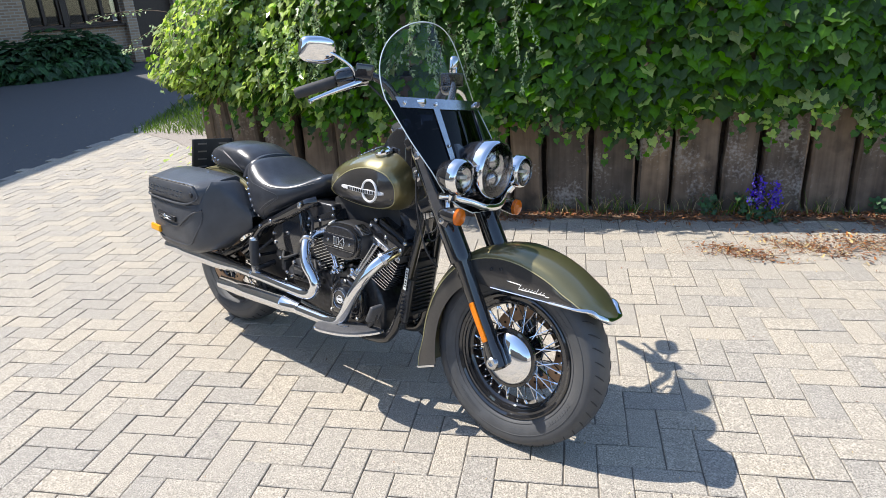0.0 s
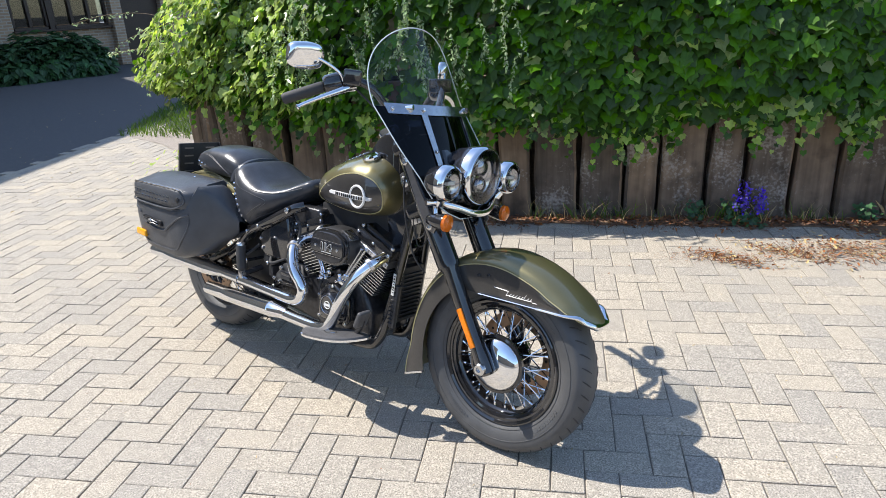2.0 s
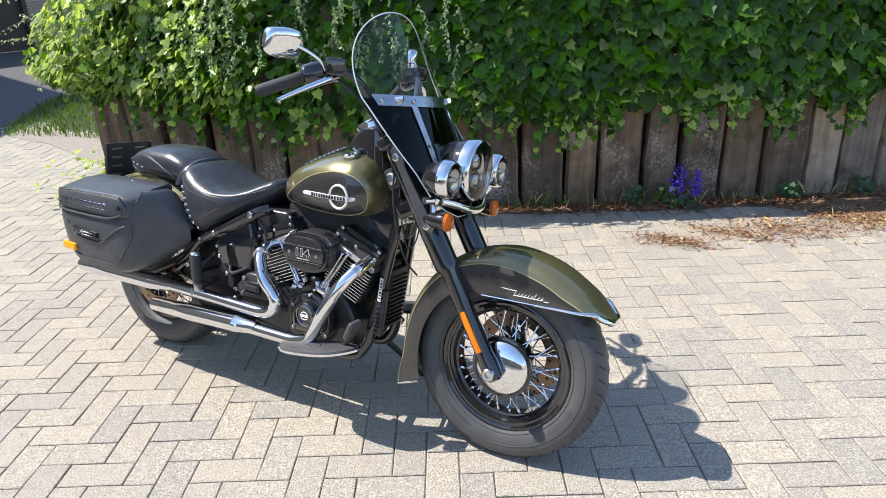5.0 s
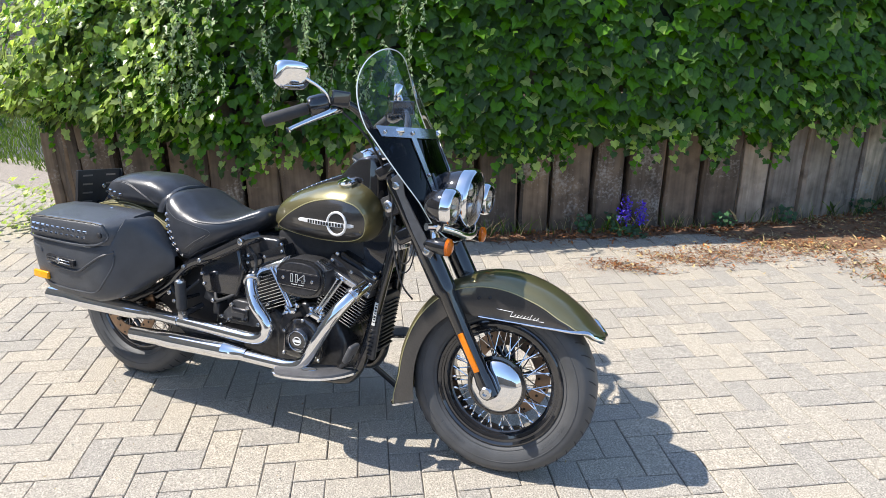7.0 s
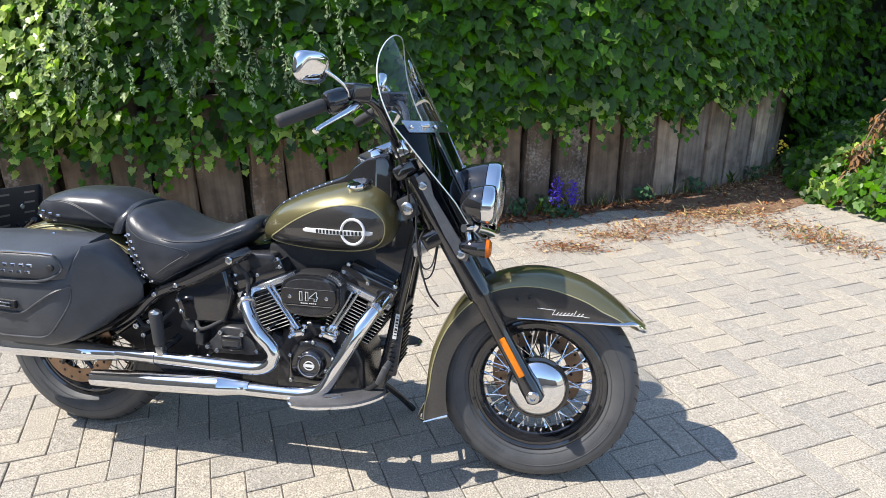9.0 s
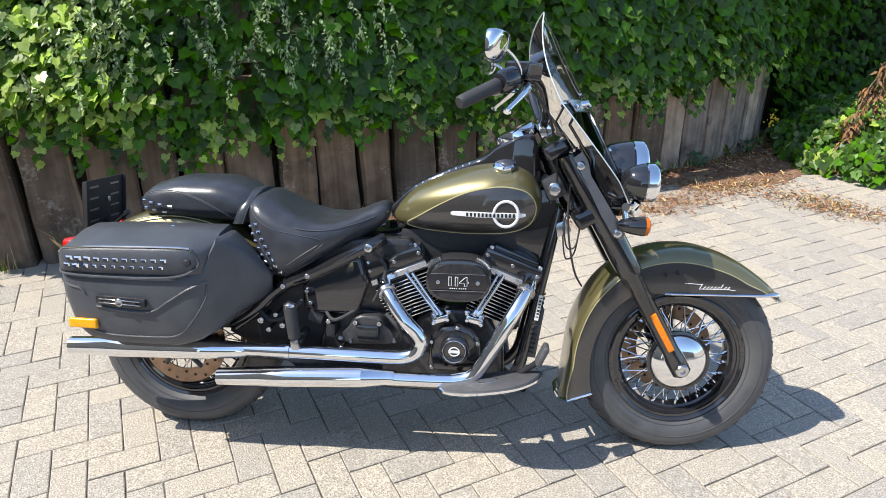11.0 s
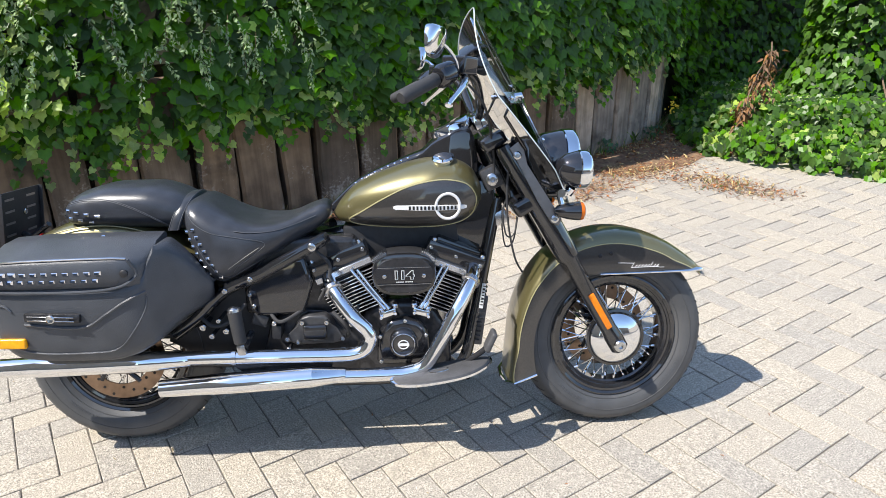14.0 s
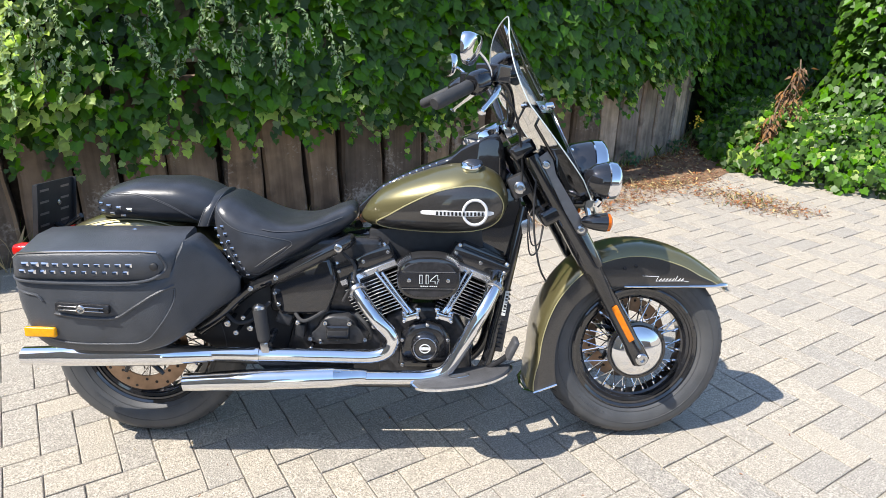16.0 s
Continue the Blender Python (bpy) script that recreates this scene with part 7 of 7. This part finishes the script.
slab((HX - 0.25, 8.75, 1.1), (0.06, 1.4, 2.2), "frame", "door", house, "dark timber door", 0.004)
slab((HX - 0.4, 8.0, 5.35), (1.4, 22.0, 0.18), "frame", "roof", house, "dark eaves")
for y0, y1, bars in ((5.28, 6.12, 1), (6.3, 7.72, 2)):
    w = slab(((HX - 0.1), (y0 + y1) / 2, 1.12), (0.16, y1 - y0, 0.1), "frame", "window", house, "dark timber casement window")
    slab((HX - 0.1, (y0 + y1) / 2, 2.75), (0.14, y1 - y0, 0.1), "frame", "window_frame", w)
    for q in range(bars + 2):
        y = y0 + (y1 - y0) * q / (bars + 1)
        slab((HX - 0.1, y, 1.95), (0.14, 0.09, 1.55), "frame", "window_frame", w)
    for q in range(bars + 1):
        ya, yb = y0 + (y1 - y0) * q / (bars + 1), y0 + (y1 - y0) * (q + 1) / (bars + 1)
        slab((HX - 0.12, (ya + yb) / 2, 1.95), (0.02, yb - ya - 0.1, 1.5), "window", "pane", w, bevel=0)
slab((HX - 0.1, 6.21, 1.9), (0.24, 0.14, 1.7), "frame", "mullion", house)
slab((HX + 0.06, 6.5, 1.07), (0.2, 2.6, 0.06), "frame", "window_sill", house)
slab((HX - 1.2, 6.5, 1.9), (0.1, 3.0, 2.2), "render", "inner_wall", house, "pale wall inside the house")

bush = tagged(new("shrub"), "broad dark green leafy shrub under the house windows", "shrub")
pile = Pile()
long_leaf = [(0, 0, 0), (0.085, -0.10, 0.03), (0.08, -0.22, 0.04), (0, -0.36, 0), (-0.08, -0.22, 0.04), (-0.085, -0.10, 0.03)]
for k in range(3800):
    a, e = r.uniform(0, 2 * math.pi), math.asin(r.random())
    o = V((math.cos(a) * math.cos(e), math.sin(a) * math.cos(e), math.sin(e)))
    lump = 0.85 + 0.25 * noise.noise(o * 2.3)
    c = V((-15.7, 5.0 + 0.75 * (k % 3 - 1), 0.0))
    p = c + V((o.x * 1.0, o.y * 1.1, o.z * (1.15 if k % 3 else 0.95))) * lump * (1 - 0.35 * r.random() ** 2)
    pile.leaf(long_leaf, leaf_pose(p, o, r, spread=0.35) @ Matrix.Scale(r.uniform(0.5, 1.0), 4), 4)
pile.make("foliage", "bushleaf", bush)
part("stem", lathe(B(), [(0, 0.4), (0.45, 0.45), (0.65, 0.1)], (-15.7, 5.0, 0), (0, 0, 1), 10, squash=(1, 1.6)), "core", bush)


# ---- unseen blocks, added to shade the drive and bound sky and reflections ----
def block(name, pts, h, mat, label):
    bm = B()
    a = [bm.verts.new((x, y, -0.01)) for x, y in pts]
    b = [bm.verts.new((x, y, h)) for x, y in pts]
    n = len(pts)
    bm.faces.new(b)
    for i in range(n):
        bm.faces.new((a[i], a[(i + 1) % n], b[(i + 1) % n], b[i]))
    return tagged(part(name, bm, mat), label, "building", kind="structure")


# never in view: the first casts the drive's shade, the others limit the sky
block("wall_west", [(-9.8, -1.95), (-12.45, 1.97), (-27, 5.9), (-27, -16), (-3.5, -16), (-7.0, -6.07)], 8.0, "brick", "tall unseen brick block added to shade the drive")
block("wall_south", [(-2.0, -13.0), (14, -13.0), (14, -13.4), (-2.0, -13.4)], 3.0, "brick", "unseen plain brick wall added behind the paving")
block("wall_east", [(13.6, -13.0), (14, -13.0), (14, 3.0), (13.6, 3.0)], 2.2, "render", "unseen plain rendered wall added beyond the paving")

# carport and car
cp = tagged(new("carport"), "dark open carport overgrown with ivy", "carport", kind="structure")
slab((9.4, 8.4, 2.5), (7.6, 6.6, 0.2), "frame", "roof", cp)
# near-black walls: the carport's inner shade is put into their colour
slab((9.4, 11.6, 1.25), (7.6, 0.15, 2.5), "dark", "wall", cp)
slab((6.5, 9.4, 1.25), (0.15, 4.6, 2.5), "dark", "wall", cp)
car = tagged(new("car"), "dark grey parked car nosing out of the carport", "car")
CM = Matrix.Translation((7.62, 5.55, 0)) @ Matrix.Rotation(math.atan2(-0.78, -0.62), 4, "Z")


def cpart(name, bm, mat, parent=None, label=""):
    bmesh.ops.transform(bm, matrix=CM, verts=bm.verts)
    return part(name, bm, mat, parent or car, label, 50)


rings = []
for x, w, lo, hi in ((0.0, 0.62, 0.30, 0.62), (-0.05, 0.74, 0.24, 0.74), (-0.2, 0.83, 0.2, 0.86), (-0.5, 0.87, 0.2, 0.95), (-1.2, 0.89, 0.2, 1.02), (-2.4, 0.9, 0.2, 1.02), (-3.8, 0.88, 0.22, 1.0), (-4.2, 0.8, 0.3, 0.95)):
    ring = []
    for k in range(28):
        a = 2 * math.pi * k / 28
        ca, sa = math.cos(a), math.sin(a)
        ring.append((x, w * math.copysign(abs(ca) ** 0.45, ca), (lo + hi) / 2 + (hi - lo) / 2 * math.copysign(abs(sa) ** 0.5, sa)))
    rings.append(ring)
loft(bm := B(), rings)
cpart("body", bm, "carpaint")
rings = []
for x, w, hi in ((-1.1, 0.72, 1.04), (-1.8, 0.66, 1.42), (-2.6, 0.66, 1.46), (-3.6, 0.64, 1.30), (-4.0, 0.6, 1.02)):
    rings.append([(x, -w - 0.08, 1.0), (x, -w, hi - 0.04), (x, -w + 0.1, hi), (x, w - 0.1, hi), (x, w, hi - 0.04), (x, w + 0.08, 1.0)])
loft(bm := B(), rings)
cpart("cabin", bm, "dark")
for sgn in (-1, 1):
    hl = cpart("headlight", lathe(B(), [(-0.1, 0.16), (-0.02, 0.16), (0.02, 0.13), (0.03, 0.0)], (-0.10, sgn * 0.60, 0.78), (1, sgn * 0.4, 0.25), 24, squash=(1.3, 0.6)), "lampglass", None, "clear headlight")
    cpart("reflector", lathe(B(), [(-0.04, 0.0), (0.0, 0.07), (0.005, 0.075)], (-0.12, sgn * 0.60, 0.78), (1, sgn * 0.4, 0.25), 20, cap=False), "lamp", hl)
    fg = cpart("fog_lamp", lathe(B(), [(-0.04, 0.07), (0.02, 0.065), (0.03, 0.05), (0.02, 0.0)], (-0.01, sgn * 0.56, 0.46), (1, sgn * 0.3, 0), 20), "lamp", None, "round fog lamp")
    for x in (-0.8, -3.4):
        wl = cpart("wheel", lathe(B(), [(-0.1, 0.2), (-0.1, 0.3), (-0.06, 0.32), (0.06, 0.32), (0.1, 0.3), (0.1, 0.2)], (x, sgn * 0.8, 0.32), (0, 1, 0), 28), "tyre")
        cpart("hub", lathe(B(), [(-0.09, 0.2), (0.09, 0.2)], (x, sgn * 0.8, 0.32), (0, 1, 0), 20), "steel", wl)
box(bm := B(), (0.0, 0, 0.42), (0.06, 0.8, 0.16), bevel=0.02)
cpart("grille", bm, "plug")
bm = tube(B(), [(0.03, -0.42, 0.33), (0.04, -0.42, 0.51), (0.05, 0.42, 0.51), (0.04, 0.42, 0.33)], 0.012, 8, closed=True)
cpart("grille_trim", bm, "chrome")

# ---- block paving, piece by piece ----
bm = B()
vs = [bm.verts.new((x, y, -0.005)) for x, y in CORNERS]
bm.faces.new(vs)
pavement = tagged(part("pavement", bm, "sand"), "herringbone block paving of pale buff concrete setts", "paving", kind="structure")


def paver_points(seed):
    """A worn block, its long side along x, with rounded top edges."""
    r = random.Random(seed)
    lx, ly = PW - 0.0019, PW / 2 - 0.0019
    j = lambda: r.uniform(-0.0012, 0.0012)
    low = [(-lx + j(), -ly + j(), -0.012), (lx + j(), -ly + j(), -0.012), (lx + j(), ly + j(), -0.012), (-lx + j(), ly + j(), -0.012)]
    mid = [(x, y, -0.0022) for x, y, z in low]
    c = 0.0028
    top = [(x - math.copysign(c, x), y - math.copysign(c, y), 0.0) for x, y, z in low]
    v = low + mid + top
    f = [(8, 9, 10, 11)]
    for k in range(4):
        f += [(k, (k + 1) % 4, 4 + (k + 1) % 4, 4 + k), (4 + k, 4 + (k + 1) % 4, 8 + (k + 1) % 4, 8 + k)]
    return v, f


PAVER = [paver_points(900 + k) for k in range(6)]
paver_mesh = []
for v, f in PAVER:
    me = bpy.data.meshes.new("paver")
    me.from_pydata(v, [], f)
    me.materials.append(M["paver"])
    paver_mesh.append(me)
r = random.Random(3)
rest_v, rest_f, singles = [], [], 0
course = math.atan2(E1.y, E1.x)
for k in range(-90, 70):
    for m4 in range(-30, 30):
        for upright in (True, False):
            a, b = (k + 0.5, k + 1 + 4 * m4) if upright else (k + 1, k + 3.5 + 4 * m4)
            x, y = paving(a, b)
            if not (-7.3 < x < 7 and -3.2 < y < 5) or not inside(x, y, CORNERS):
                continue
            turn = course + (math.pi / 2 if upright else 0) + (math.pi if r.random() < 0.5 else 0)
            mm = Matrix.Translation((x, y, r.uniform(-0.0015, 0.0015))) @ Matrix.Rotation(turn, 4, "Z") @ pose(0, 0, 0, r.gauss(0, 0.25), r.gauss(0, 0.2), r.gauss(0, 0.3))
            which = r.randrange(6)
            if singles < 300 and -0.3 < x < 3.2 and -1.25 < y < 0.25 and inside(x, y, [(-0.3, -0.5), (0.4, -0.95), (2.0, -1.25), (3.2, -0.4), (3.0, 0.25), (-0.3, 0.25)]):
                shared("paver", paver_mesh[which], pavement, mm)
                singles += 1
            else:
                o = len(rest_v)
                v, f = PAVER[which]
                rest_v += [tuple(mm @ V(p)) for p in v]
                rest_f += [tuple(o + i for i in q) for q in f]
me = bpy.data.meshes.new("paving_field")
me.from_pydata(rest_v, [], rest_f)
me.materials.append(M["paver"])
ob = new("paving_field", me)
ob.parent = pavement
tagged(ob, "buff paving blocks laid in herringbone", kind="stuff")
